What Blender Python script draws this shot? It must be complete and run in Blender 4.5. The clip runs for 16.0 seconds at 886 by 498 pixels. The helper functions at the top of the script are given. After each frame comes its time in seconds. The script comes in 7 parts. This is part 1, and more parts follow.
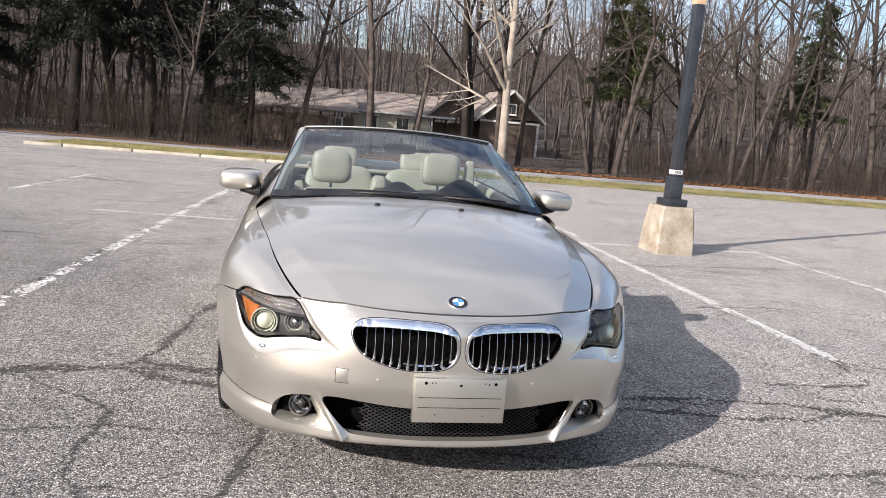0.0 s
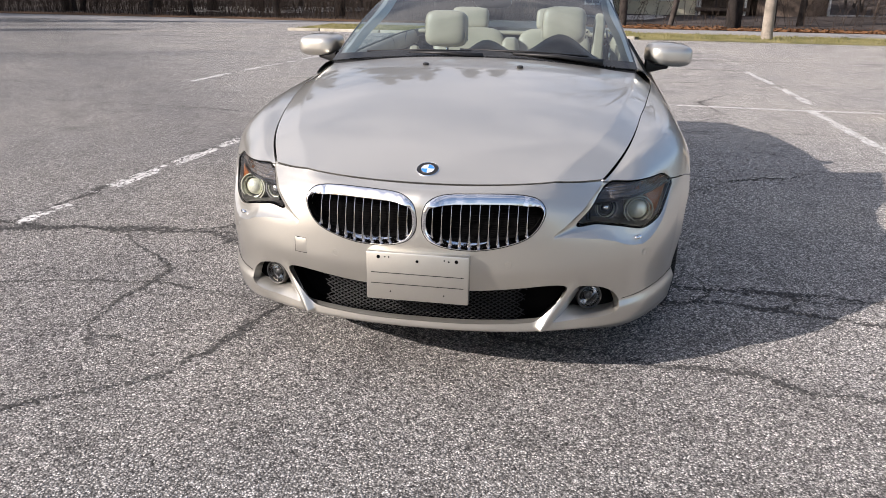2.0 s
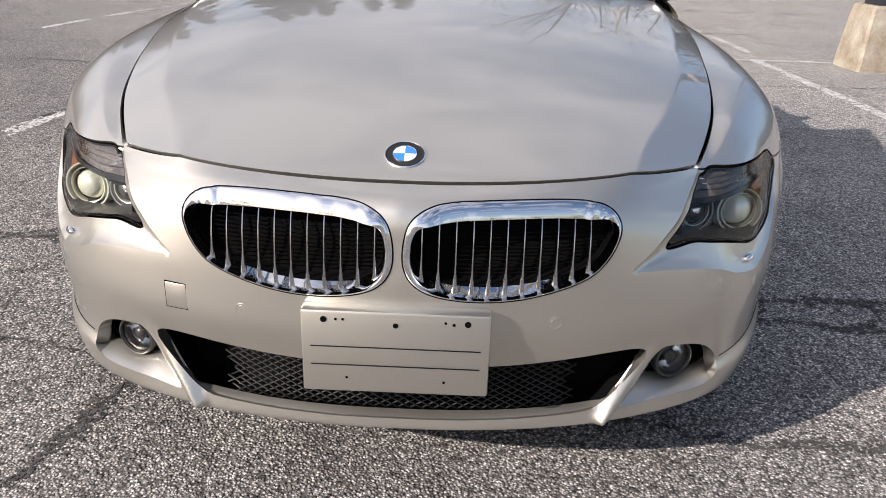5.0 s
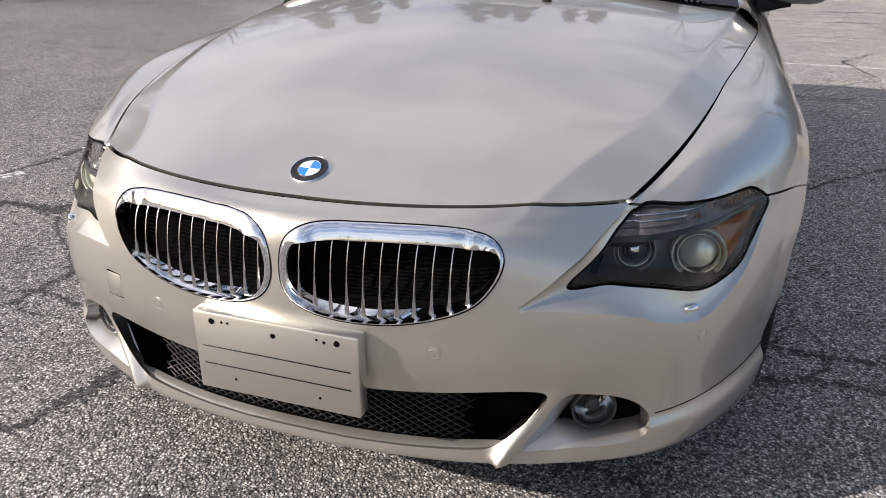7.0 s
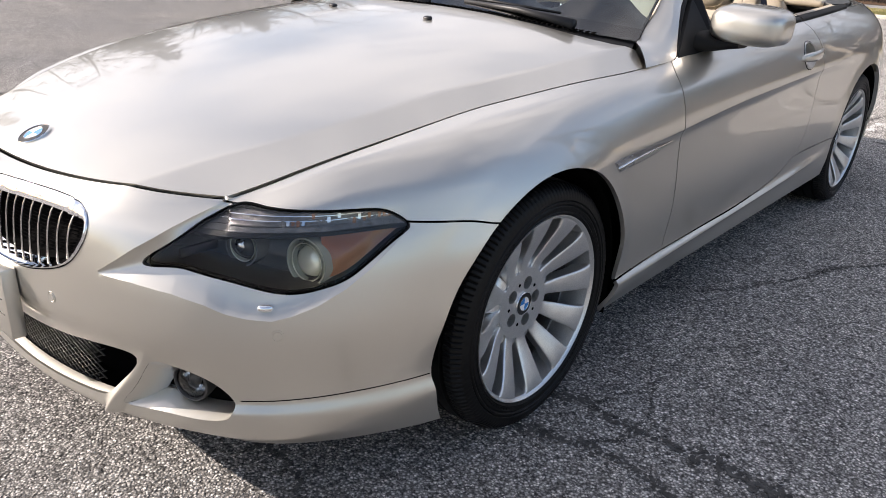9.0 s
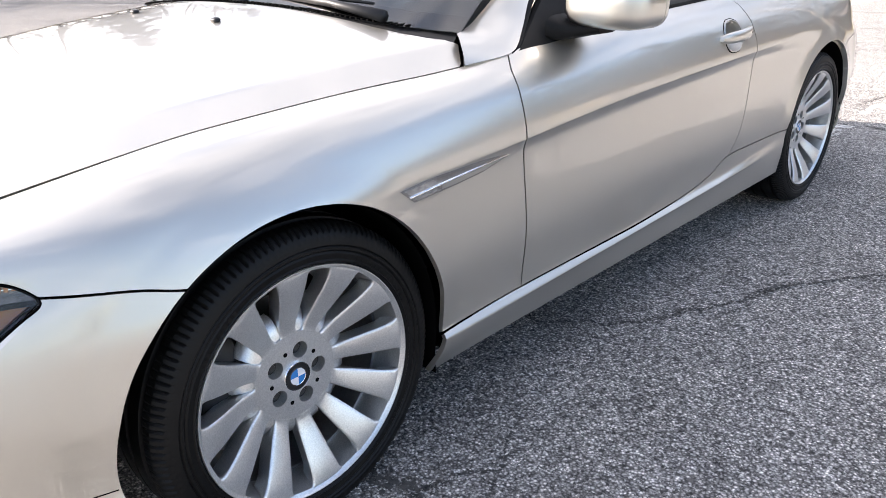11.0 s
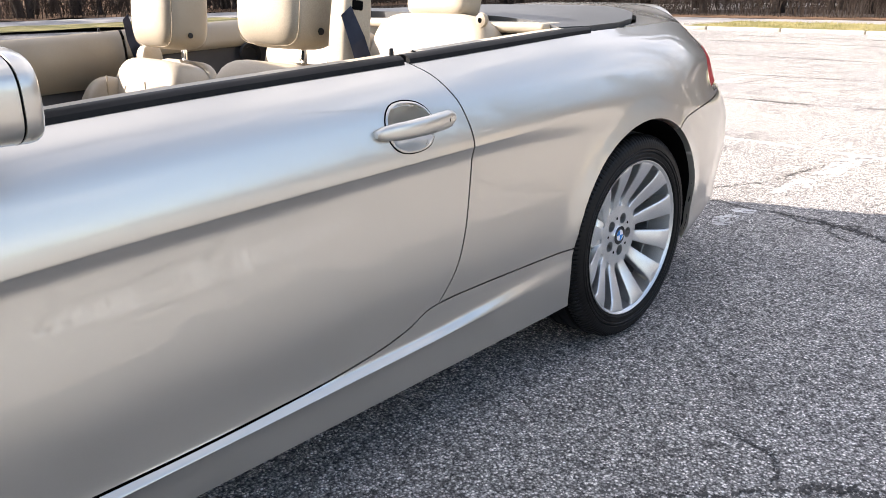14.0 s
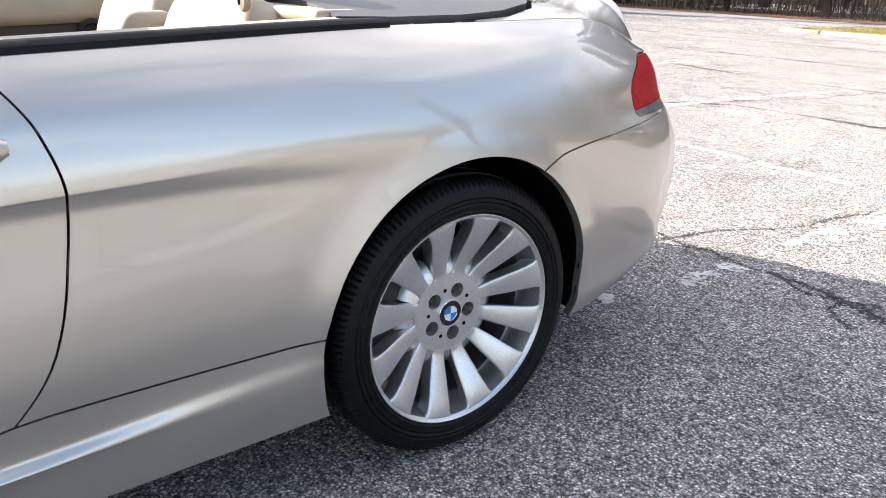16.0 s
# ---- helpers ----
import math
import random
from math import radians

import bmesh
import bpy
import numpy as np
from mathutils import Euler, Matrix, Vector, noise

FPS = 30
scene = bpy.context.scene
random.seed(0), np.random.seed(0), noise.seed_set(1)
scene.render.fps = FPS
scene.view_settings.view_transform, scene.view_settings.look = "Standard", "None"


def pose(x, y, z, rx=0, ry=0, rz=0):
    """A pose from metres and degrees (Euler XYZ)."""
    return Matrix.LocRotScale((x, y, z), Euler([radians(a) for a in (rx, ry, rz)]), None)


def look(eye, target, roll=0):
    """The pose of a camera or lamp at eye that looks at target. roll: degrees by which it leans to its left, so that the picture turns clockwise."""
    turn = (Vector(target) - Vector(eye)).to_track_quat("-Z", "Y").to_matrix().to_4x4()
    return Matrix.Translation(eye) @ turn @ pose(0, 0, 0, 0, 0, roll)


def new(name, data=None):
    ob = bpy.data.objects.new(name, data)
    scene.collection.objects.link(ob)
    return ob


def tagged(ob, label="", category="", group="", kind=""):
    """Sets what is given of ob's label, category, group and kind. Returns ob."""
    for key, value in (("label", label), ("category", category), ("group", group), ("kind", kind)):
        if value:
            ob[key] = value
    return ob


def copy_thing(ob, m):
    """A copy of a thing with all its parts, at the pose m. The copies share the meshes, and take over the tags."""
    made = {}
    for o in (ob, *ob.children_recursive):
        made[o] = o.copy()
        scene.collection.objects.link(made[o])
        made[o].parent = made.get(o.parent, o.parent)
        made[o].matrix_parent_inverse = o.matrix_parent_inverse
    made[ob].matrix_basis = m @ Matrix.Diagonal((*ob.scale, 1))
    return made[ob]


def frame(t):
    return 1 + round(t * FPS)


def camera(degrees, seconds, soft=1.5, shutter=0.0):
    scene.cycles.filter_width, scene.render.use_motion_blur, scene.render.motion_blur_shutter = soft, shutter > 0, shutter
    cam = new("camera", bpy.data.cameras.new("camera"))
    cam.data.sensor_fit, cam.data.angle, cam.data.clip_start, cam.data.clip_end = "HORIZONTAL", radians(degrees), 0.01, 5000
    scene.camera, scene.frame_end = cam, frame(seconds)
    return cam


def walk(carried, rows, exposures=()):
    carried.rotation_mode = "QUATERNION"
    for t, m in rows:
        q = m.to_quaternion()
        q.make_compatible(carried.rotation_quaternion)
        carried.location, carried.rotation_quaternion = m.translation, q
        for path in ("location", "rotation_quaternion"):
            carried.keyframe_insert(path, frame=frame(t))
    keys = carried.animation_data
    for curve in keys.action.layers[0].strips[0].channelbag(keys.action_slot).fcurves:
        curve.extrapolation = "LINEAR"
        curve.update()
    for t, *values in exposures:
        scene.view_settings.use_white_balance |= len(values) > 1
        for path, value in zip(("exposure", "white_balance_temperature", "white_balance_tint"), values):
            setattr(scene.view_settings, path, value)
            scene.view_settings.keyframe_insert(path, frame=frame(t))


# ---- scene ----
cam = camera(61.2, 16.0, 0.9)
PATH = [
    (0, (-0.619, -3.523, 1.401), (-0.233, -1.587, 1.078), 5.1),
    (0.5, (-0.218, -3.611, 1.394), (-0.025, -1.65, 1.052), 4.1),
    (1, (0.098, -3.512, 1.359), (0.12, -1.562, 0.915), 2.9),
    (1.5, (0.368, -3.39, 1.357), (0.205, -1.475, 0.804), 2.0),
    (2, (0.454, -3.232, 1.338), (0.149, -1.373, 0.667), 0.9),
    (2.5, (0.347, -2.887, 1.287), (0.1, -1.035, 0.574), 0.2),
    (3, (0.213, -2.571, 1.185), (0.084, -0.705, 0.477), 0.9),
    (3.5, (0.061, -2.274, 1.093), (0.066, -0.408, 0.373), 1.9),
    (6, (0.24, -2.128, 1.145), (0.08, -0.3, 0.349), 2.1),
    (6.5, (0.449, -2.075, 1.145), (0.074, -0.276, 0.356), 1.1),
    (7, (0.676, -2.025, 1.162), (0.092, -0.279, 0.381), 0.4),
    (7.5, (1.013, -1.982, 1.196), (0.238, -0.322, 0.395), 0.2),
    (8, (1.331, -1.85, 1.194), (0.377, -0.28, 0.403), 0.6),
    (8.5, (1.586, -1.641, 1.216), (0.494, -0.157, 0.438), 1.9),
    (9, (1.835, -1.469, 1.206), (0.635, -0.065, 0.439), 2.7),
    (11.5, (1.993, -0.526, 1.128), (0.71, 0.806, 0.365), -1.8),
    (12, (1.987, -0.3, 1.103), (0.71, 1.054, 0.371), -2.2),
    (12.5, (1.983, -0.05, 1.108), (0.71, 1.32, 0.401), -2.1),
    (13, (2.031, 0.189, 1.107), (0.742, 1.556, 0.421), -1.8),
    (13.5, (2.09, 0.436, 1.128), (0.782, 1.79, 0.451), -1.2),
    (14, (2.071, 0.736, 1.122), (0.747, 2.076, 0.451), -1.0),
    (14.5, (2.066, 0.985, 1.116), (0.723, 2.311, 0.454), -0.4),
    (15, (2.125, 1.267, 1.116), (0.73, 2.54, 0.46), 0.2),
    (15.5, (2.143, 1.521, 1.093), (0.7, 2.728, 0.414), 1.2),
    (16, (2.099, 1.803, 1.087), (0.614, 2.945, 0.387), 1.4),
]
EXPOSURE = [(t, e, k, 16) for t, e, k in ((0, 0.95, 6650), (1.5, 0.85, 6650), (3.5, 0.68, 6700), (7, 0.68, 6750), (8.5, 0.9, 6850), (9, 1.1, 6850), (11.5, 2.0, 6750), (12.5, 2.0, 6800), (14, 1.9, 6900), (16, 1.84, 6850))]
walk(cam, [(t, look(eye, target, roll)) for t, eye, target, roll in PATH], EXPOSURE)

# ---- light: low winter sun from the front right of the car, clear sky with thin cloud ----
SUN_WAY = Vector((1.72, 1.13, -1.0)).normalized()
SUN_ELEV = math.asin(-SUN_WAY.z)
SUN_TURN = math.atan2(-SUN_WAY.x, -SUN_WAY.y)
world = bpy.data.worlds.new("sky")
scene.world = world
world.use_nodes = True
wn, wl = world.node_tree.nodes, world.node_tree.links
sky = wn.new("ShaderNodeTexSky")
sky.sky_type, sky.sun_disc = "NISHITA", False
sky.sun_elevation, sky.sun_rotation = SUN_ELEV, SUN_TURN
sky.dust_density, sky.ozone_density = 1.5, 1.5
back = wn["Background"]
back.inputs["Strength"].default_value = 0.1
# thin broken cloud over the whole sky, thicker towards one side
geo = wn.new("ShaderNodeTexCoord")
mapping = wn.new("ShaderNodeMapping")
mapping.inputs["Scale"].default_value = (1.0, 1.0, 2.6)
wl.new(geo.outputs["Generated"], mapping.inputs["Vector"])
cloud = wn.new("ShaderNodeTexNoise")
cloud.inputs["Scale"].default_value, cloud.inputs["Detail"].default_value, cloud.inputs["Roughness"].default_value = 2.3, 6, 0.58
wl.new(mapping.outputs["Vector"], cloud.inputs["Vector"])
cramp = wn.new("ShaderNodeValToRGB")
cramp.color_ramp.elements[0].position, cramp.color_ramp.elements[1].position = 0.42, 0.66
cramp.color_ramp.elements[1].color = (0.75, 0.75, 0.75, 1)
west = wn.new("ShaderNodeVectorMath")
west.operation = "DOT_PRODUCT"
west.inputs[1].default_value = (-0.11, 0.03, 0.0)
wl.new(geo.outputs["Generated"], west.inputs[0])
cover = wn.new("ShaderNodeMath")
wl.new(cloud.outputs["Fac"], cover.inputs[0])
wl.new(west.outputs["Value"], cover.inputs[1])
wl.new(cover.outputs["Value"], cramp.inputs["Fac"])
cmix = wn.new("ShaderNodeMix")
cmix.data_type = "RGBA"
cmix.inputs[7].default_value = (7.5, 7.5, 7.7, 1)
wl.new(cramp.outputs["Color"], cmix.inputs["Factor"])
wl.new(sky.outputs["Color"], cmix.inputs[6])
wl.new(cmix.outputs[2], back.inputs["Color"])

sun = new("sun", bpy.data.lights.new("sun", "SUN"))
sun.data.energy, sun.data.angle, sun.data.color = 4.5, radians(0.55), (1.0, 0.955, 0.895)
sun.matrix_world = look((0, 0, 30), Vector((0, 0, 30)) + SUN_WAY)

# ---- materials ----
def mat(name, colour, rough=0.5, metal=0.0, **inputs):
    """A plain principled material; further inputs by their names with _ for blanks."""
    m = bpy.data.materials.new(name)
    m.use_nodes = True
    b = m.node_tree.nodes["Principled BSDF"]
    b.inputs["Base Color"].default_value = (*colour, 1)
    b.inputs["Roughness"].default_value, b.inputs["Metallic"].default_value = rough, metal
    if rough > 0.8:
        b.inputs["Specular IOR Level"].default_value = 0.12
    for k, v in inputs.items():
        b.inputs[k.replace("_", " ")].default_value = v
    return m


def nodes_of(m):
    t = m.node_tree
    return t.nodes, t.links, t.nodes["Principled BSDF"]


def noise_node(m, scale, detail=4, rough=0.55, coord="Object"):
    n, l, b = nodes_of(m)
    tc = n.new("ShaderNodeTexCoord")
    x = n.new("ShaderNodeTexNoise")
    x.inputs["Scale"].default_value, x.inputs["Detail"].default_value, x.inputs["Roughness"].default_value = scale, detail, rough
    l.new(tc.outputs[coord], x.inputs["Vector"])
    return x


def ramp_node(m, source, *stops):
    n, l, b = nodes_of(m)
    r = n.new("ShaderNodeValToRGB")
    e = r.color_ramp.elements
    while len(e) < len(stops):
        e.new(0.5)
    for k, (pos, col) in zip(e, stops):
        k.position = pos
        k.color = (*col, 1) if isinstance(col, tuple) else (col, col, col, 1)
    l.new(source, r.inputs["Fac"])
    return r


def mix_node(m, kind, fac, a, c):
    n, l, b = nodes_of(m)
    x = n.new("ShaderNodeMix")
    x.data_type, x.blend_type = "RGBA", kind
    for sock, v in ((x.inputs["Factor"], fac), (x.inputs[6], a), (x.inputs[7], c)):
        if isinstance(v, (int, float)):
            sock.default_value = v
        elif isinstance(v, tuple):
            sock.default_value = (*v, 1)
        else:
            l.new(v, sock)
    return x.outputs[2]


def bump_node(m, height, strength, dist=0.01):
    n, l, b = nodes_of(m)
    x = n.new("ShaderNodeBump")
    x.inputs["Strength"].default_value, x.inputs["Distance"].default_value = strength, dist
    l.new(height, x.inputs["Height"])
    l.new(x.outputs["Normal"], b.inputs["Normal"])


def varied(name, dark, light, scale, rough=0.7, metal=0.0, bump=0.2, dist=0.004, fine=None, **inputs):
    """A material whose colour runs between two over two scales of noise, with fine relief."""
    m = mat(name, light, rough, metal, **inputs)
    n, l, b = nodes_of(m)
    big, small = noise_node(m, scale), noise_node(m, fine or scale * 9, 5, 0.65)
    r = ramp_node(m, big.outputs["Fac"], (0.3, dark), (0.7, light))
    s = ramp_node(m, small.outputs["Fac"], (0.3, 0.72), (0.72, 1.0))
    l.new(mix_node(m, "MULTIPLY", 1.0, r.outputs["Color"], s.outputs["Color"]), b.inputs["Base Color"])
    if bump:
        bump_node(m, small.outputs["Fac"], bump, dist)
    return m


def paint_material():
    """Silver metallic base under a glossy clear coat, with fine flake and a thin film of dust."""
    m = mat("silver_paint", (0.5, 0.475, 0.43), 0.4, 0.92, Coat_Weight=1.0, Coat_Roughness=0.015, Coat_IOR=1.75)
    n, l, b = nodes_of(m)
    fleck = noise_node(m, 900, 2)
    r = ramp_node(m, fleck.outputs["Fac"], (0.3, (0.55, 0.527, 0.472)), (0.7, (0.595, 0.57, 0.512)))
    l.new(r.outputs["Color"], b.inputs["Base Color"])
    d = ramp_node(m, noise_node(m, 2.2, 6).outputs["Fac"], (0.35, 0.38), (0.75, 0.42))
    l.new(d.outputs["Color"], b.inputs["Roughness"])
    film = ramp_node(m, noise_node(m, 5.0, 7).outputs["Fac"], (0.4, 0.012), (0.8, 0.03))
    l.new(film.outputs["Color"], b.inputs["Coat Roughness"])
    return m


def asphalt_material():
    m = mat("asphalt", (0.12, 0.12, 0.12), 0.85)
    n, l, b = nodes_of(m)
    tc = n.new("ShaderNodeTexCoord")

    def stones(scale):
        v = n.new("ShaderNodeTexVoronoi")
        v.feature = "F1"
        v.inputs["Scale"].default_value = scale
        l.new(tc.outputs["Object"], v.inputs["Vector"])
        sep = n.new("ShaderNodeSeparateColor")
        l.new(v.outputs["Color"], sep.inputs["Color"])
        return v, sep

    v1, c1 = stones(135)
    v2, c2 = stones(250)
    tone1 = ramp_node(m, c1.outputs["Red"], (0.0, (0.09, 0.088, 0.087)), (0.35, (0.27, 0.26, 0.252)), (0.75, (0.46, 0.445, 0.425)), (1.0, (0.8, 0.775, 0.745)))
    tone2 = ramp_node(m, c2.outputs["Red"], (0.0, (0.11, 0.107, 0.105)), (0.55, (0.34, 0.328, 0.317)), (1.0, (0.8, 0.775, 0.74)))
    pits = ramp_node(m, v1.outputs["Distance"], (0.22, 1.08), (0.66, 0.26))
    pick = ramp_node(m, c1.outputs["Green"], (0.52, 0.0), (0.57, 1.0))
    stone = mix_node(m, "MIX", pick.outputs["Color"], tone1.outputs["Color"], tone2.outputs["Color"])
    stone = mix_node(m, "MULTIPLY", 0.9, stone, pits.outputs["Color"])
    # worn and sunken patches, from hand-sized to metre-sized, and lone dark stains
    mottle = ramp_node(m, noise_node(m, 34, 5, 0.7).outputs["Fac"], (0.34, 0.62), (0.62, 1.22))
    big = ramp_node(m, noise_node(m, 0.5, 7).outputs["Fac"], (0.36, (0.93, 0.93, 0.94)), (0.62, (1.1, 1.085, 1.06)))
    stain = ramp_node(m, noise_node(m, 3.1, 7, 0.66).outputs["Fac"], (0.3, 0.72), (0.5, 1.04))
    for tone in (mottle, big, stain):
        stone = mix_node(m, "MULTIPLY", 1.0, stone, tone.outputs["Color"])
    # light put into the colour: dimmer sunlit front, brighter shaded side and far lot
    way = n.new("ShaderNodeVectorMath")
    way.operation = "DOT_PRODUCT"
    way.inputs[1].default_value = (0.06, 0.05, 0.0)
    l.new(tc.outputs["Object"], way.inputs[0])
    light_grade = ramp_node(m, way.outputs["Value"], (0.0, (0.92, 0.916, 0.912)), (0.1, (1.22, 1.21, 1.195)), (0.3, (1.43, 1.415, 1.385)), (1.0, (1.62, 1.585, 1.53)))
    stone = mix_node(m, "MULTIPLY", 1.0, stone, light_grade.outputs["Color"])
    l.new(stone, b.inputs["Base Color"])
    bump_node(m, pits.outputs["Color"], 0.6, 0.005)
    return m


PAINT = paint_material()
ASPHALT = asphalt_material()
CHROME = mat("chrome", (0.82, 0.83, 0.85), 0.05, 1.0)
ALLOY = varied("wheel_alloy", (0.78, 0.78, 0.77), (0.83, 0.83, 0.815), 8, 0.34, 0.82, 0, 0.001, 300, Coat_Weight=0.4, Coat_Roughness=0.1)
BLACK = varied("black_plastic", (0.012, 0.012, 0.013), (0.022, 0.022, 0.023), 12, 0.45, 0, 0.08, 0.001, 500, Specular_IOR_Level=0.3)
GREY_PLASTIC = varied("grey_plastic", (0.2, 0.23, 0.25), (0.28, 0.31, 0.33), 12, 0.35, 0, 0.05, 0.001, 300)
TRIM = varied("belt_trim", (0.008, 0.008, 0.0085), (0.013, 0.0128, 0.0125), 6, 0.55, 0, 0.08, 0.001, 400, Specular_IOR_Level=0.14)
GAP = mat("dark_gap", (0.004, 0.004, 0.004), 0.95, Specular_IOR_Level=0.02)
RUBBER = varied("tyre_rubber", (0.003, 0.003, 0.0032), (0.006, 0.0059, 0.0058), 5, 0.48, 0, 0.3, 0.001, 260, Specular_IOR_Level=0.2)
SEAM = mat("leather_seam", (0.3, 0.24, 0.16), 0.7)
NAVY = varied("navy_belt", (0.012, 0.018, 0.04), (0.025, 0.034, 0.07), 30, 0.5, 0, 0.2, 0.001, 400)
WEBBING = varied("pale_webbing", (0.5, 0.47, 0.4), (0.62, 0.58, 0.5), 30, 0.7, 0, 0.3, 0.001, 500)
LEATHER = varied("cream_leather", (0.38, 0.315, 0.226), (0.46, 0.39, 0.288), 5, 0.48, 0, 0.15, 0.0015, 320, Sheen_Weight=0.1)
DARK_TRIM = varied("dark_interior", (0.03, 0.028, 0.027), (0.055, 0.05, 0.047), 7, 0.6, 0, 0.15, 0.001, 300)
TONNEAU = varied("grey_cover", (0.055, 0.058, 0.058), (0.075, 0.078, 0.078), 4, 0.45, 0, 0.1, 0.001, 300)
# pale yellow colour stands for the sun's glow inside the clear lens
PROJECTOR = mat("sun_glow_projector", (0.8, 0.81, 0.66), 0.24, 0.45, Coat_Weight=1.0, Coat_Roughness=0.02)
LIGHT_RING = mat("clear_light_ring", (0.5, 0.51, 0.42), 0.25, 0.2, Coat_Weight=0.8)
RING_GREY = mat("grey_light_ring", (0.25, 0.25, 0.25), 0.25, 0.4, Coat_Weight=0.8)
SLAT = mat("satin_chrome_slat", (0.5, 0.49, 0.48), 0.22, 1.0)
HOUSING = varied("lamp_housing", (0.05, 0.05, 0.05), (0.075, 0.072, 0.07), 20, 0.3, 0.2, 0.03, 0.001, 300)
SILVERED = mat("lamp_reflector", (0.75, 0.75, 0.74), 0.16, 1.0)
AMBER = mat("amber_reflector", (0.27, 0.085, 0.02), 0.3, 0, Coat_Weight=0.7, Coat_Roughness=0.05)
RED = varied("red_tail_plastic", (0.4, 0.008, 0.014), (0.58, 0.018, 0.03), 30, 0.4, 0, 0.25, 0.004, 120, Specular_IOR_Level=0.05)
AMBER_CLEAR = mat("amber_tinted_clear", (0.32, 0.14, 0.07), 0.12, 0.5, Coat_Weight=0.8, Coat_Roughness=0.03)
BLUE = mat("badge_blue", (0.02, 0.2, 0.55), 0.2, 0, Coat_Weight=1.0)
WHITE = mat("badge_white", (0.8, 0.82, 0.84), 0.25, 0, Coat_Weight=1.0)
MIRROR = mat("mirror_glass", (0.85, 0.87, 0.88), 0.02, 1.0)
BARREL = varied("dusty_barrel", (0.3, 0.3, 0.3), (0.42, 0.42, 0.41), 10, 0.35, 0.8, 0.02, 0.001, 200)
DISC = varied("brake_disc", (0.06, 0.058, 0.056), (0.13, 0.125, 0.12), 20, 0.4, 0.8, 0.05, 0.001, 200)
LINE = varied("worn_line_paint", (0.55, 0.54, 0.52), (0.85, 0.84, 0.81), 9, 0.8, 0, 0.4, 0.003, 90)
CRACK = varied("crack_grit", (0.05, 0.048, 0.047), (0.14, 0.136, 0.13), 30, 0.95, 0, 0.6, 0.004, 300)
CONCRETE = varied("weathered_concrete", (0.25, 0.2, 0.14), (0.46, 0.42, 0.35), 4, 0.9, 0, 0.5, 0.006, 40)
POLE = varied("dark_painted_steel", (0.025, 0.03, 0.038), (0.05, 0.058, 0.07), 4, 0.4, 0.3, 0.08, 0.001, 200)
BARE_WOOD = varied("bare_timber_top", (0.45, 0.3, 0.18), (0.68, 0.5, 0.34), 6, 0.8, 0, 0.3, 0.003, 60)
GRASS = varied("winter_grass", (0.12, 0.125, 0.045), (0.36, 0.31, 0.15), 1.1, 0.95, 0, 0.6, 0.02, 70)
ROAD = varied("road_asphalt", (0.3, 0.29, 0.285), (0.4, 0.39, 0.38), 0.6, 0.9, 0, 0.3, 0.004, 90)
KERB = varied("kerb_concrete", (0.3, 0.27, 0.21), (0.62, 0.57, 0.48), 3.5, 0.9, 0, 0.3, 0.004, 40)
LITTER = varied("leaf_litter", (0.07, 0.045, 0.03), (0.24, 0.15, 0.095), 1.3, 1.0, 0, 0.8, 0.05, 14)
BARK = varied("grey_bark", (0.04, 0.033, 0.03), (0.11, 0.092, 0.08), 2.5, 0.95, 0, 0.8, 0.02, 25)
DARK_BARK = varied("dark_bark", (0.02, 0.017, 0.016), (0.05, 0.042, 0.038), 2.5, 0.95, 0, 0.8, 0.02, 25)
PALE_BARK = varied("pale_bark", (0.2, 0.17, 0.14), (0.42, 0.37, 0.31), 1.6, 0.9, 0, 0.5, 0.02, 12)
TWIG = varied("twigs", (0.04, 0.033, 0.03), (0.17, 0.14, 0.125), 0.35, 0.95, 0, 0)
BRUSH = varied("brush", (0.025, 0.019, 0.016), (0.08, 0.06, 0.048), 0.35, 0.95, 0, 0)
NEEDLES = varied("dark_needles", (0.008, 0.014, 0.008), (0.022, 0.034, 0.018), 1.2, 0.8, 0, 0)
PINE = varied("green_needles", (0.035, 0.05, 0.016), (0.08, 0.095, 0.03), 1.2, 0.8, 0, 0)
SIDING = varied("cream_siding", (0.62, 0.57, 0.42), (0.74, 0.69, 0.53), 1.5, 0.8, 0, 0.2, 0.01, 30)
BROWN_SIDING = varied("brown_siding", (0.1, 0.075, 0.06), (0.17, 0.13, 0.105), 1.5, 0.85, 0, 0.3, 0.01, 30)
HILL = varied("far_wood_floor", (0.045, 0.037, 0.033), (0.12, 0.1, 0.09), 0.4, 1.0, 0, 0.5, 0.1, 4)
SHINGLE = varied("roof_shingle", (0.24, 0.2, 0.175), (0.38, 0.33, 0.29), 2, 0.95, 0, 0.5, 0.01, 30)
WHITE_TRIM = varied("white_house_trim", (0.6, 0.59, 0.56), (0.76, 0.75, 0.72), 4, 0.7, 0, 0.1, 0.002, 60)
DARK_GLASS = mat("dark_pane", (0.02, 0.025, 0.03), 0.05, 0, Coat_Weight=0.5)
LEAF = varied("rust_leaves", (0.16, 0.07, 0.03), (0.3, 0.15, 0.07), 2.0, 0.9, 0, 0)
REPEATER = varied("smoked_repeater", (0.27, 0.25, 0.235), (0.36, 0.335, 0.315), 20, 0.3, 0.6, 0.02, 0.001, 200, Coat_Weight=0.6)
REPEATER_LENS = varied("ribbed_repeater_lens", (0.34, 0.32, 0.3), (0.56, 0.53, 0.5), 90, 0.2, 0.5, 0.5, 0.004, 260, Coat_Weight=0.8)
SIGNAL = varied("ribbed_clear_plastic", (0.13, 0.115, 0.11), (0.26, 0.24, 0.225), 60, 0.15, 0.4, 0.5, 0.004, 260, Coat_Weight=0.8)


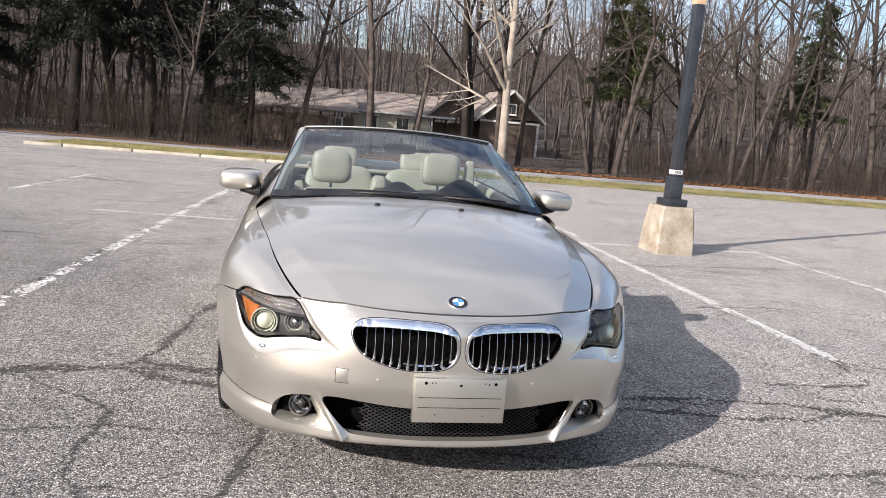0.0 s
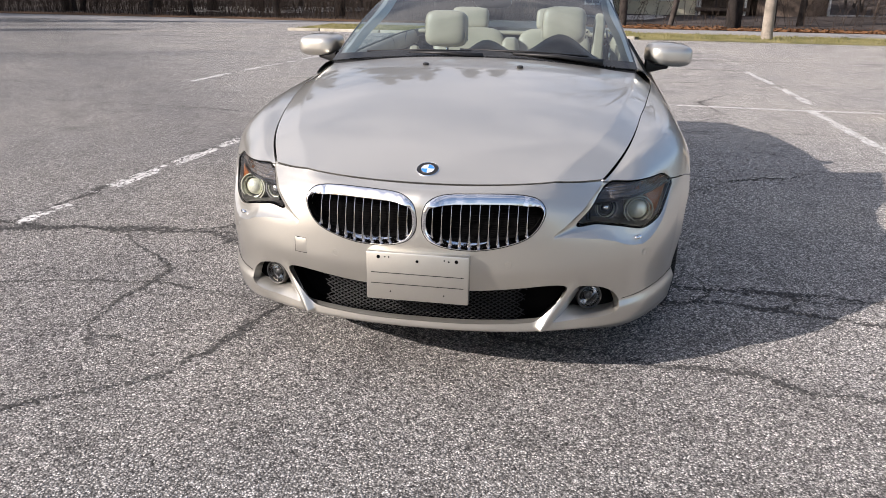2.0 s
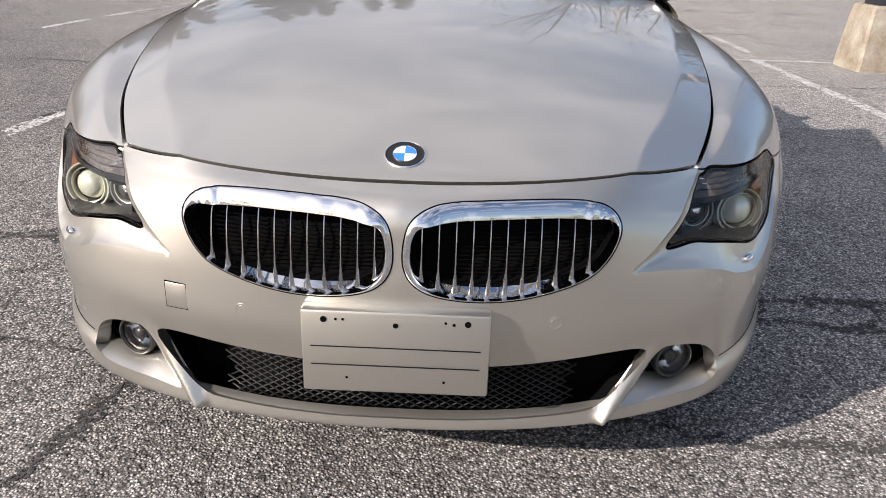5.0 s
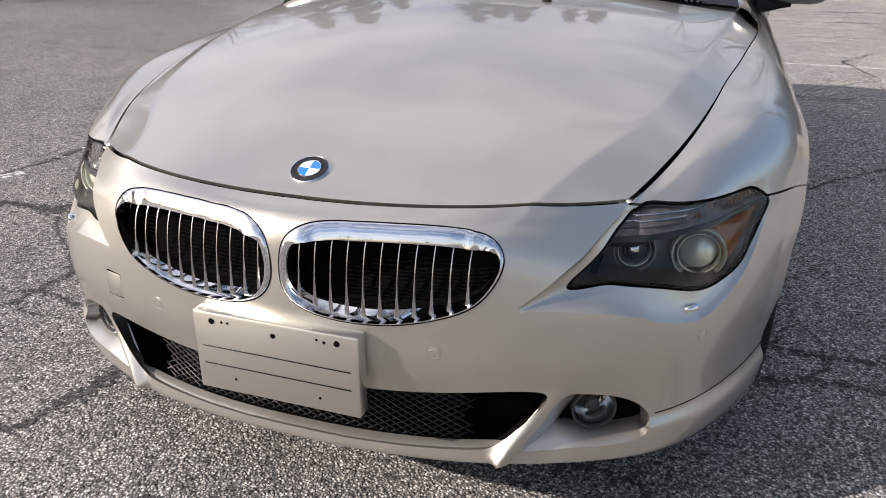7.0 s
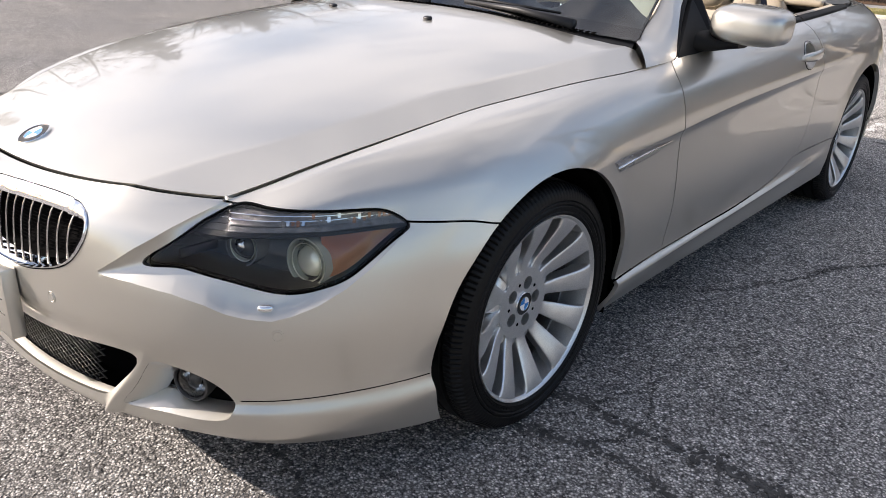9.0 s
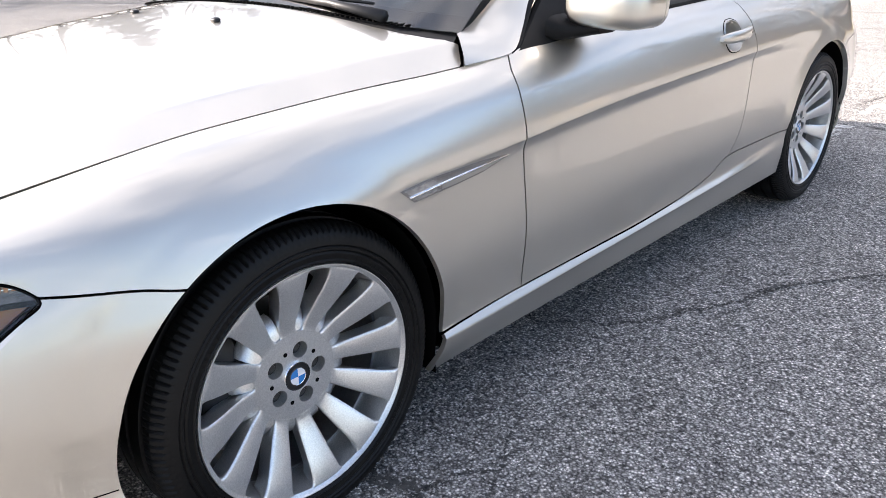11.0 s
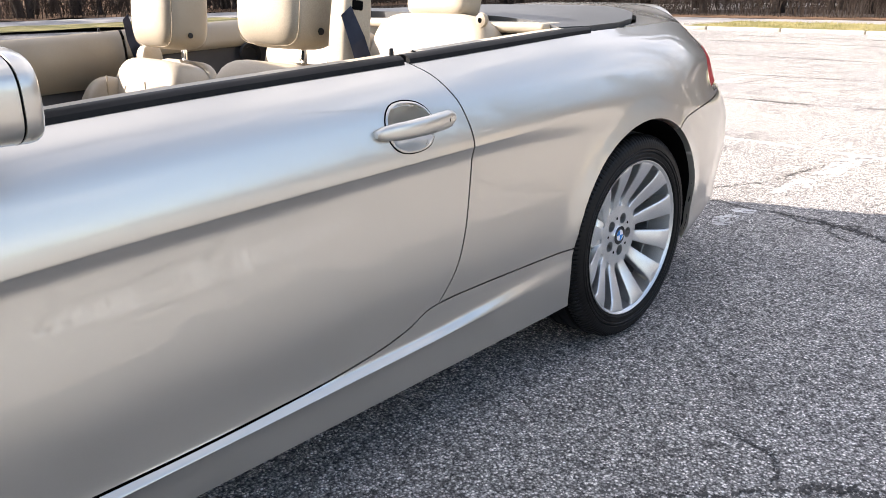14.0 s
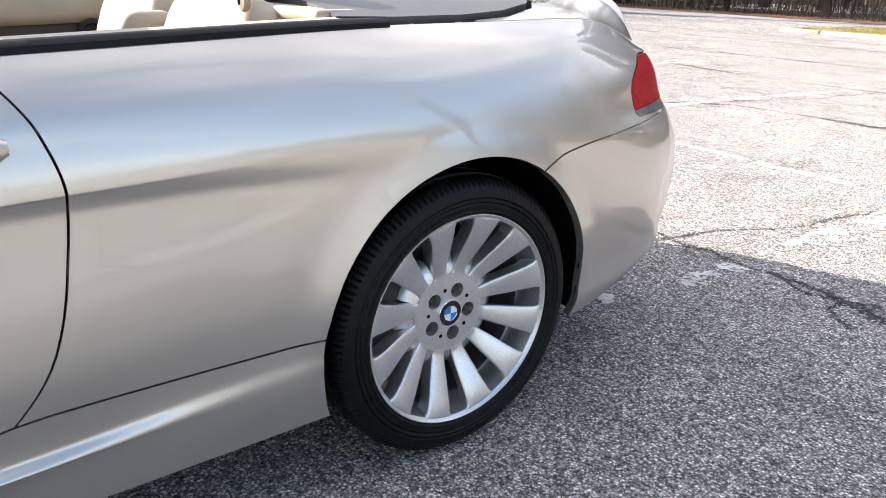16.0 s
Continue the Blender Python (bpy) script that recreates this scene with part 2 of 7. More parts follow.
def thin_glass(name, tint, gloss=1.5):
    """A thin pane: clear, with mirror gloss that grows towards grazing angles."""
    m = bpy.data.materials.new(name)
    m.use_nodes = True
    n, l = m.node_tree.nodes, m.node_tree.links
    n.remove(n["Principled BSDF"])
    clear, shine, mix, fres = n.new("ShaderNodeBsdfTransparent"), n.new("ShaderNodeBsdfGlossy"), n.new("ShaderNodeMixShader"), n.new("ShaderNodeFresnel")
    clear.inputs["Color"].default_value = (*tint, 1)
    shine.inputs["Roughness"].default_value, fres.inputs["IOR"].default_value = 0.01, gloss
    l.new(fres.outputs["Fac"], mix.inputs["Fac"])
    l.new(clear.outputs[0], mix.inputs[1])
    l.new(shine.outputs[0], mix.inputs[2])
    l.new(mix.outputs[0], n["Material Output"].inputs["Surface"])
    return m


LENS = thin_glass("lamp_cover_glass", (0.96, 0.97, 0.97), 1.45)
GLASS = thin_glass("windscreen_glass", (0.5, 0.66, 0.7), 2.0)

# ---- building helpers ----
def part(name, bm, material, parent, label=""):
    """Links a bmesh as one smooth mesh object under a thing or part."""
    me = bpy.data.meshes.new(name)
    bm.to_mesh(me)
    bm.free()
    if material:
        me.materials.append(material)
    ob = new(name, me)
    ob.parent = parent
    if label:
        ob["label"] = label
    return ob


def thing(name, label, category, group="", kind=""):
    return tagged(new(name), label, category, group, kind)


def smooth(bm, angle=35):
    """Smooth shading, with edges sharper than the angle kept sharp."""
    for f in bm.faces:
        f.smooth = True
    lim = radians(angle)
    for e in bm.edges:
        if len(e.link_faces) == 2 and e.calc_face_angle(0) > lim:
            e.smooth = False
    return bm


def box_bm(sx, sy, sz, at=(0, 0, 0), bevel=0.0, seg=2, turn=None):
    bm = bmesh.new()
    bmesh.ops.create_cube(bm, size=1)
    bmesh.ops.scale(bm, vec=(sx, sy, sz), verts=bm.verts)
    if bevel:
        bmesh.ops.bevel(bm, geom=bm.edges[:] + bm.verts[:], offset=bevel, segments=seg, profile=0.5, affect="EDGES", clamp_overlap=True)
    m = Matrix.Translation(at) @ (turn or Matrix())
    bmesh.ops.transform(bm, matrix=m, verts=bm.verts)
    return smooth(bm, 40)


def lathe_bm(profile, seg=48, axis="x", angle=35, closed=False, capped=False):
    """Turns (radius, along) pairs round the axis."""
    bm = bmesh.new()
    rings = []
    for r, a in profile:
        ring = []
        for k in range(seg):
            t = 2 * math.pi * k / seg
            c, s = r * math.cos(t), r * math.sin(t)
            ring.append(bm.verts.new((a, c, s) if axis == "x" else (c, s, a) if axis == "z" else (c, a, s)))
        rings.append(ring)
    pairs = list(zip(rings, rings[1:])) + ([(rings[-1], rings[0])] if closed else [])
    for p, q in pairs:
        for k in range(seg):
            bm.faces.new((p[k], p[(k + 1) % seg], q[(k + 1) % seg], q[k]))
    if capped:
        for ring in (rings[0], rings[-1]):
            if (ring[0].co - ring[seg // 2].co).length > 1e-4:
                bm.faces.new(ring)
    bmesh.ops.remove_doubles(bm, verts=bm.verts, dist=1e-6)
    bmesh.ops.recalc_face_normals(bm, faces=bm.faces)
    return smooth(bm, angle)


def tube_bm(points, radii, sides=8, bm=None):
    """A tapered tube along points."""
    made = bm is None
    bm = bm or bmesh.new()
    pts = [Vector(p) for p in points]
    rings, side = [], None
    for k, p in enumerate(pts):
        way = (pts[min(k + 1, len(pts) - 1)] - pts[max(k - 1, 0)]).normalized()
        side = (side - way * side.dot(way)) if side else way.orthogonal()
        if side.length < 1e-6:
            side = way.orthogonal()
        side.normalize()
        up = way.cross(side)
        r = radii[k] if hasattr(radii, "__len__") else radii
        rings.append([bm.verts.new(p + r * (math.cos(2 * math.pi * j / sides) * side + math.sin(2 * math.pi * j / sides) * up)) for j in range(sides)])
    for a, b in zip(rings, rings[1:]):
        for j in range(sides):
            bm.faces.new((a[j], a[(j + 1) % sides], b[(j + 1) % sides], b[j]))
    if sides > 2:
        bm.faces.new(rings[0][::-1]), bm.faces.new(rings[-1])
    return smooth(bm, 50) if made else bm


def puff_bm(sx, sy, sz, power=3.0, at=(0, 0, 0), turn=None, seg=28, rings=18):
    """A soft rounded block (superellipsoid), for cushions."""
    bm = bmesh.new()
    grid = []
    e = 2 / power
    sp = lambda v: math.copysign(abs(v) ** e, v)
    for i in range(rings + 1):
        v = -math.pi / 2 + math.pi * i / rings
        row = []
        for j in range(seg):
            u = 2 * math.pi * j / seg
            row.append(bm.verts.new((sx / 2 * sp(math.cos(v)) * sp(math.cos(u)), sy / 2 * sp(math.cos(v)) * sp(math.sin(u)), sz / 2 * sp(math.sin(v)))))
        grid.append(row)
    for a, b in zip(grid, grid[1:]):
        for j in range(seg):
            bm.faces.new((a[j], a[(j + 1) % seg], b[(j + 1) % seg], b[j]))
    bmesh.ops.remove_doubles(bm, verts=bm.verts, dist=1e-5)
    bmesh.ops.transform(bm, matrix=Matrix.Translation(at) @ (turn or Matrix()), verts=bm.verts)
    bmesh.ops.recalc_face_normals(bm, faces=bm.faces)
    return smooth(bm, 80)


def spline(ks, vs):
    """A natural cubic spline through the values at the knots."""
    k, v = np.array(ks, float), np.array(vs, float)
    n, h = len(k), np.diff(k)
    a = np.zeros((n, n))
    r = np.zeros(n)
    a[0, 0] = a[-1, -1] = 1
    for i in range(1, n - 1):
        a[i, i - 1 : i + 2] = h[i - 1], 2 * (h[i - 1] + h[i]), h[i]
        r[i] = 6 * ((v[i + 1] - v[i]) / h[i] - (v[i] - v[i - 1]) / h[i - 1])
    m = np.linalg.solve(a, r)

    def at(x):
        x = np.asarray(x, float)
        i = np.clip(np.searchsorted(k, x) - 1, 0, n - 2)
        d0, d1, hi = x - k[i], k[i + 1] - x, h[i]
        return m[i] * d1**3 / (6 * hi) + m[i + 1] * d0**3 / (6 * hi) + (v[i] / hi - m[i] * hi / 6) * d1 + (v[i + 1] / hi - m[i + 1] * hi / 6) * d0

    return at


def ease(ks, vs):
    """A monotone cubic (no overshoot) through the values at the knots; flat beyond the ends."""
    k, v = np.array(ks, float), np.array(vs, float)
    h = np.diff(k)
    d = np.diff(v) / h
    g = np.zeros(len(k))
    g[0], g[-1] = d[0], d[-1]
    for i in range(1, len(k) - 1):
        if d[i - 1] * d[i] > 0:
            w1, w2 = 2 * h[i] + h[i - 1], h[i] + 2 * h[i - 1]
            g[i] = (w1 + w2) / (w1 / d[i - 1] + w2 / d[i])

    def at(x):
        x = np.clip(np.asarray(x, float), k[0], k[-1])
        i = np.clip(np.searchsorted(k, x) - 1, 0, len(k) - 2)
        t = (x - k[i]) / h[i]
        return (2 * t**3 - 3 * t**2 + 1) * v[i] + (t**3 - 2 * t**2 + t) * h[i] * g[i] + (3 * t**2 - 2 * t**3) * v[i + 1] + (t**3 - t**2) * h[i] * g[i + 1]

    return at


def closed_curve(points, n=90):
    """A smooth closed outline through a few 2D points."""
    p = np.array(points, float)
    c = len(p)
    q = np.vstack([p[-3:], p, p[:3]])
    s = np.r_[0, np.cumsum(np.sqrt(np.hypot(*np.diff(q, axis=0).T)))]
    fx, fy = spline(s, q[:, 0]), spline(s, q[:, 1])
    t = np.linspace(s[3], s[3 + c], n, endpoint=False)
    return np.stack([fx(t), fy(t)], 1)


def outline_distance(poly, pts):
    """Signed distance of 2D points to a closed outline; negative inside."""
    a, b = poly, np.roll(poly, -1, 0)
    best = np.full(len(pts), 1e9)
    inside = np.zeros(len(pts), bool)
    for p, q in zip(a, b):
        d = q - p
        t = np.clip(((pts - p) @ d) / max(d @ d, 1e-12), 0, 1)
        best = np.minimum(best, np.hypot(*(pts - p - t[:, None] * d).T))
        cross = ((p[1] > pts[:, 1]) != (q[1] > pts[:, 1])) & (pts[:, 0] < (q[0] - p[0]) * (pts[:, 1] - p[1]) / (q[1] - p[1] + 1e-15) + p[0])
        inside ^= cross
    return np.where(inside, -best, best)


def keep_where(skin, level):
    """The piece of a skin (points, faces) where level(points) <= 0, cut cleanly along the zero line."""
    v, faces = skin
    f = level(v)
    out, index, cache, kept = [], {}, {}, []

    def old(i):
        if i not in index:
            index[i] = len(out)
            out.append(v[i])
        return index[i]

    def cut(i, j):
        key = (min(i, j), max(i, j))
        if key not in cache:
            i, j = key
            t = f[i] / (f[i] - f[j])
            cache[key] = len(out)
            out.append(v[i] + t * (v[j] - v[i]))
        return cache[key]

    neg = f <= 0
    for face in faces:
        s = [neg[i] for i in face]
        if all(s):
            kept.append([old(i) for i in face])
        elif any(s):
            ring = []
            for i, j in zip(face, (*face[1:], face[0])):
                if neg[i]:
                    ring.append(old(i))
                if neg[i] != neg[j]:
                    ring.append(cut(i, j))
            if len(ring) > 2:
                kept.append(ring)
    return np.array(out).reshape(-1, 3), kept


def mirrored(skin):
    v, faces = skin
    return v * (-1, 1, 1), [f[::-1] for f in faces]


def joined(*skins):
    vs, fs, n = [], [], 0
    for v, f in skins:
        vs.append(v)
        fs += [[i + n for i in face] for face in f]
        n += len(v)
    return np.vstack(vs), fs


def sheet_bm(skin, depth=0.012, weld=1e-5, way=None, crease=None):
    """A pressed panel: the skin with its edges turned inwards by depth."""
    v, faces = skin
    bm = bmesh.new()
    vs = [bm.verts.new(p) for p in v]
    for f in faces:
        if len(set(f)) > 2:
            try:
                bm.faces.new([vs[i] for i in f])
            except ValueError:
                pass
    bmesh.ops.remove_doubles(bm, verts=bm.verts, dist=weld)
    bmesh.ops.dissolve_degenerate(bm, edges=bm.edges, dist=1e-6)
    bm.normal_update()
    for f in bm.faces:
        f.smooth = True
    if crease:
        folded = [e for e in bm.edges if len(e.link_faces) == 2 and e.calc_face_angle(0) > 0.14]
        middles = np.array([(e.verts[0].co + e.verts[1].co) / 2 for e in folded]).reshape(-1, 3)
        for e, d in zip(folded, crease(middles)):
            if abs(d) < 0.0012:
                e.smooth = False
    if depth:
        rim = [e for e in bm.edges if len(e.link_faces) == 1]
        top, low, push = {}, {}, {}
        for e in rim:
            for x in e.verts:
                if x not in top:
                    top[x] = (x.co.copy(), x.co - depth * (way or x.normal))
        made = {}
        for x, (a, b) in top.items():
            made[x] = (bm.verts.new(a), bm.verts.new(b))
        for e in rim:
            loop = e.link_loops[0]
            a, b = loop.vert, loop.link_loop_next.vert
            (a1, a2), (b1, b2) = made[a], made[b]
            f = bm.faces.new((b1, a1, a2, b2))
            f.smooth = True
    return bm

# ---- ground ----
def ground_z(y):
    """The lot is level round the car and falls gently towards the road."""
    t = max(0.0, y - 6.0)
    return -0.0148 * t * min(1.0, t / 4.0) if y < 33 else -0.0148 * 27


def sheet_over(x0, x1, ys, dz=0.0, rough=0.0, nx=2):
    """A sheet that follows the ground, from x0 to x1 along the given rows of y."""
    bm = bmesh.new()
    prev = None
    for y in ys:
        row = [bm.verts.new((x, y + (rough * noise.noise((x * 0.7, y, 1.0)) if rough else 0), ground_z(y) + dz)) for x in np.linspace(x0, x1, nx)]
        if prev:
            for k in range(nx - 1):
                bm.faces.new((prev[k], prev[k + 1], row[k + 1], row[k]))
        prev = row
    return smooth(bm)


def setting(name, bm, material, label, category="ground"):
    return tagged(part(name, bm, material, None), label, category, kind="structure")


rows_y = [-900, -60, -20, 0, 6, 7, 8, 9, 10, 12, 16, 20, 24, 28, 33, 60, 900]
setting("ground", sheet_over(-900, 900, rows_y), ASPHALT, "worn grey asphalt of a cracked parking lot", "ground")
setting("road", sheet_over(-120, 160, [25.5, 26.5, 28, 29.6], 0.006), ROAD, "grey asphalt road behind the lot", "road")
setting("verge", sheet_over(-120, 160, [29.6, 31, 33], 0.02, 0.3, 300), LITTER, "bank of brown leaf litter beside the road", "ground")


def patch(x0, x1, y0, y1, z, nx=2, ny=40, rough=0.0):
    """A level sheet beside the lot, its long edges slightly ragged."""
    bm = bmesh.new()
    rows = [[bm.verts.new((x + rough * noise.noise((x, y * 0.6, 3.0)), y, z + 0.3 * rough * noise.noise((x * 0.9, y * 0.9, 7.0)))) for x in np.linspace(x0, x1, nx)] for y in np.linspace(y0, y1, ny)]
    for a, b in zip(rows, rows[1:]):
        for k in range(nx - 1):
            bm.faces.new((a[k], a[k + 1], b[k + 1], b[k]))
    return smooth(bm)


setting("road", patch(-29.4, -24.0, -30, 25.4, 0.008), ROAD, "grey asphalt road along the side of the lot", "road")
setting("verge", patch(-90, -29.4, -60, 33, 0.03, 60, 90, 0.5), LITTER, "bank of brown leaf litter under the trees", "ground")


def jagged(points, step=0.05, amp=0.018, seed=0):
    """Points along a broken line, shaken sideways."""
    out = []
    for (x0, y0), (x1, y1) in zip(points, points[1:]):
        n = max(2, int(math.hypot(x1 - x0, y1 - y0) / step))
        for k in range(n):
            t = k / n
            x, y = x0 + (x1 - x0) * t, y0 + (y1 - y0) * t
            out.append((x + amp * 2.2 * noise.noise((x * 9, y * 9, seed)) + amp * 1.4 * noise.noise((x * 31, y * 31, seed + 5)), y + amp * 2.2 * noise.noise((x * 9, y * 9, seed + 9)) + amp * 1.4 * noise.noise((x * 31, y * 31, seed + 2))))
    return out + [points[-1]]


FRONT_CRACKS = [
    ([(-3.4, -0.4), (-2.6, -0.55), (-1.9, -0.35), (-1.4, -0.25), (-0.9, -0.35)], 0.022),
    ([(-2.6, -0.55), (-2.4, -1.1), (-2.05, -1.5), (-2.1, -2.1)], 0.02),
    ([(-0.6, 0.3), (-0.74, -0.42), (-0.82, -0.83), (-0.95, -1.1), (-1.5, -1.5), (-2.6, -1.9)], 0.034),
    ([(-1.9, 0.35), (-1.6, 0.09), (-1.39, -0.08), (-1.42, -0.33), (-1.46, -0.52), (-1.4, -0.74), (-1.29, -0.9)], 0.03),
    ([(1.2, -1.6), (0.5, -1.9), (-0.3, -1.8), (-1.2, -2.1)], 0.016),
    ([(1.7, -1.35), (2.3, -1.2), (3.1, -1.3), (3.9, -1.05)], 0.026),
    ([(0.2, -0.5), (0.84, -0.64), (1.19, -0.64), (1.33, -0.74), (1.62, -0.73), (1.81, -0.78), (2.1, -0.73), (3.4, -0.7)], 0.04),
]
LEFT_CRACKS = [
    ([(-1.05, 2.4), (-1.18, 1.88), (-1.27, 1.31), (-1.4, 0.63), (-1.62, 0.45), (-2.04, 0.42), (-2.9, 0.4), (-5.0, 0.6)], 0.046),
    ([(-0.9, 0.5), (-1.8, 0.49), (-2.7, 0.3), (-4.5, 0.25)], 0.055),
    ([(-1.53, 0.5), (-1.22, 0.35), (-0.98, 0.24)], 0.05),
    ([(-1.41, 0.6), (-1.19, 0.53), (-1.0, 0.4)], 0.03),
    ([(-2.66, 0.42), (-2.55, 1.84), (-2.5, 2.34), (-2.43, 3.0), (-2.33, 4.13)], 0.034),
    ([(-6.0, 4.6), (-3.5, 4.48), (-2.93, 4.34), (-2.33, 4.14), (-1.7, 4.29), (-1.0, 4.6)], 0.03),
    ([(-2.9, 0.38), (-2.75, -0.1), (-2.6, -0.55)], 0.018),
    ([(-3.4, 3.1), (-2.2, 3.0), (-1.1, 3.15)], 0.012),
]
SIDE_CRACKS = [
    ([(0.4, 0.1), (0.92, 0.18), (1.26, 0.19), (1.55, 0.2), (1.95, 0.16), (2.28, 0.1), (2.7, -0.05), (4.5, 0.1)], 0.055),
    ([(0.8, -0.05), (1.2, 0.02), (1.67, -0.08), (2.06, -0.11), (2.48, -0.02), (3.2, -0.1)], 0.045),
    ([(2.27, 0.47), (2.65, 0.44), (3.06, 0.5)], 0.03),
    ([(0.45, 0.9), (0.74, 1.05), (0.96, 1.22), (1.12, 1.54), (1.21, 1.81), (1.37, 2.06), (1.66, 2.36), (2.2, 2.6)], 0.026),
    ([(2.2, 2.75), (2.97, 2.47), (3.67, 2.59), (4.17, 2.46), (4.89, 2.46), (7.0, 2.8)], 0.026),
    ([(3.1, 2.49), (3.17, 2.03), (3.19, 1.39), (3.14, 0.92), (3.08, 0.52)], 0.024),
    ([(3.1, 1.17), (3.24, 0.93), (3.46, 0.83), (4.5, 0.3)], 0.024),
]
FAR_CRACKS = [
    ([(-1.35, 4.66), (0.25, 4.5), (0.56, 4.47), (0.86, 4.51), (1.29, 4.36), (3.5, 4.5), (6.0, 4.9)], 0.034),
    ([(0.2, 4.3), (0.3, 4.74), (0.46, 5.1), (0.58, 5.77), (0.9, 6.6)], 0.024),
    ([(1.5, 4.6), (2.2, 5.4), (2.0, 6.4), (2.6, 7.4)], 0.02),
    ([(3.5, 4.5), (5.2, 4.1), (6.8, 4.2), (9.5, 3.7)], 0.024),
    ([(-3.6, 7.4), (-2.15, 7.6), (-1.76, 8.1), (-0.47, 8.15), (1.2, 8.6), (4.0, 8.7)], 0.045),
    ([(-2.15, 7.6), (-1.7, 9.0), (-1.6, 10.5)], 0.024),
    ([(4.6, 9.5), (5.2, 8.2), (6.6, 7.7), (9.0, 8.4)], 0.03),
    ([(-4.5, 10.8), (-3.2, 10.6), (-1.53, 10.57), (0.5, 10.9), (4.0, 11.2)], 0.06),
    ([(-8.0, 13.0), (-3.0, 13.4), (2.0, 13.2), (9.0, 13.8)], 0.08),
    ([(-14.0, 16.2), (-6.0, 16.8), (2.0, 17.0)], 0.13),
    ([(-14.0, 18.4), (-6.0, 18.9), (2.0, 19.0)], 0.13),
]


def crack_mesh(lines, rng):
    """Crumbled dark grit along broken lines: dense in the groove, thinning out raggedly to both sides."""
    verts, faces = [], []
    for pts, w, n in lines:
        line = jagged(pts, 0.03 if pts[0][1] < 7 else 0.12, min(0.024, 0.01 + w * 0.2), n * 3.1)
        for (x0, y0), (x1, y1) in zip(line, line[1:]):
            length = math.hypot(x1 - x0, y1 - y0)
            here = w * max(0.36, 0.6 + 1.2 * noise.noise((x0 * 2.3, y0 * 2.3, n)) + 0.5 * noise.noise((x0 * 11, y0 * 11, n + 4)))
            grit = 0.003 + 0.12 * w
            for k in range(max(2, int(length * here / grit**2 * 1.15))):
                t, off = rng.random(), rng.gauss(0, 0.42) * here * (2.0 if rng.random() < 0.12 else 1.0)
                x = x0 + (x1 - x0) * t - (y1 - y0) / length * off
                y = y0 + (y1 - y0) * t + (x1 - x0) / length * off
                size, turn, sides = grit * rng.uniform(0.35, 1.1), rng.uniform(0, 6.3), rng.choice((4, 5, 5))
                z, base = ground_z(y) + 0.0012 + 0.0022 * rng.random(), len(verts)
                for q in range(sides):
                    r = size * rng.uniform(0.6, 1.2)
                    verts.append((x + r * math.cos(turn + 6.283 * q / sides), y + r * math.sin(turn + 6.283 * q / sides), z))
                faces.append(tuple(range(base, base + sides)))
    me = bpy.data.meshes.new("pavement_crack")
    me.from_pydata(verts, [], faces)
    me.materials.append(CRACK)
    return me


rng = random.Random(17)
for n, (pts, w) in enumerate(FRONT_CRACKS + LEFT_CRACKS + SIDE_CRACKS + FAR_CRACKS):
    lines = [(pts, w, n)]
    # finer side branches
    for (x0, y0), (x1, y1) in zip(pts, pts[1:]):
        if rng.random() < 0.55 and y0 < 9:
            t, a, d = rng.random(), math.atan2(y1 - y0, x1 - x0) + rng.choice((-1, 1)) * rng.uniform(0.5, 1.2), rng.uniform(0.12, 0.5)
            bx, by = x0 + (x1 - x0) * t, y0 + (y1 - y0) * t
            lines.append(([(bx, by), (bx + d * 0.5 * math.cos(a), by + d * 0.5 * math.sin(a)), (bx + d * math.cos(a + 0.5), by + d * math.sin(a + 0.5))], min(0.014, w * 0.4), n + 0.37))
    tagged(new("pavement_crack", crack_mesh(lines, rng)), "dark crumbling crack in the asphalt", "crack", kind="structure")

LINES_AT = (([(-2.64, 0.4), (-2.2, 5.0), (-1.85, 10.4)], 0.38, 0.115), ([(0.54, 3.7), (0.6, 4.6), (0.66, 6.1)], 0.62, 0.13), ([(3.2, 1.0), (3.22, 3.3), (3.2, 6.1)], 0.08, 0.11), ([(5.92, 2.0), (5.9, 6.2)], 0.3, 0.1), ([(-3.1, 6.36), (-1.3, 6.2), (0.7, 6.1), (3.2, 6.02), (5.95, 6.1)], 0.22, 0.075), ([(-4.7, 6.5), (-4.5, 11.6)], 0.4, 0.1), ([(0.75, 6.4), (0.85, 10.8)], 0.5, 0.1), ([(3.35, 6.4), (3.5, 11.0)], 0.4, 0.1), ([(8.7, 2.5), (8.6, 6.3)], 0.4, 0.1))
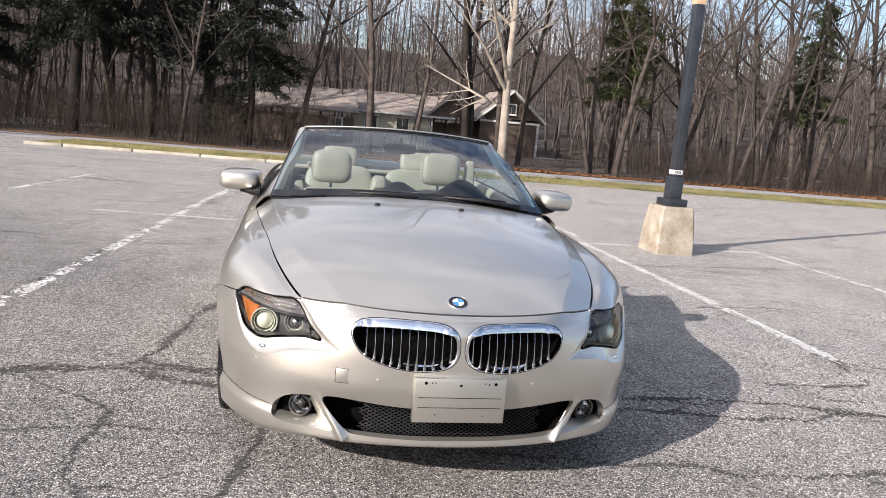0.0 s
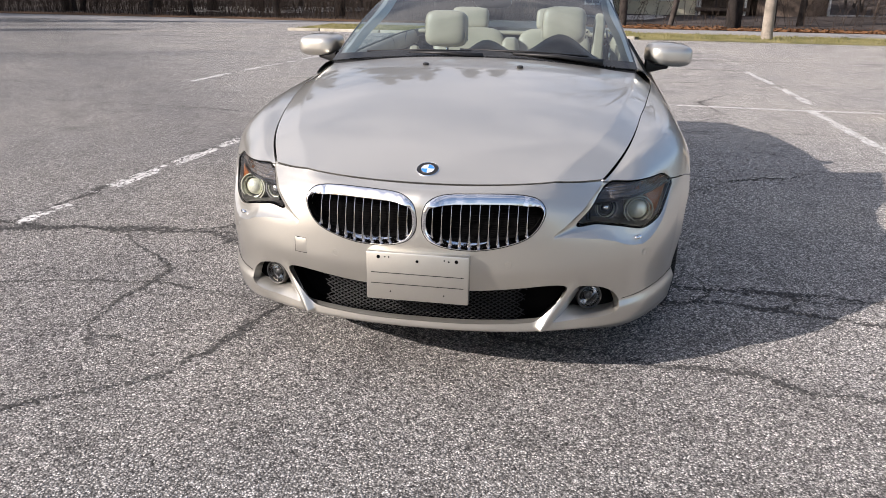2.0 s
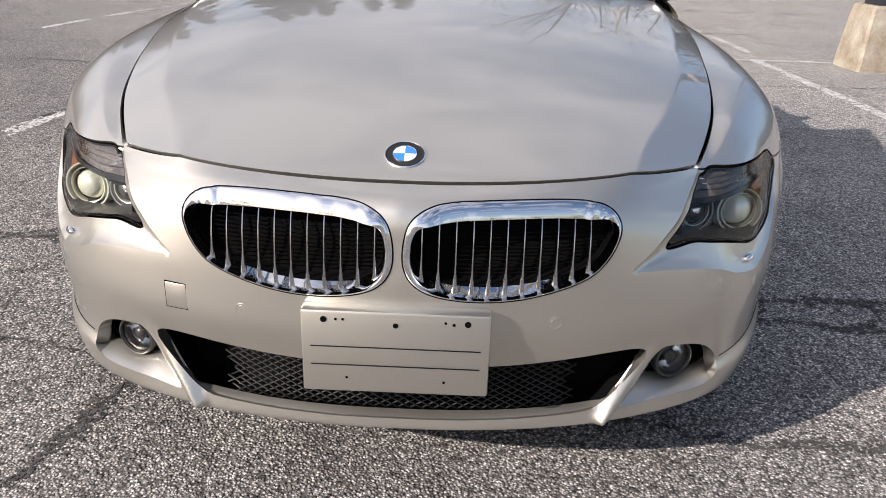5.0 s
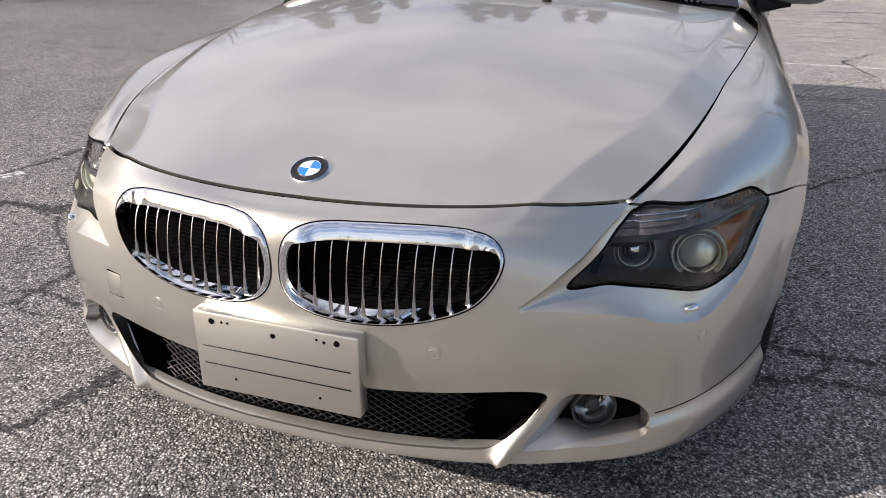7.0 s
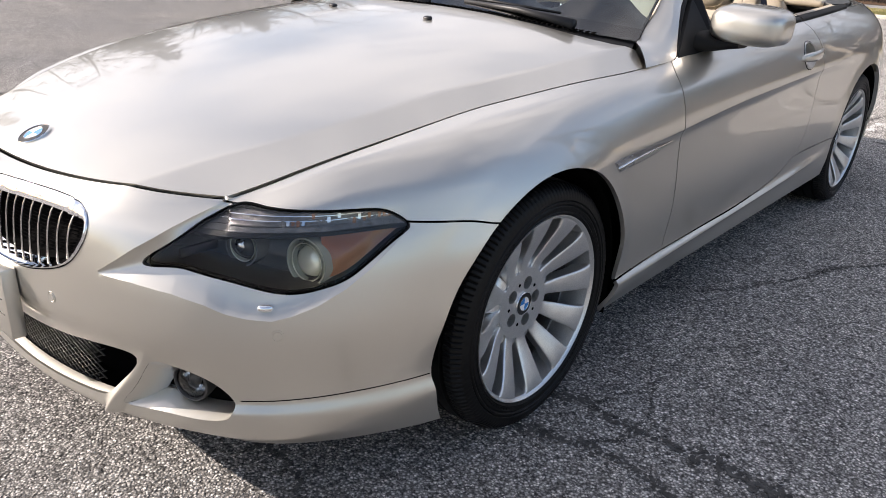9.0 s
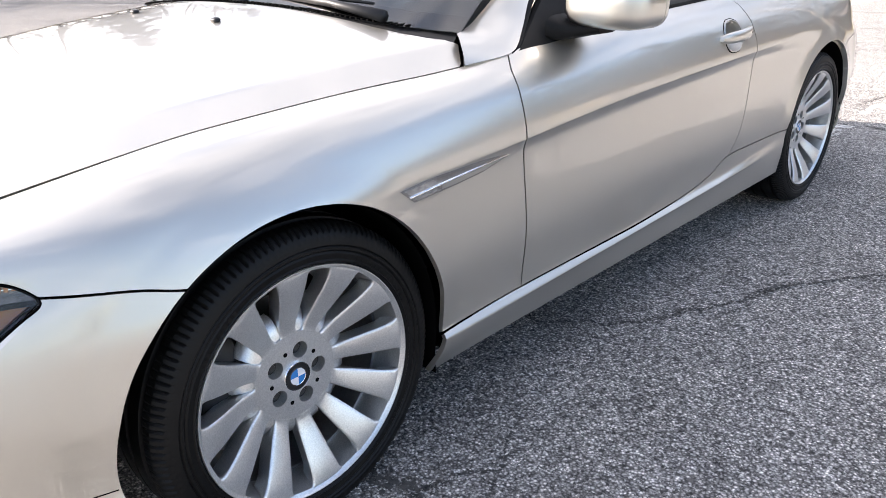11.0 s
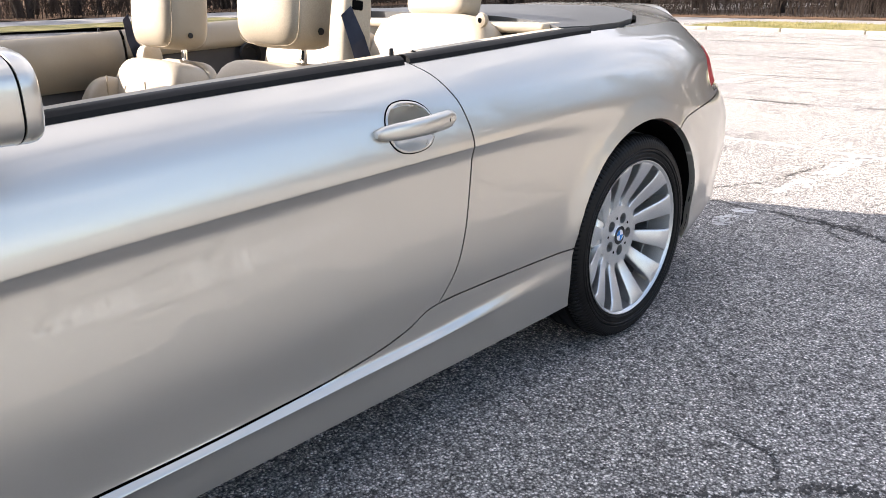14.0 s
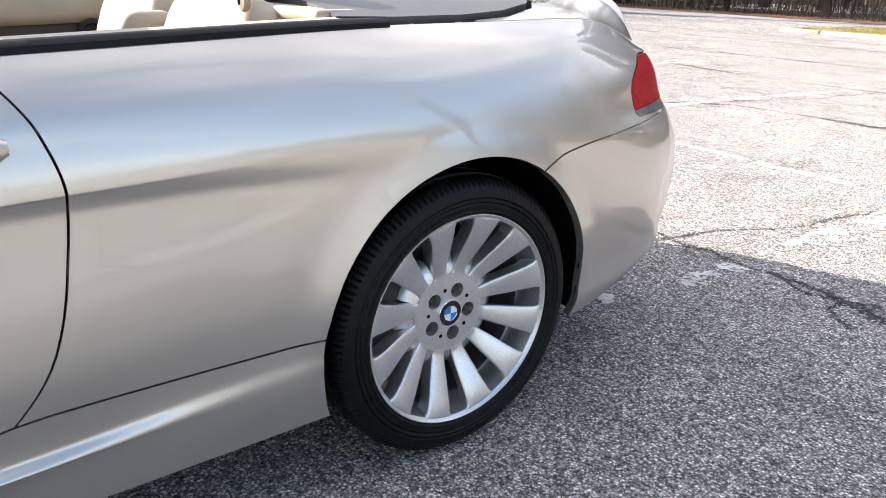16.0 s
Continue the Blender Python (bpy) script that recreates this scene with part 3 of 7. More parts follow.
for n, (pts, worn, wide) in enumerate(LINES_AT):
    # paint that survives in ragged flakes
    bm = bmesh.new()
    rng = random.Random(40 + n)
    for (x0, y0), (x1, y1) in zip(pts, pts[1:]):
        length = math.hypot(x1 - x0, y1 - y0)
        ux, uy = (x1 - x0) / length, (y1 - y0) / length
        for k in range(int(length * wide * 4200)):
            a, b = rng.uniform(0, length), rng.uniform(-0.5, 0.5)
            x, y = x0 + ux * a - uy * b * wide, y0 + uy * a + ux * b * wide
            keep = 0.5 + 0.9 * noise.noise((x * 2.1, y * 2.1, n)) + 0.5 * noise.noise((x * 11, y * 11, n + 3)) - 0.9 * max(0, abs(b) - 0.38)
            if keep < worn:
                continue
            size, turn = rng.uniform(0.006, 0.018), rng.uniform(0, 6.3)
            sides = rng.choice((4, 5, 6))
            bm.faces.new([bm.verts.new((x + size * rng.uniform(0.6, 1.1) * math.cos(turn + 6.283 * q / sides), y + size * rng.uniform(0.6, 1.1) * math.sin(turn + 6.283 * q / sides), ground_z(y) + 0.002 + 0.0008 * rng.random())) for q in range(sides)])
    setting("parking_line", bm, LINE, "worn white parking line with flaking paint", "line")

# raised grass island with its kerb, then the long grass strip
grass = bmesh.new()


def kerb_stone(x0, x1, y):
    bm = box_bm(x1 - x0 - 0.03, 0.17, 0.2, ((x0 + x1) / 2, y + 0.03 * noise.noise((x0, y, 2)), ground_z(y) - 0.01 + 0.012 * noise.noise((x1, y, 5))), 0.03, 3)
    return bm


xs = [-8.8, -7.7, -5.7, -3.7, -1.7, 0.3, 2.3]
kerb = thing("kerb", "pale worn concrete kerb stones along a grass strip", "kerb", kind="structure")
for a, b in zip(xs, xs[1:]):
    part("kerb_stone", kerb_stone(a, b, 21.1), KERB, kerb)
def grass_patch(x0, x1, y0, y1, dz, nx):
    """Uneven turf whose edge thins out raggedly."""
    bm = bmesh.new()
    ys = np.linspace(y0, y1, 9)
    rows = []
    for y in ys:
        ragged = 0.28 if y in (ys[0], ys[-1]) and dz < 0.05 else 0.0
        rows.append([bm.verts.new((x, y + ragged * noise.noise((x * 0.9, y, 1.0)), ground_z(y) + dz * (0.3 if y in (ys[0], ys[-1]) and dz < 0.05 else 1) + 0.02 * noise.noise((x * 2, y * 2, 4)))) for x in np.linspace(x0, x1, nx)])
    for a, b in zip(rows, rows[1:]):
        for k in range(nx - 1):
            bm.faces.new((a[k], a[k + 1], b[k + 1], b[k]))
    return smooth(bm)


setting("grass_island", grass_patch(-8.7, 2.4, 21.12, 25.4, 0.07, 90), GRASS, "raised strip of yellowing winter grass behind the kerb", "grass")
setting("grass_strip", grass_patch(2.4, 150, 21.0, 25.4, 0.025, 420), GRASS, "flat strip of yellowing winter grass", "grass")
setting("grass_strip", patch(-24.0, -20.6, -30, 15.5, 0.05, 14, 120, 0.12), GRASS, "strip of yellow-green winter grass between lot and road", "grass")
blades = bmesh.new()
rng = random.Random(5)
for _ in range(14000):
    x, y = rng.uniform(-8.6, 30), rng.uniform(21.2, 25.3)
    h, lean, z = rng.uniform(0.03, 0.09), rng.uniform(-0.04, 0.04), ground_z(y) + (0.065 if x < 2.4 else 0.02)
    a = blades.verts.new((x - 0.012, y, z)), blades.verts.new((x + 0.012, y, z)), blades.verts.new((x + lean, y + lean, z + h))
    blades.faces.new(a)
tagged(part("grass_blades", blades, GRASS, None), "short yellow-green grass blades", "grass", kind="stuff")

# ---- the car's skin: a loft over feature lines, from the middle of the nose round the left side to the middle of the tail ----
OUT_X = [0, 0.17, 0.34, 0.5, 0.642, 0.757, 0.843, 0.905, 0.941, 0.95, 0.946, 0.939, 0.933, 0.927, 0.926, 0.928, 0.919, 0.877, 0.79, 0.655, 0.45, 0.23, 0]
OUT_Y = [-0.955, -0.948, -0.922, -0.872, -0.795, -0.685, -0.54, -0.385, -0.22, -0.02, 0.25, 0.66, 1.2, 1.8, 2.3, 2.75, 3.08, 3.37, 3.645, 3.81, 3.9, 3.935, 3.945]
TOP_X = [0, 0.17, 0.33, 0.47, 0.591, 0.655, 0.698, 0.726, 0.748, 0.776, 0.809, 0.838, 0.834, 0.83, 0.818, 0.785, 0.742, 0.688, 0.64, 0.54, 0.36, 0.18, 0]
TOP_Y = [-0.88, -0.872, -0.84, -0.777, -0.683, -0.53, -0.37, -0.22, -0.08, 0.08, 0.32, 0.64, 1.2, 1.8, 2.3, 2.68, 3.08, 3.385, 3.585, 3.71, 3.78, 3.805, 3.81]
KNOT = list(range(23))
out_x, out_y = spline([-1] + KNOT + [23], [-OUT_X[1]] + OUT_X + [-OUT_X[-2]]), spline([-1] + KNOT + [23], [OUT_Y[1]] + OUT_Y + [OUT_Y[-2]])


def cornered(values, first):
    """A curve through the values that turns a true corner at the fifth knot, where the hood's front edge meets its side."""
    front = spline([-1, 0, 1, 2, 3, 4], [first, *values[:5]])
    side = spline(KNOT[4:] + [23], values[4:] + [values[-2] if values[-1] else -values[-2]])
    return lambda p: np.where(np.asarray(p, float) < 4, front(p), side(p))


top_x, top_y = cornered(TOP_X, -TOP_X[1]), cornered(TOP_Y, TOP_Y[1])
hood_mid = spline([-1.0, -0.88, -0.81, -0.7, -0.5, -0.2, 0.1, 0.3, 0.52], [0.62, 0.71, 0.739, 0.776, 0.831, 0.898, 0.949, 0.976, 1.0])
hood_edge_z = spline([-1.0, -0.86, -0.683, -0.53, -0.37, -0.1, 0.08, 0.32, 0.64], [0.6, 0.658, 0.706, 0.752, 0.79, 0.838, 0.857, 0.874, 0.893])
hood_edge_x = spline([-1.0, -0.86, -0.683, -0.53, -0.37, -0.22, -0.08, 0.08, 0.32, 0.64], [0.5, 0.545, 0.591, 0.655, 0.698, 0.726, 0.748, 0.776, 0.809, 0.838])
crease_at = ease([-0.8, -0.69, -0.45, -0.25, 0.1, 0.64], [0.765, 0.8, 0.855, 0.882, 0.903, 0.908])
crease_fall = ease([0.76, 0.8, 0.87, 0.91], [0.33, 0.38, 0.5, 0.6])


def hood_z(x, y):
    """The hood's height: a gentle crown that breaks at a crease and falls to its edge."""
    m, e, s, c = hood_mid(y), hood_edge_z(y), np.abs(x) / hood_edge_x(y), crease_at(y)
    k = crease_fall(c)
    fall = np.where(s < c, k * (s / c) ** 2.4, k + (1 - k) * (s - c) / (1 - c))
    return m - (m - e) * fall


belt_z = spline([11, 12, 13, 14, 15, 16, 17, 18, 19, 20, 21, 22], [0.895, 0.934, 0.955, 0.972, 0.979, 0.978, 0.965, 0.905, 0.885, 0.885, 0.887, 0.888])


def top_z(p):
    x, y = top_x(p), top_y(p)
    side = np.clip((p - 10.6) / 0.8, 0, 1)
    side = side * side * (3 - 2 * side)
    return hood_z(x, y) * (1 - side) + belt_z(np.maximum(p, 10.8)) * side


# Feature lines, bottom to top: knots along the perimeter, how far in from the widest outline, height
LINES = [
    ([0, 3, 5, 8, 10, 14, 16, 18, 22], [0.06, 0.055, 0.04, 0.016, 0.042, 0.022, 0.02, 0.05, 0.06], [0.198, 0.198, 0.177, 0.172, 0.205, 0.213, 0.24, 0.26, 0.26]),
    ([0, 3, 5, 8, 10, 14, 16, 18, 22], [0.02, 0.018, 0.016, 0.009, 0.0035, 0.003, 0.004, 0.02, 0.03], [0.222, 0.223, 0.212, 0.216, 0.276, 0.318, 0.3, 0.31, 0.31]),
    ([0, 3, 4.3, 6, 8, 9.2, 10, 13, 14, 16, 18, 22], [0.022, 0.02, 0.007, 0.005, 0.003, 0.003, 0.0, -0.001, 0.002, 0.006, 0.016, 0.02], [0.25, 0.255, 0.272, 0.262, 0.275, 0.3, 0.299, 0.317, 0.335, 0.35, 0.36, 0.36]),
    ([0, 3, 4.3, 6, 8, 9.2, 10, 13, 14, 16, 18, 22], [0.026, 0.025, 0.018, 0.015, 0.013, 0.012, 0.014, 0.014, 0.0065, 0.004, 0.006, 0.01], [0.33, 0.335, 0.3, 0.302, 0.313, 0.33, 0.32, 0.337, 0.375, 0.42, 0.43, 0.43]),
    ([0, 3, 5, 8, 10, 12, 14, 16, 18, 22], [-0.004, 0.002, 0.004, 0.004, 0.003, -0.002, 0.001, 0, -0.004, -0.004], [0.45, 0.45, 0.45, 0.47, 0.485, 0.485, 0.49, 0.5, 0.53, 0.53]),
    ([0, 2, 4, 6, 8, 10, 10.7, 12, 13.7, 14.5, 16, 18, 22], [-0.007, 0.002, 0.01, 0.014, 0.0, 0.0045, 0.008, 0.0098, 0.009, 0.0045, 0.001, 0.004, 0.004], [0.53, 0.53, 0.525, 0.54, 0.58, 0.643, 0.672, 0.71, 0.73, 0.708, 0.6, 0.62, 0.62]),
    ([0, 2, 4, 6, 8, 10, 10.7, 12, 13.7, 14.5, 16, 18, 22], [-0.002, 0.008, 0.034, 0.034, 0.008, 0.002, 0.0015, 0.0016, 0.0025, 0.0024, 0.004, 0.03, 0.04], [0.605, 0.605, 0.6, 0.618, 0.65, 0.68, 0.701, 0.737, 0.76, 0.762, 0.7, 0.695, 0.695]),
    ([0, 2, 4, 6, 8, 10, 10.7, 12, 13.7, 14.5, 16, 18, 22], [0.0, 0.015, 0.055, 0.05, 0.014, 0.0, -0.001, -0.001, 0.001, 0.003, 0.014, 0.062, 0.07], [0.645, 0.645, 0.64, 0.652, 0.685, 0.7, 0.708, 0.744, 0.767, 0.781, 0.76, 0.75, 0.75]),
    ([0, 2, 4, 6, 8, 10, 11, 12, 14, 16, 18, 22], [0.009, 0.028, 0.085, 0.08, 0.042, 0.024, 0.019, 0.019, 0.024, 0.045, 0.088, 0.1], [0.68, 0.675, 0.672, 0.718, 0.754, 0.785, 0.81, 0.835, 0.86, 0.86, 0.83, 0.82]),
    ([0, 2, 4, 6, 8, 10, 11, 12, 14, 16, 18, 22], [0.03, 0.05, 0.11, 0.135, 0.115, 0.074, 0.057, 0.053, 0.064, 0.1, 0.125, 0.13], [0.7, 0.696, 0.695, 0.764, 0.815, 0.847, 0.862, 0.895, 0.927, 0.935, 0.88, 0.86]),
]
line_at = [(ease(k, i), ease(k, z)) for k, i, z in LINES]


lamp_a = lambda v: np.stack([0.75 * v[:, 0] + 0.66 * v[:, 1], v[:, 2]], 1)
LAMP = closed_curve([(-0.166, 0.585), (-0.104, 0.584), (-0.061, 0.579), (0.0, 0.567), (0.05, 0.555), (0.1, 0.543), (0.15, 0.541), (0.2, 0.551), (0.243, 0.568), (0.302, 0.613), (0.34, 0.643), (0.356, 0.659), (0.333, 0.679), (0.302, 0.692), (0.244, 0.695), (0.131, 0.697), (0.066, 0.7), (0.02, 0.701), (-0.02, 0.684), (-0.052, 0.667), (-0.11, 0.627)], 170)
SOCKET = np.array([(-0.004, 0.712), (-0.014, 0.702), (-0.063, 0.68), (-0.11, 0.657), (-0.18, 0.617), (-0.268, 0.557), (-0.19, 0.552), (-0.1, 0.541), (-0.035, 0.525), (0.005, 0.509), (0.05, 0.499), (0.095, 0.494), (0.138, 0.503), (0.185, 0.52), (0.235, 0.547), (0.28, 0.58), (0.32, 0.617), (0.362, 0.659), (0.362, 0.712)])


def socket_edge(v):
    """Signed distance to the pressing round the headlamp; negative inside it."""
    d = np.full(len(v), 1.0)
    near = (v[:, 0] > 0.3) & (v[:, 1] < -0.3) & (v[:, 2] > 0.46)
    if near.any():
        d[near] = outline_distance(SOCKET, lamp_a(v[near]))
    return d


def body_skin(per=9):
    p = np.concatenate([np.linspace(0, 2.4, 40, endpoint=False), np.linspace(2.4, 5.6, 130, endpoint=False), np.linspace(5.6, 22, 400)])
    along = len(p)
    x, y = out_x(p), out_y(p)
    d = 1e-3
    tx, ty = out_x(p + d) - out_x(p - d), out_y(p + d) - out_y(p - d)
    n = np.hypot(tx, ty)
    nx, ny = ty / n, -tx / n
    rows = [np.stack([x - f(p) * nx, y - f(p) * ny, g(p)], 1) for f, g in line_at]
    rows.append(np.stack([top_x(p), top_y(p), top_z(p)], 1))
    key = np.stack(rows, 1)
    grid = []
    for k in range(along):
        c = key[k]
        s = np.r_[0, np.cumsum(np.linalg.norm(np.diff(c, axis=0), axis=1))]
        t = np.concatenate([np.linspace(s[i], s[i + 1], per, endpoint=False) for i in range(len(s) - 1)] + [s[-1:]])
        grid.append(np.stack([ease(s, c[:, j])(t) for j in range(3)], 1))
    grid = np.array(grid)
    # smooth the heights a little across the feature rows, keeping ends
    for _ in range(1):
        grid[:, 1:-1] = 0.25 * grid[:, :-2] + 0.5 * grid[:, 1:-1] + 0.25 * grid[:, 2:]
    grid[0, :, 0] = grid[-1, :, 0] = 0
    a, q = grid.shape[:2]
    faces = [[i * q + j, (i + 1) * q + j, (i + 1) * q + j + 1, i * q + j + 1] for i in range(a - 1) for j in range(q - 1)]
    v = grid.reshape(-1, 3)
    # a sharp-edged pressing round the headlamp: a facet below the nose's crest and a ledge under the lamp
    v, faces = joined(keep_where((v, faces), lambda q: -socket_edge(q)), keep_where((v, faces), socket_edge))
    d = np.maximum(-socket_edge(v), 0)
    near = np.where(d > 0)[0]
    a = lamp_a(v[near])
    inside = -outline_distance(LAMP, a)
    high = np.where(a[:, 0] < 0, np.clip((0.708 - a[:, 1]) / 0.02, 0, 1), np.clip((0.7 - a[:, 1]) / 0.06, 0, 1))
    depth = 0.024 * (1 - np.exp(-d[near] / 0.021)) * high * (1 - 0.7 * np.clip((inside - 0.004) / 0.035, 0, 1)) * np.clip((0.37 - a[:, 0]) / 0.1, 0, 1)
    v[near] += depth[:, None] * np.array([-0.66, 0.75, 0.0])
    # the struts between the mouth and the fog openings rise to a crest that ends in a point on the lip
    p0, way = np.array([0.508, 0.372]), np.array([0.413 - 0.508, 0.236 - 0.372])
    t = np.clip(((v[:, [0, 2]] - p0) @ way) / (way @ way), 0, 1)
    off = np.hypot(*(v[:, [0, 2]] - p0 - t[:, None] * way).T)
    crest = np.where(v[:, 1] < -0.6, np.clip(1 - off / 0.024, 0, 1), 0) * (0.25 + 0.75 * t)
    v[:, 1] -= 0.024 * crest
    v[:, 2] -= 0.01 * crest * t**6
    # rolled lips round the wheel arches
    for (cy, cz), out in ((ARCH_F, 0.010), (ARCH_R, 0.012)):
        r = np.hypot(v[:, 1] - cy, (v[:, 2] - cz) * np.where(v[:, 2] > cz, 0.985, 0.95))
        w = np.clip(1 - (r - ARCH_SIZE) / 0.065, 0, 1)
        fade = np.clip((v[:, 2] - cz + 0.02) / 0.12, 0, 1)
        v[:, 0] += np.where(v[:, 0] > 0.6, out * w**1.25 * fade, 0)
    return v, faces


# cut lines of the panels
ARCH_F, ARCH_R, ARCH_SIZE = (-0.012, 0.34), (2.79, 0.342), 0.374
GAPW = 0.0022
arch = lambda c: lambda v: np.where(v[:, 0] > 0.5, ARCH_SIZE - np.hypot(v[:, 1] - c[0], (v[:, 2] - c[1]) * np.where(v[:, 2] > c[1], 0.985, 0.95)), -1)
lamp_edge = lambda v: np.where((v[:, 0] > 0.38) & (v[:, 1] < 0), outline_distance(LAMP, lamp_a(v)), 1)
KIDNEY = closed_curve([(0.009, 0.62), (0.018, 0.657), (0.037, 0.678), (0.075, 0.692), (0.164, 0.696), (0.262, 0.696), (0.338, 0.691), (0.383, 0.677), (0.403, 0.65), (0.4, 0.618), (0.371, 0.572), (0.325, 0.544), (0.247, 0.522), (0.175, 0.514), (0.09, 0.52), (0.035, 0.541), (0.011, 0.576)], 120)
kidney_edge = lambda v: np.where(v[:, 1] < -0.5, outline_distance(KIDNEY, v[:, [0, 2]]), 1)
MOUTH = closed_curve([(0.0, 0.362), (0.2, 0.366), (0.36, 0.38), (0.468, 0.384), (0.492, 0.37), (0.45, 0.31), (0.395, 0.256), (0.36, 0.248), (0.2, 0.242), (0.0, 0.241), (-0.2, 0.242), (-0.36, 0.248), (-0.395, 0.256), (-0.45, 0.31), (-0.492, 0.37), (-0.468, 0.384), (-0.36, 0.38), (-0.2, 0.366)], 160)
mouth_edge = lambda v: np.where(v[:, 1] < -0.5, outline_distance(MOUTH, v[:, [0, 2]]), 1)
FOG = closed_curve([(0.53, 0.374), (0.56, 0.374), (0.61, 0.362), (0.655, 0.33), (0.676, 0.285), (0.665, 0.262), (0.6, 0.253), (0.5, 0.25), (0.446, 0.25), (0.47, 0.29), (0.51, 0.358)], 90)
fog_edge = lambda v: np.where(v[:, 1] < -0.5, outline_distance(FOG, v[:, [0, 2]]), 1)
nose_line = ease([-1.0, -0.67, -0.41, -0.3, -0.234, 0.2], [0.8, 0.7, 0.665, 0.655, 0.642, 0.62])
nose_cut = lambda v: np.where(v[:, 1] < 0.05, np.where(v[:, 1] < -0.69, -0.1, v[:, 2] - nose_line(v[:, 1])), 0.2)
sill_line = ease([0.3, 0.66, 1.15, 1.5, 1.7, 1.79, 1.86, 1.95, 2.45, 2.6], [0.312, 0.322, 0.322, 0.33, 0.35, 0.372, 0.403, 0.409, 0.403, 0.4])
sill_cut = lambda v: np.where((v[:, 1] > 0.15) & (v[:, 1] < 2.7), v[:, 2] - sill_line(v[:, 1]), 0.2)
door_front = ease([0.2, 0.33, 0.53, 0.71, 0.8, 0.86, 0.9, 1.0], [0.664, 0.662, 0.66, 0.653, 0.652, 0.665, 0.7, 0.75])
door_back = ease([0.2, 0.34, 0.353, 0.406, 0.515, 0.635, 0.759, 0.852, 0.9, 0.931, 0.96, 1.0], [1.68, 1.724, 1.81, 1.882, 1.957, 1.99, 2.006, 1.985, 1.958, 1.93, 1.885, 1.83])
ahead_of_door = lambda v: door_front(v[:, 2]) - v[:, 1]
behind_door = lambda v: v[:, 1] - door_back(v[:, 2])
under_door = lambda v: sill_line(v[:, 1]) - v[:, 2]
tail_line = ease([2.9, 3.0, 3.08, 3.2, 3.5, 3.62, 3.7], [0.62, 0.672, 0.696, 0.708, 0.715, 0.718, 0.72])
tail_cut = lambda v: np.where(v[:, 1] > 2.9, v[:, 2] - tail_line(v[:, 1]), 0.2)
TAIL = closed_curve([(-0.1, 0.772), (-0.095, 0.734), (-0.06, 0.729), (0.05, 0.723), (0.2, 0.722), (0.34, 0.73), (0.42, 0.77), (0.34, 0.84), (0.2, 0.87), (0.07, 0.874), (0.022, 0.86), (-0.069, 0.825), (-0.096, 0.795)], 80)
tail_a = lambda v: np.stack([(v[:, 1] - 3.5) * 0.75 + (0.76 - v[:, 0]) * 0.66, v[:, 2]], 1)
tail_edge = lambda v: np.where((v[:, 1] > 3.2), outline_distance(TAIL, tail_a(v)), 1)
less = lambda f, g=GAPW: lambda v: f(v) + g
more = lambda f, g=GAPW: lambda v: g - f(v)


def cut(skin, *levels):
    for f in levels:
        skin = keep_where(skin, f)
    return skin


SKIN = body_skin()
PANELS = cut(SKIN, arch(ARCH_F), arch(ARCH_R))
NOSE = cut(PANELS, less(nose_cut))
REST = cut(PANELS, more(nose_cut))
TAIL_END = cut(REST, less(tail_cut))
REST = cut(REST, more(tail_cut))
car = thing("convertible_car", "silver metallic two-door convertible with its roof down", "car")


def pair(name, skin, material, label="", depth=0.012):
    """The left panel and its mirror image, as two parts."""
    a = part(name, sheet_bm(skin, depth), material, car, label)
    b = part(name, sheet_bm(mirrored(skin), depth), material, car, label)
    return a, b


bumper_half = cut(NOSE, more(lamp_edge), more(kidney_edge, 0.001), more(mouth_edge, 0), more(fog_edge, 0))
front_bumper = part("front_bumper", sheet_bm(joined(bumper_half, mirrored(bumper_half)), 0.03, 0.0003, None, lambda v: socket_edge(np.abs(v) * (1, -1, 1))), PAINT, car)
fender = cut(REST, lambda v: v[:, 1] - 1.2, more(lamp_edge), more(sill_cut), more(ahead_of_door))
pair("front_fender", fender, PAINT)
GRIP = closed_curve([(1.756, 0.834), (1.763, 0.862), (1.785, 0.878), (1.82, 0.881), (1.855, 0.872), (1.876, 0.85), (1.876, 0.818), (1.86, 0.795), (1.825, 0.787), (1.785, 0.791), (1.763, 0.808)], 60)
for _ in range(5):
    GRIP = 0.25 * np.roll(GRIP, 1, 0) + 0.5 * GRIP + 0.25 * np.roll(GRIP, -1, 0)
GRIP = GRIP.mean(0) + (GRIP - GRIP.mean(0)) * 1.03
grip_edge = lambda v: np.where(v[:, 0] > 0.7, outline_distance(GRIP, v[:, 1:]), 1)
doors = pair("door", cut(REST, less(ahead_of_door), less(behind_door), less(under_door), more(grip_edge, 0), lambda v: 0.2 - v[:, 1], lambda v: v[:, 1] - 2.2), PAINT)
pair("side_skirt", cut(REST, less(sill_cut), lambda v: 0.25 - v[:, 1], lambda v: v[:, 1] - 2.6), PAINT)
quarter = cut(REST, lambda v: 1.2 - v[:, 1], more(sill_cut), more(behind_door), more(tail_edge))
pair("rear_quarter_panel", quarter, PAINT)
rear_bumper = part("rear_bumper", sheet_bm(joined(TAIL_END, mirrored(TAIL_END)), 0.02), PAINT, car)


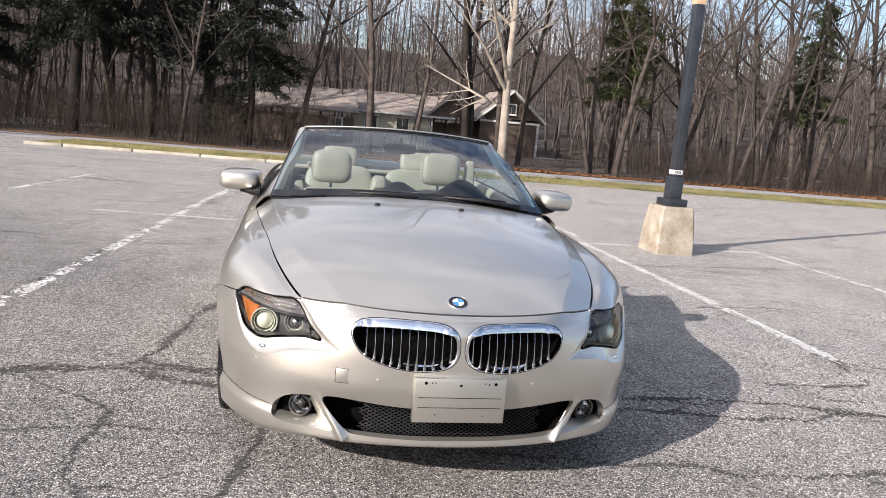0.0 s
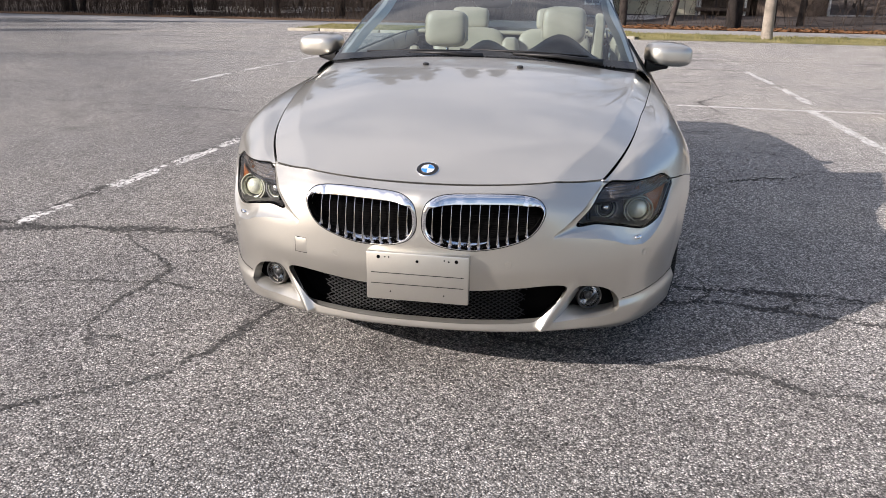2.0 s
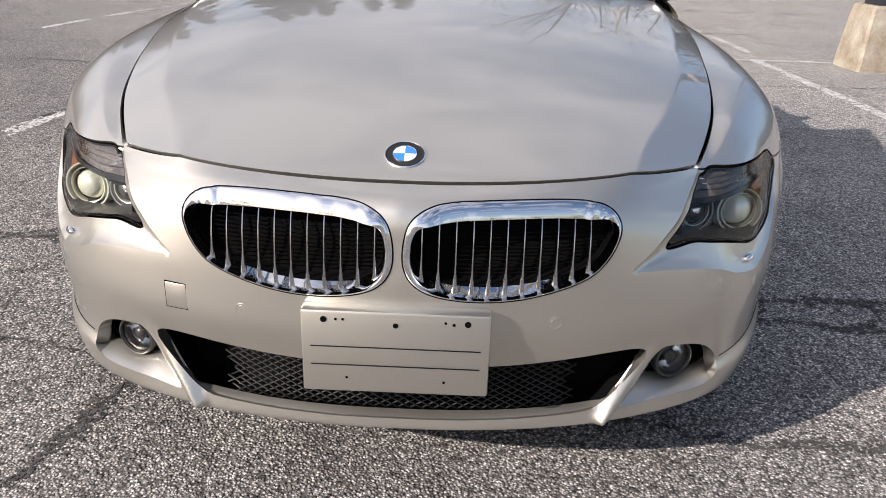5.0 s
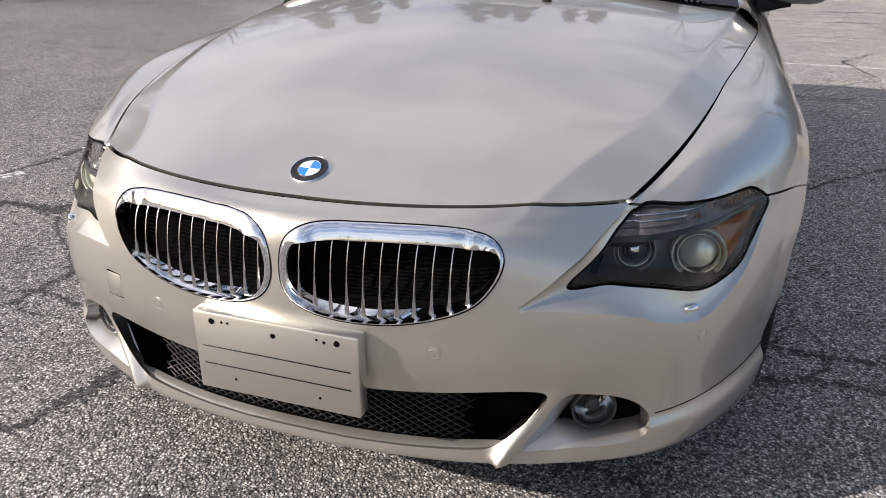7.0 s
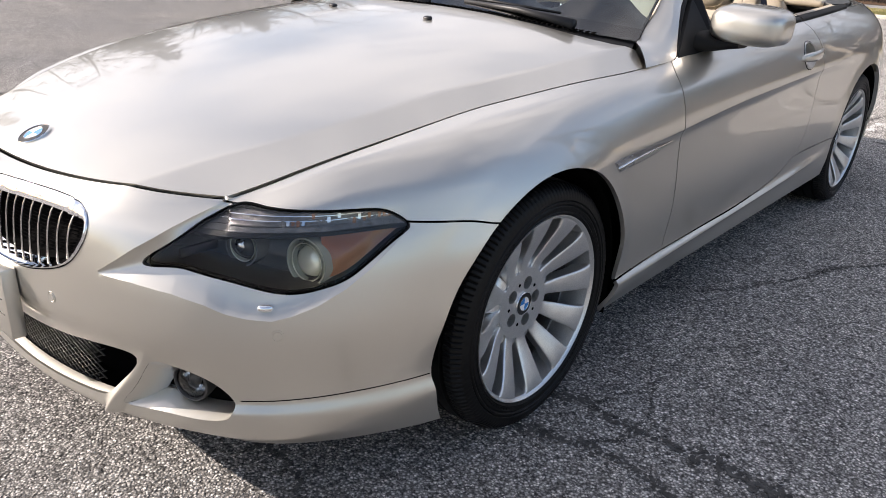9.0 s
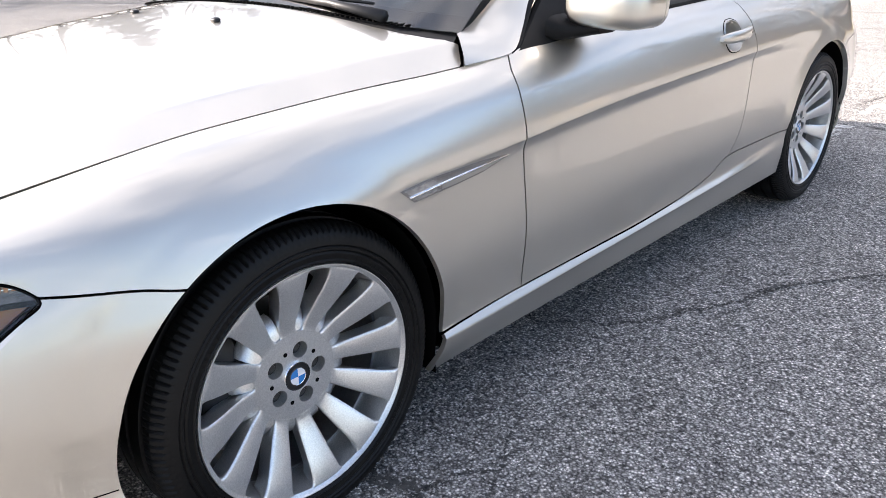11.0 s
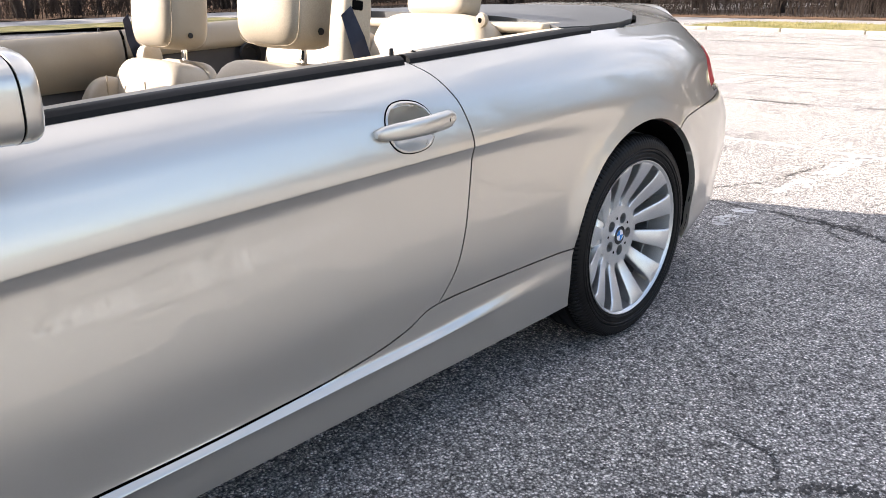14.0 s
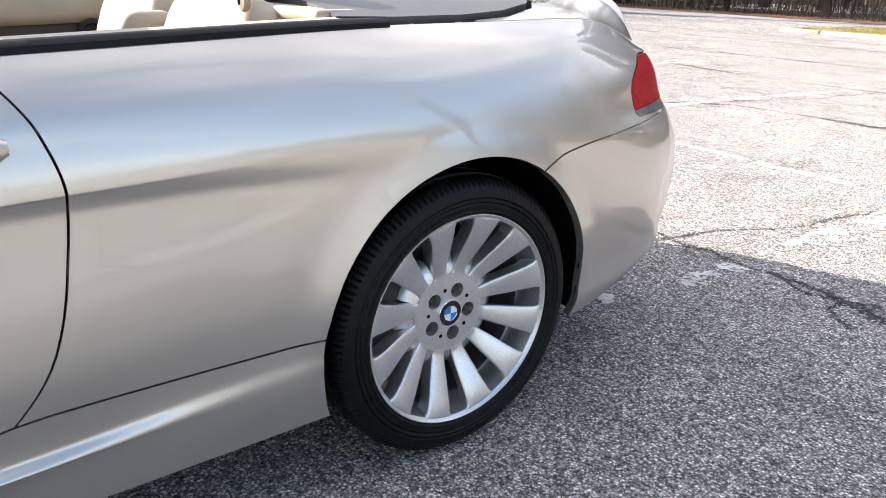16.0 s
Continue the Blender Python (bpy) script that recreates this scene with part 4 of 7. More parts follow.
def height_sheet(zfun, x0, x1, nx, y0, y1, ny):
    """A grid over the plan whose height is zfun(x, y)."""
    xs, ys = np.linspace(x0, x1, nx), np.linspace(y0, y1, ny)
    gx, gy = np.meshgrid(xs, ys, indexing="ij")
    v = np.stack([gx.ravel(), gy.ravel(), zfun(gx.ravel(), gy.ravel())], 1)
    return v, [[i * ny + j, (i + 1) * ny + j, (i + 1) * ny + j + 1, i * ny + j + 1] for i in range(nx - 1) for j in range(ny - 1)]


ring = np.linspace(0, 10.765, 260)
edge = np.stack([top_x(ring), top_y(ring)], 1)
cowl = [(0.775, 0.6), (0.758, 0.578), (0.72, 0.549), (0.66, 0.523), (0.58, 0.507), (0.4, 0.494), (0.2, 0.489), (0.0, 0.488)]
right = np.vstack([edge, cowl])
HOOD = np.vstack([right, (right * (-1, 1))[::-1]])
hood = part("hood", sheet_bm(cut(height_sheet(hood_z, -0.87, 0.87, 210, -0.9, 0.7, 150), lambda v: outline_distance(HOOD, v[:, :2]) + np.interp(v[:, 1], [-0.55, -0.2], [0.0082, 0.003])), 0.008), PAINT, car)

# dark channel under the hood's edge
rim_ring = np.linspace(0, 10.9, 200)
for side in (1, -1):
    bm = bmesh.new()
    prev = None
    for q in rim_ring:
        if 3.6 < q < 4.5:
            prev = None
            continue
        x, y, z = float(top_x(q)), float(top_y(q)), float(top_z(q))
        to = Vector((-x * 0.35, 1.2 - y, 0)).normalized() if q < 4 else Vector((-1, 0.2, 0)).normalized()
        a = Vector((x, y, z - (0.005 if q < 4 else 0.0085)))
        row = [bm.verts.new((side * p.x, p.y, p.z)) for p in (a - to * 0.002, a + to * 0.02)]
        if prev:
            bm.faces.new((prev[0], prev[1], row[1], row[0]))
        prev = row
    bmesh.ops.solidify(bm, geom=bm.faces, thickness=0.002)
    part("hood_channel", bm, GAP, car)

# rear deck: boot lid between the belt edges, and the cover of the folded roof before it
deck_ring = np.linspace(14.75, 22, 160)
deck_edge = np.stack([top_x(deck_ring), top_y(deck_ring)], 1)
deck_front = [(0.0, 3.45), (0.25, 3.43), (0.45, 3.36), (0.6, 3.22), (0.7, 3.05), (0.75, 2.88), (0.77, 2.69)]
half = np.vstack([deck_edge[:-1], [(0, 3.81)]])
BOOT = np.vstack([half, (half * (-1, 1))[::-1], [(-x, y) for x, y in reversed(deck_front)], deck_front[1:]])
deck_mid = spline([2.2, 2.6, 3.0, 3.4, 3.6, 3.72, 3.82], [1.01, 1.015, 1.015, 1.013, 1.016, 1.022, 1.024])
deck_power = ease([2.6, 3.0, 3.4, 3.7], [3.2, 3.6, 5.0, 7.5])
edge_for_y = ease(list(top_y(np.linspace(13, 19, 40))), list(top_x(np.linspace(13, 19, 40))))
edge_z_for_y = ease(list(top_y(np.linspace(13, 19, 40))), list(top_z(np.linspace(13, 19, 40))))
deck_z = lambda x, y: deck_mid(y) - (deck_mid(y) - np.minimum(edge_z_for_y(y), deck_mid(y))) * np.clip(np.abs(x) / np.maximum(edge_for_y(y), 0.3), 0, 1.15) ** deck_power(y)
boot_skin = height_sheet(deck_z, -0.8, 0.8, 120, 2.6, 3.84, 100)
lid_cut = lambda v: v[:, 1] - 3.385 + 0.05 * np.clip(1 - np.abs(v[:, 0]) / 0.69, 0, 1) ** 0.5
deck_skin = cut(boot_skin, lambda v: outline_distance(BOOT, v[:, :2]) + 0.0065)
pair("roof_lid_edge", cut(deck_skin, less(lid_cut, 0.0015), lambda v: 0.2 - v[:, 0]), PAINT, "body-coloured edge of the folded-roof lid", 0.015)
boot = part("boot_lid", sheet_bm(cut(deck_skin, more(lid_cut, 0.0015)), 0.13, 1e-5, Vector((0, 0, 1))), PAINT, car)
# dark channel along the joint of lid and wings
for side in (1, -1):
    bm = bmesh.new()
    prev = None
    for q in np.linspace(14.9, 19.4, 90):
        x, y, z = float(top_x(q)), float(top_y(q)), float(top_z(q))
        row = [bm.verts.new((side * a, b, c)) for a, b, c in ((x + 0.001, y + 0.001, z - 0.004), (x - 0.016, y - 0.008, z - 0.012))]
        if prev:
            bm.faces.new((prev[0], prev[1], row[1], row[0]))
        prev = row
    bmesh.ops.solidify(bm, geom=bm.faces, thickness=0.002)
    part("lid_channel", bm, GAP, car)
half = np.array([(0.0, 2.6), (0.5, 2.6), (0.66, 2.585), (0.755, 2.56), (0.766, 2.69), (0.745, 2.88), (0.695, 3.045), (0.596, 3.213), (0.447, 3.352), (0.25, 3.422), (0.0, 3.442)])
COVER = np.vstack([half, (half[1:-1] * (-1, 1))[::-1]])
cover = part("roof_cover", sheet_bm(cut(height_sheet(lambda x, y: deck_z(x, y) + 0.012, -0.85, 0.85, 120, 2.5, 3.5, 80), lambda v: outline_distance(COVER, v[:, :2])), 0.05), TONNEAU, car, "dark grey folded-roof cover")


def nose_y(x, z):
    """How far forward the nose skin stands at a height and side."""
    v = SKIN[0]
    near = v[(v[:, 1] < 0.0)]
    d = np.hypot(near[:, 0] - abs(x), near[:, 2] - z)
    k = np.argsort(d)[:4]
    w = 1 / (d[k] + 1e-5)
    return float((near[k, 1] * w).sum() / w.sum())


def side_x(y, z):
    """How far out the side skin stands at a station and height."""
    v = SKIN[0]
    near = v[(v[:, 0] > 0.6) & (abs(v[:, 1] - y) < 0.08)]
    d = np.hypot(near[:, 1] - y, near[:, 2] - z)
    k = np.argsort(d)[:4]
    w = 1 / (d[k] + 1e-5)
    return float((near[k, 0] * w).sum() / w.sum())


def inset(poly, dist):
    """A closed outline moved inwards by a distance for each point."""
    t = np.roll(poly, -1, 0) - np.roll(poly, 1, 0)
    n = np.stack([-t[:, 1], t[:, 0]], 1) / np.hypot(*t.T)[:, None]
    area = (poly[:, 0] * np.roll(poly[:, 1], -1) - np.roll(poly[:, 0], -1) * poly[:, 1]).sum()
    return poly + n * np.reshape(dist, (-1, 1)) * (1 if area > 0 else -1)


def rings_bm(rings, closed_ends=False, sharp=45):
    """A band lofted through closed rings of points."""
    bm = bmesh.new()
    rows = [[bm.verts.new(p) for p in r] for r in rings]
    for a, b in zip(rows, rows[1:]):
        for k in range(len(a)):
            bm.faces.new((a[k], a[(k + 1) % len(a)], b[(k + 1) % len(a)], b[k]))
    if closed_ends:
        bm.faces.new(rows[0][::-1]), bm.faces.new(rows[-1])
    bmesh.ops.recalc_face_normals(bm, faces=bm.faces)
    return smooth(bm, sharp)


# thin joint between the bumper and its lower fascia
seam_inset, seam_height = line_at[3]
for side in (1, -1):
    pts = []
    for q in np.linspace(4.42, 6.95, 50):
        x, y = float(out_x(q)), float(out_y(q))
        tx, ty = float(out_x(q + 0.001)) - x, float(out_y(q + 0.001)) - y
        k = (float(seam_inset(q)) - 0.0002) / math.hypot(tx, ty)
        pts.append((side * (x - k * ty), y + k * tx, float(seam_height(q)) + 0.003))
    part("fascia_joint", tube_bm(pts, 0.0013, 5), GAP, front_bumper)


# ---- kidney grilles ----
for side in (1, -1):
    k = KIDNEY
    up = np.clip((k[:, 1] - 0.655) / 0.03, 0, 1)
    low = np.clip((0.56 - k[:, 1]) / 0.035, 0, 1)
    near_mid = np.clip((0.05 - k[:, 0]) / 0.03, 0, 1)
    wide = 0.0062 + 0.0275 * up + 0.001 * low + 0.009 * near_mid * (1 - up)
    wide = np.mean([np.roll(wide, n) for n in range(-5, 6)], 0)
    floor = wide + 0.004 + 0.012 * np.mean([np.roll(low, n) for n in range(-7, 8)], 0)
    y0 = np.array([nose_y(x, z) for x, z in k])
    rings = ((k, 0.008), (inset(k, 0.0008), -0.001), (inset(k, 0.003), -0.004), (inset(k, 0.003 + 0.5 * (wide - 0.003)), -0.005 - 0.007 * up), (inset(k, wide - 0.002), -0.003 - 0.0115 * up), (inset(k, wide), 0.003 - 0.009 * up), (inset(k, wide + 0.85 * (floor - wide)), 0.024 + 0 * up))
    grille = part("kidney_grille", rings_bm([np.stack([side * r[:, 0], y0 + d, r[:, 1]], 1) for r, d in rings], False, 60), CHROME, car, "chrome surround of a kidney-shaped grille")
    part("edge_gap", rings_bm([np.stack([side * r[:, 0], y0 + d, r[:, 1]], 1) for r, d in ((inset(k, -0.0012), -0.0006), (inset(k, 0.0015), -0.0006), (inset(k, 0.0015), 0.02))]), GAP, grille)
    part("tunnel", rings_bm([np.stack([side * r[:, 0], y0 + d, r[:, 1]], 1) for r, d in ((inset(k, wide + 0.0005 + 0.85 * (floor - wide)), 0.023), (inset(k, floor), 0.056))]), GAP, grille)
    opening = inset(k, wide)
    deep = inset(k, floor)
    back_ring = np.stack([side * deep[:, 0], y0 + 0.055, deep[:, 1]], 1)
    c = back_ring.mean(0)
    part("grille_backing", rings_bm([back_ring, c + (back_ring - c) * 0.02 + (0, 0.01, 0)]), GAP, grille)
    spans = lambda poly, axis, v: [poly[:, 1 - axis][np.abs(poly[:, axis] - v) < 0.014]]
    ribs = bmesh.new()
    for zz in np.arange(0.55, 0.66, 0.0085):
        inside = spans(deep, 1, zz)[0]
        if len(inside) > 1:
            tube_bm([(side * x, nose_y(x, zz) + 0.051, zz) for x in np.linspace(inside.min() + 0.006, inside.max() - 0.006, 7)], 0.0011, 4, ribs)
    part("radiator_ribs", smooth(ribs), GAP, grille, "fine dark radiator ribs")
    for n in range(11):
        x = 0.042 + 0.0305 * n
        col, base = spans(opening, 0, x)[0], spans(deep, 0, x)[0]
        z1 = col.max() + 0.004
        if len(col) < 2 or z1 - col.min() < 0.03:
            continue
        bm = bmesh.new()
        prev = None
        zs = np.linspace(col.min() - 0.002, z1, 10)
        for n2, z in enumerate(zs):
            t = n2 / 9
            y = nose_y(x, z) + 0.007 + 0.012 * t**3
            flare = 0.005 * (1 - t) ** 4
            ring = [bm.verts.new((side * (x + dx), y + dy, z)) for dx, dy in ((-0.0014 - flare, 0.002), (-0.0009 - flare * 0.5, 0), (0.0009 + flare * 0.5, 0), (0.0014 + flare, 0.002), (0.0008, 0.0045), (-0.0008, 0.0045))]
            if prev:
                for q in range(6):
                    bm.faces.new((prev[q], prev[(q + 1) % 6], ring[(q + 1) % 6], ring[q]))
            prev = ring
        bmesh.ops.recalc_face_normals(bm, faces=bm.faces)
        part("slat", smooth(bm, 30), SLAT, grille)


# ---- lower intake, fog lamps ----
def backing(edge2d, depth, material, name, parent, flip=1, label=""):
    y0 = np.array([nose_y(x, z) for x, z in edge2d])
    a = np.stack([flip * edge2d[:, 0], y0 + 0.012, edge2d[:, 1]], 1)
    b = a + (0, depth, 0)
    c = b.mean(0)
    return part(name, rings_bm([a, b, c + (b - c) * 0.02]), material, parent, label)


backing(inset(MOUTH, -0.012), 0.09, GAP, "lower_intake", front_bumper, 1, "black lower air intake")
mesh_bm = bmesh.new()
for d in (1, -1):
    for k in range(-22, 23):
        prev = None
        pts = []
        for s in np.linspace(-0.075, 0.075, 9):
            x, z = k * 0.024 + d * s * 1.75, 0.303 + s
            if abs(x) < 0.36 and outline_distance(MOUTH, np.array([[x, z]]))[0] < 0.004:
                pts.append((x, nose_y(x, z) + 0.03 + 0.001 * d, z))
        if len(pts) > 1:
            tube_bm(pts, 0.0019, 4, mesh_bm)
def lip_point(x):
    """The lower edge of the mouth."""
    near = MOUTH[np.abs(MOUTH[:, 0] - x) < 0.02]
    return float(near[:, 1].min())


shelf = bmesh.new()
prev = None
for x in np.linspace(-0.44, 0.44, 61):
    z = lip_point(x)
    y = nose_y(x, z)
    row = [shelf.verts.new(q) for q in ((x, y + 0.002, z - 0.003), (x, y + 0.011, z + 0.002), (x * 0.995, y + 0.026, z + 0.006), (x * 0.99, y + 0.034, z - 0.004))]
    if prev:
        for k in range(3):
            shelf.faces.new((prev[k], prev[k + 1], row[k + 1], row[k]))
    prev = row
bmesh.ops.recalc_face_normals(shelf, faces=shelf.faces)
part("lip_shelf", smooth(shelf, 60), PAINT, front_bumper, "painted ledge of the front lip")
part("mesh_insert", smooth(mesh_bm), BLACK, front_bumper, "black diamond mesh")
for side in (1, -1):
    fog_back = backing(inset(FOG, -0.008), 0.05, GAP, "fog_lamp_recess", front_bumper, side)
    low = np.clip((0.3 - FOG[:, 1]) / 0.05, 0, 1)
    inner = np.clip((0.56 - FOG[:, 0]) / 0.05, 0, 1)
    wall = 0.003 + 0.018 * low + 0.026 * inner * (1 - 0.5 * low)
    fog_y = np.array([nose_y(x, z) for x, z in FOG])
    part("fog_surround", rings_bm([np.stack([side * r[:, 0], fog_y + d, r[:, 1]], 1) for r, d in ((FOG, 0.001), (inset(FOG, wall * 0.25), 0.012), (inset(FOG, wall * 0.8), 0.04), (inset(FOG, wall), 0.06))], False, 60), PAINT, front_bumper, "painted shelf round the fog lamp")
    fy = nose_y(0.575, 0.305)
    lamp = part("fog_lamp", lathe_bm([(0.038, 0.045), (0.041, 0.012), (0.0395, 0.003), (0.036, 0.001), (0.034, 0.006)], 32, "y"), HOUSING, front_bumper, "round fog lamp in a black recess")
    lamp.matrix_local = pose(side * 0.572, fy + 0.022, 0.318, 0, 0, side * 20) @ Matrix.Diagonal((1.1, 1, 1.1, 1))
    part("bowl", lathe_bm([(0.0, 0.04), (0.018, 0.034), (0.034, 0.006)], 32, "y"), SILVERED, lamp)
    part("bulb_shield", puff_bm(0.026, 0.02, 0.026, 2, (0, 0.02, 0)), HOUSING, lamp)
    part("lens", lathe_bm([(0.0, -0.003), (0.016, -0.001), (0.028, 0.003), (0.034, 0.006)], 32, "y"), LENS, lamp)

# ---- plate panel, sensors, washers, tow-eye cover, badges ----
panel = part("plate_panel", box_bm(0.345, 0.034, 0.17, (0, -0.968, 0.418), 0.006), PAINT, front_bumper, "bare body-coloured plate panel with screw holes")
for x, z, r in ((-0.13, 0.485, 0.006), (0.0, 0.477, 0.005), (0.13, 0.485, 0.006), (-0.108, 0.486, 0.0025), (-0.095, 0.486, 0.0025), (0.09, 0.486, 0.0025), (0.105, 0.483, 0.003), (-0.09, 0.365, 0.0025), (0.09, 0.362, 0.0025)):
    part("screw_hole", lathe_bm([(0.0, 0), (r, 0), (r, 0.004)], 14, "y"), GAP, panel).location = (x, -0.9862, z)
for z in (0.43, 0.392):
    part("groove", box_bm(0.31, 0.003, 0.0016, (0, -0.9852, z)), TRIM, panel)


def roundel(at, turn, r, parent):
    """A round badge: black ring, silver rims, blue and white quarters."""
    ring = part("badge", lathe_bm([(0.0, 0.0), (r, 0.0), (r, 0.0025), (r * 0.95, 0.0045), (r * 0.92, 0.0036), (r * 0.62, 0.0036), (r * 0.6, 0.0045), (0.0, 0.004)], 40, "z"), BLACK, parent, "round badge with blue and white quarters")
    ring.matrix_local = Matrix.Translation(at) @ turn
    part("rim", lathe_bm([(r * 1.03, -0.002), (r * 1.03, 0.003), (r * 0.995, 0.0045), (r * 0.965, 0.003)], 40, "z"), CHROME, ring)
    part("rim", lathe_bm([(r * 0.64, 0.003), (r * 0.62, 0.0056), (r * 0.58, 0.0048)], 40, "z"), CHROME, ring)
    for q in range(4):
        bm = bmesh.new()
        arc = [(0.59 * r * math.cos(a), 0.59 * r * math.sin(a), 0.005) for a in np.linspace(q * math.pi / 2, (q + 1) * math.pi / 2, 9)]
        bm.faces.new([bm.verts.new(p) for p in [(0, 0, 0.0054)] + arc])
        part("quarter", bm, WHITE if q % 2 else BLUE, ring)
    return ring


def nose_tilt(x, z):
    """Degrees by which the nose skin leans back at a place."""
    return -math.degrees(math.atan2(nose_y(x, z + 0.02) - nose_y(x, z - 0.02), 0.04))


bz = float(hood_z(0.0, -0.805))
roundel((0, -0.805, bz + 0.001), pose(0, 0, 0, 24), 0.037, hood)
for side in (1, -1):
    for x, z in ((0.293, 0.468), (0.748, 0.463)):
        sensor = part("parking_sensor", lathe_bm([(0.0, -0.0015), (0.0085, -0.0015), (0.0092, 0.0005), (0.0105, 0.0006), (0.0112, -0.001), (0.013, -0.001), (0.0136, 0.004)], 28, "y"), PAINT, front_bumper)
        sensor.matrix_local = pose(side * x, nose_y(x, z), z, nose_tilt(x, z), 0, side * (9 if x < 0.5 else 52))
    washer = part("lamp_washer", puff_bm(0.034, 0.026, 0.017, 2.6), CHROME, front_bumper, "chrome headlamp washer cap")
    washer.matrix_local = pose(side * 0.719, nose_y(0.719, 0.515) + 0.001, 0.516, -20, 0, side * 45)
tow = part("tow_eye_cover", box_bm(0.046, 0.004, 0.052, (0, 0, 0), 0.0015), PAINT, front_bumper)
tow.matrix_local = pose(-0.428, nose_y(0.428, 0.475) + 0.0007, 0.475, nose_tilt(0.428, 0.475), 0, -16)
part("gap", box_bm(0.0495, 0.003, 0.0555, (0, 0.0004, 0), 0.001), GAP, tow)

# ---- headlamps ----
IN = Vector((-0.66, 0.75, 0.0))
whole_lamp = cut(PANELS, less(lamp_edge, 0.0025))
lamp_rim = cut(PANELS, less(lamp_edge, 0.0005), more(lamp_edge, -0.002))
moved = lambda skin, d: (skin[0] + d * np.array(IN), skin[1])
strip_low = lambda v: 0.653 + 0.05 * np.maximum(lamp_a(v)[:, 0] - 0.2, 0) - v[:, 2]
marker_low = lambda v: v[:, 2] - 0.648 - 0.05 * np.maximum(lamp_a(v)[:, 0] - 0.2, 0)
marker_in = lambda v: 0.192 - 0.25 * (v[:, 2] - 0.6) - lamp_a(v)[:, 0]
for side in (1, -1):
    turn_over = (lambda s: s) if side == 1 else mirrored
    out_way = Vector((side * 0.66, -0.75, 0))
    shell = turn_over(moved(cut(PANELS, less(lamp_edge, 0.006)), 0.095))
    lamp = part("headlamp", sheet_bm(shell, -0.09, 1e-5, out_way), HOUSING, car, "dark headlamp with clear cover and twin round lights")
    lamp_glass = part("lamp_cover", sheet_bm(turn_over(whole_lamp), 0), LENS, lamp)
    lamp_glass.visible_shadow = False
    part("seal", sheet_bm(turn_over(moved(lamp_rim, 0.003)), 0.004), GAP, lamp)
    strip = part("turn_signal", sheet_bm(turn_over(moved(cut(PANELS, less(lamp_edge, 0.007), strip_low), 0.014)), 0.02), SIGNAL, lamp, "grey ribbed turn-signal strip")
    band = cut(PANELS, less(lamp_edge, 0.004), lambda v: strip_low(v) - 0.007, lambda v: -0.001 - strip_low(v))
    part("divider", sheet_bm(turn_over(moved(band, 0.008)), 0.02), BLACK, lamp, "black bar under the turn signal")
    for zz in (0.664, 0.673, 0.682):
        low = cut(PANELS, less(lamp_edge, 0.009), lambda v: zz + 0.05 * np.maximum(lamp_a(v)[:, 0] - 0.2, 0) - v[:, 2], lambda v: v[:, 2] - zz - 0.0016 - 0.05 * np.maximum(lamp_a(v)[:, 0] - 0.2, 0))
        if len(low[1]) > 10:
            part("rib", sheet_bm(turn_over(moved(low, 0.0115)), 0.003), HOUSING if zz < 0.67 else SILVERED, strip)
    rng = random.Random(31)
    for k in range(22):
        # small moulded facets behind the clear strip
        a0 = 0.105 + 0.0098 * k
        z0 = rng.choice((0.664, 0.67, 0.677)) + 0.05 * max(a0 - 0.2, 0)
        face = cut(PANELS, less(lamp_edge, 0.008), lambda v: a0 - lamp_a(v)[:, 0], lambda v: lamp_a(v)[:, 0] - a0 - 0.0062, lambda v: z0 - v[:, 2], lambda v: v[:, 2] - z0 - 0.011)
        if len(face[1]) > 2:
            part("facet", sheet_bm(turn_over(moved(face, 0.0105 + 0.002 * rng.random())), 0.004), rng.choice((SILVERED, SIGNAL, AMBER_CLEAR)), strip)
    part("amber_marker", sheet_bm(turn_over(moved(cut(PANELS, less(lamp_edge, 0.011), marker_low, marker_in), 0.016)), 0.012), AMBER, lamp, "amber side marker")
    for x, y, z, r, lit in ((0.722, -0.58, 0.585, 0.054, 1), (0.602, -0.651, 0.603, 0.042, 0)):
        at = pose(side * x, y, z, -4, 0, side * (8 if lit else 16))
        bezel = part("bezel", lathe_bm([(r * 0.84, 0.03), (r * 0.84, -0.004), (r * 0.9, -0.016), (r * 0.97, -0.016), (r, -0.006), (r, 0.04)], 40, "y"), LIGHT_RING if lit else RING_GREY, lamp)
        bezel.matrix_local = at
        part("ring", lathe_bm([(r * 0.7, 0.0), (r * 0.715, -0.012), (r * 0.76, -0.013), (r * 0.78, -0.002)], 40, "y"), LIGHT_RING, bezel)
        part("bowl", lathe_bm([(0.0, 0.04), (r * 0.5, 0.03), (r * 0.85, 0.008)], 30, "y"), SILVERED if lit else HOUSING, bezel)
        part("projector", lathe_bm([(0.0, -0.02), (r * 0.3, -0.0175), (r * 0.5, -0.011), (r * 0.62, -0.001), (r * 0.66, 0.02)], 36, "y"), PROJECTOR if lit else HOUSING, bezel, "round projector lens")
    part("eye_facet", lathe_bm([(0.0, -0.02), (0.012, -0.016), (0.02, -0.006), (0.026, 0.01)], 7, "y"), SILVERED, lamp).matrix_local = pose(side * 0.6, -0.655, 0.606, 0, 0, side * 16)
    # painted flank that folds from the bumper up to the hood's corner
    part("inner_fairing", box_bm(0.012, 0.1, 0.02, (side * 0.545, -0.72, 0.6), 0.004), GAP, lamp)

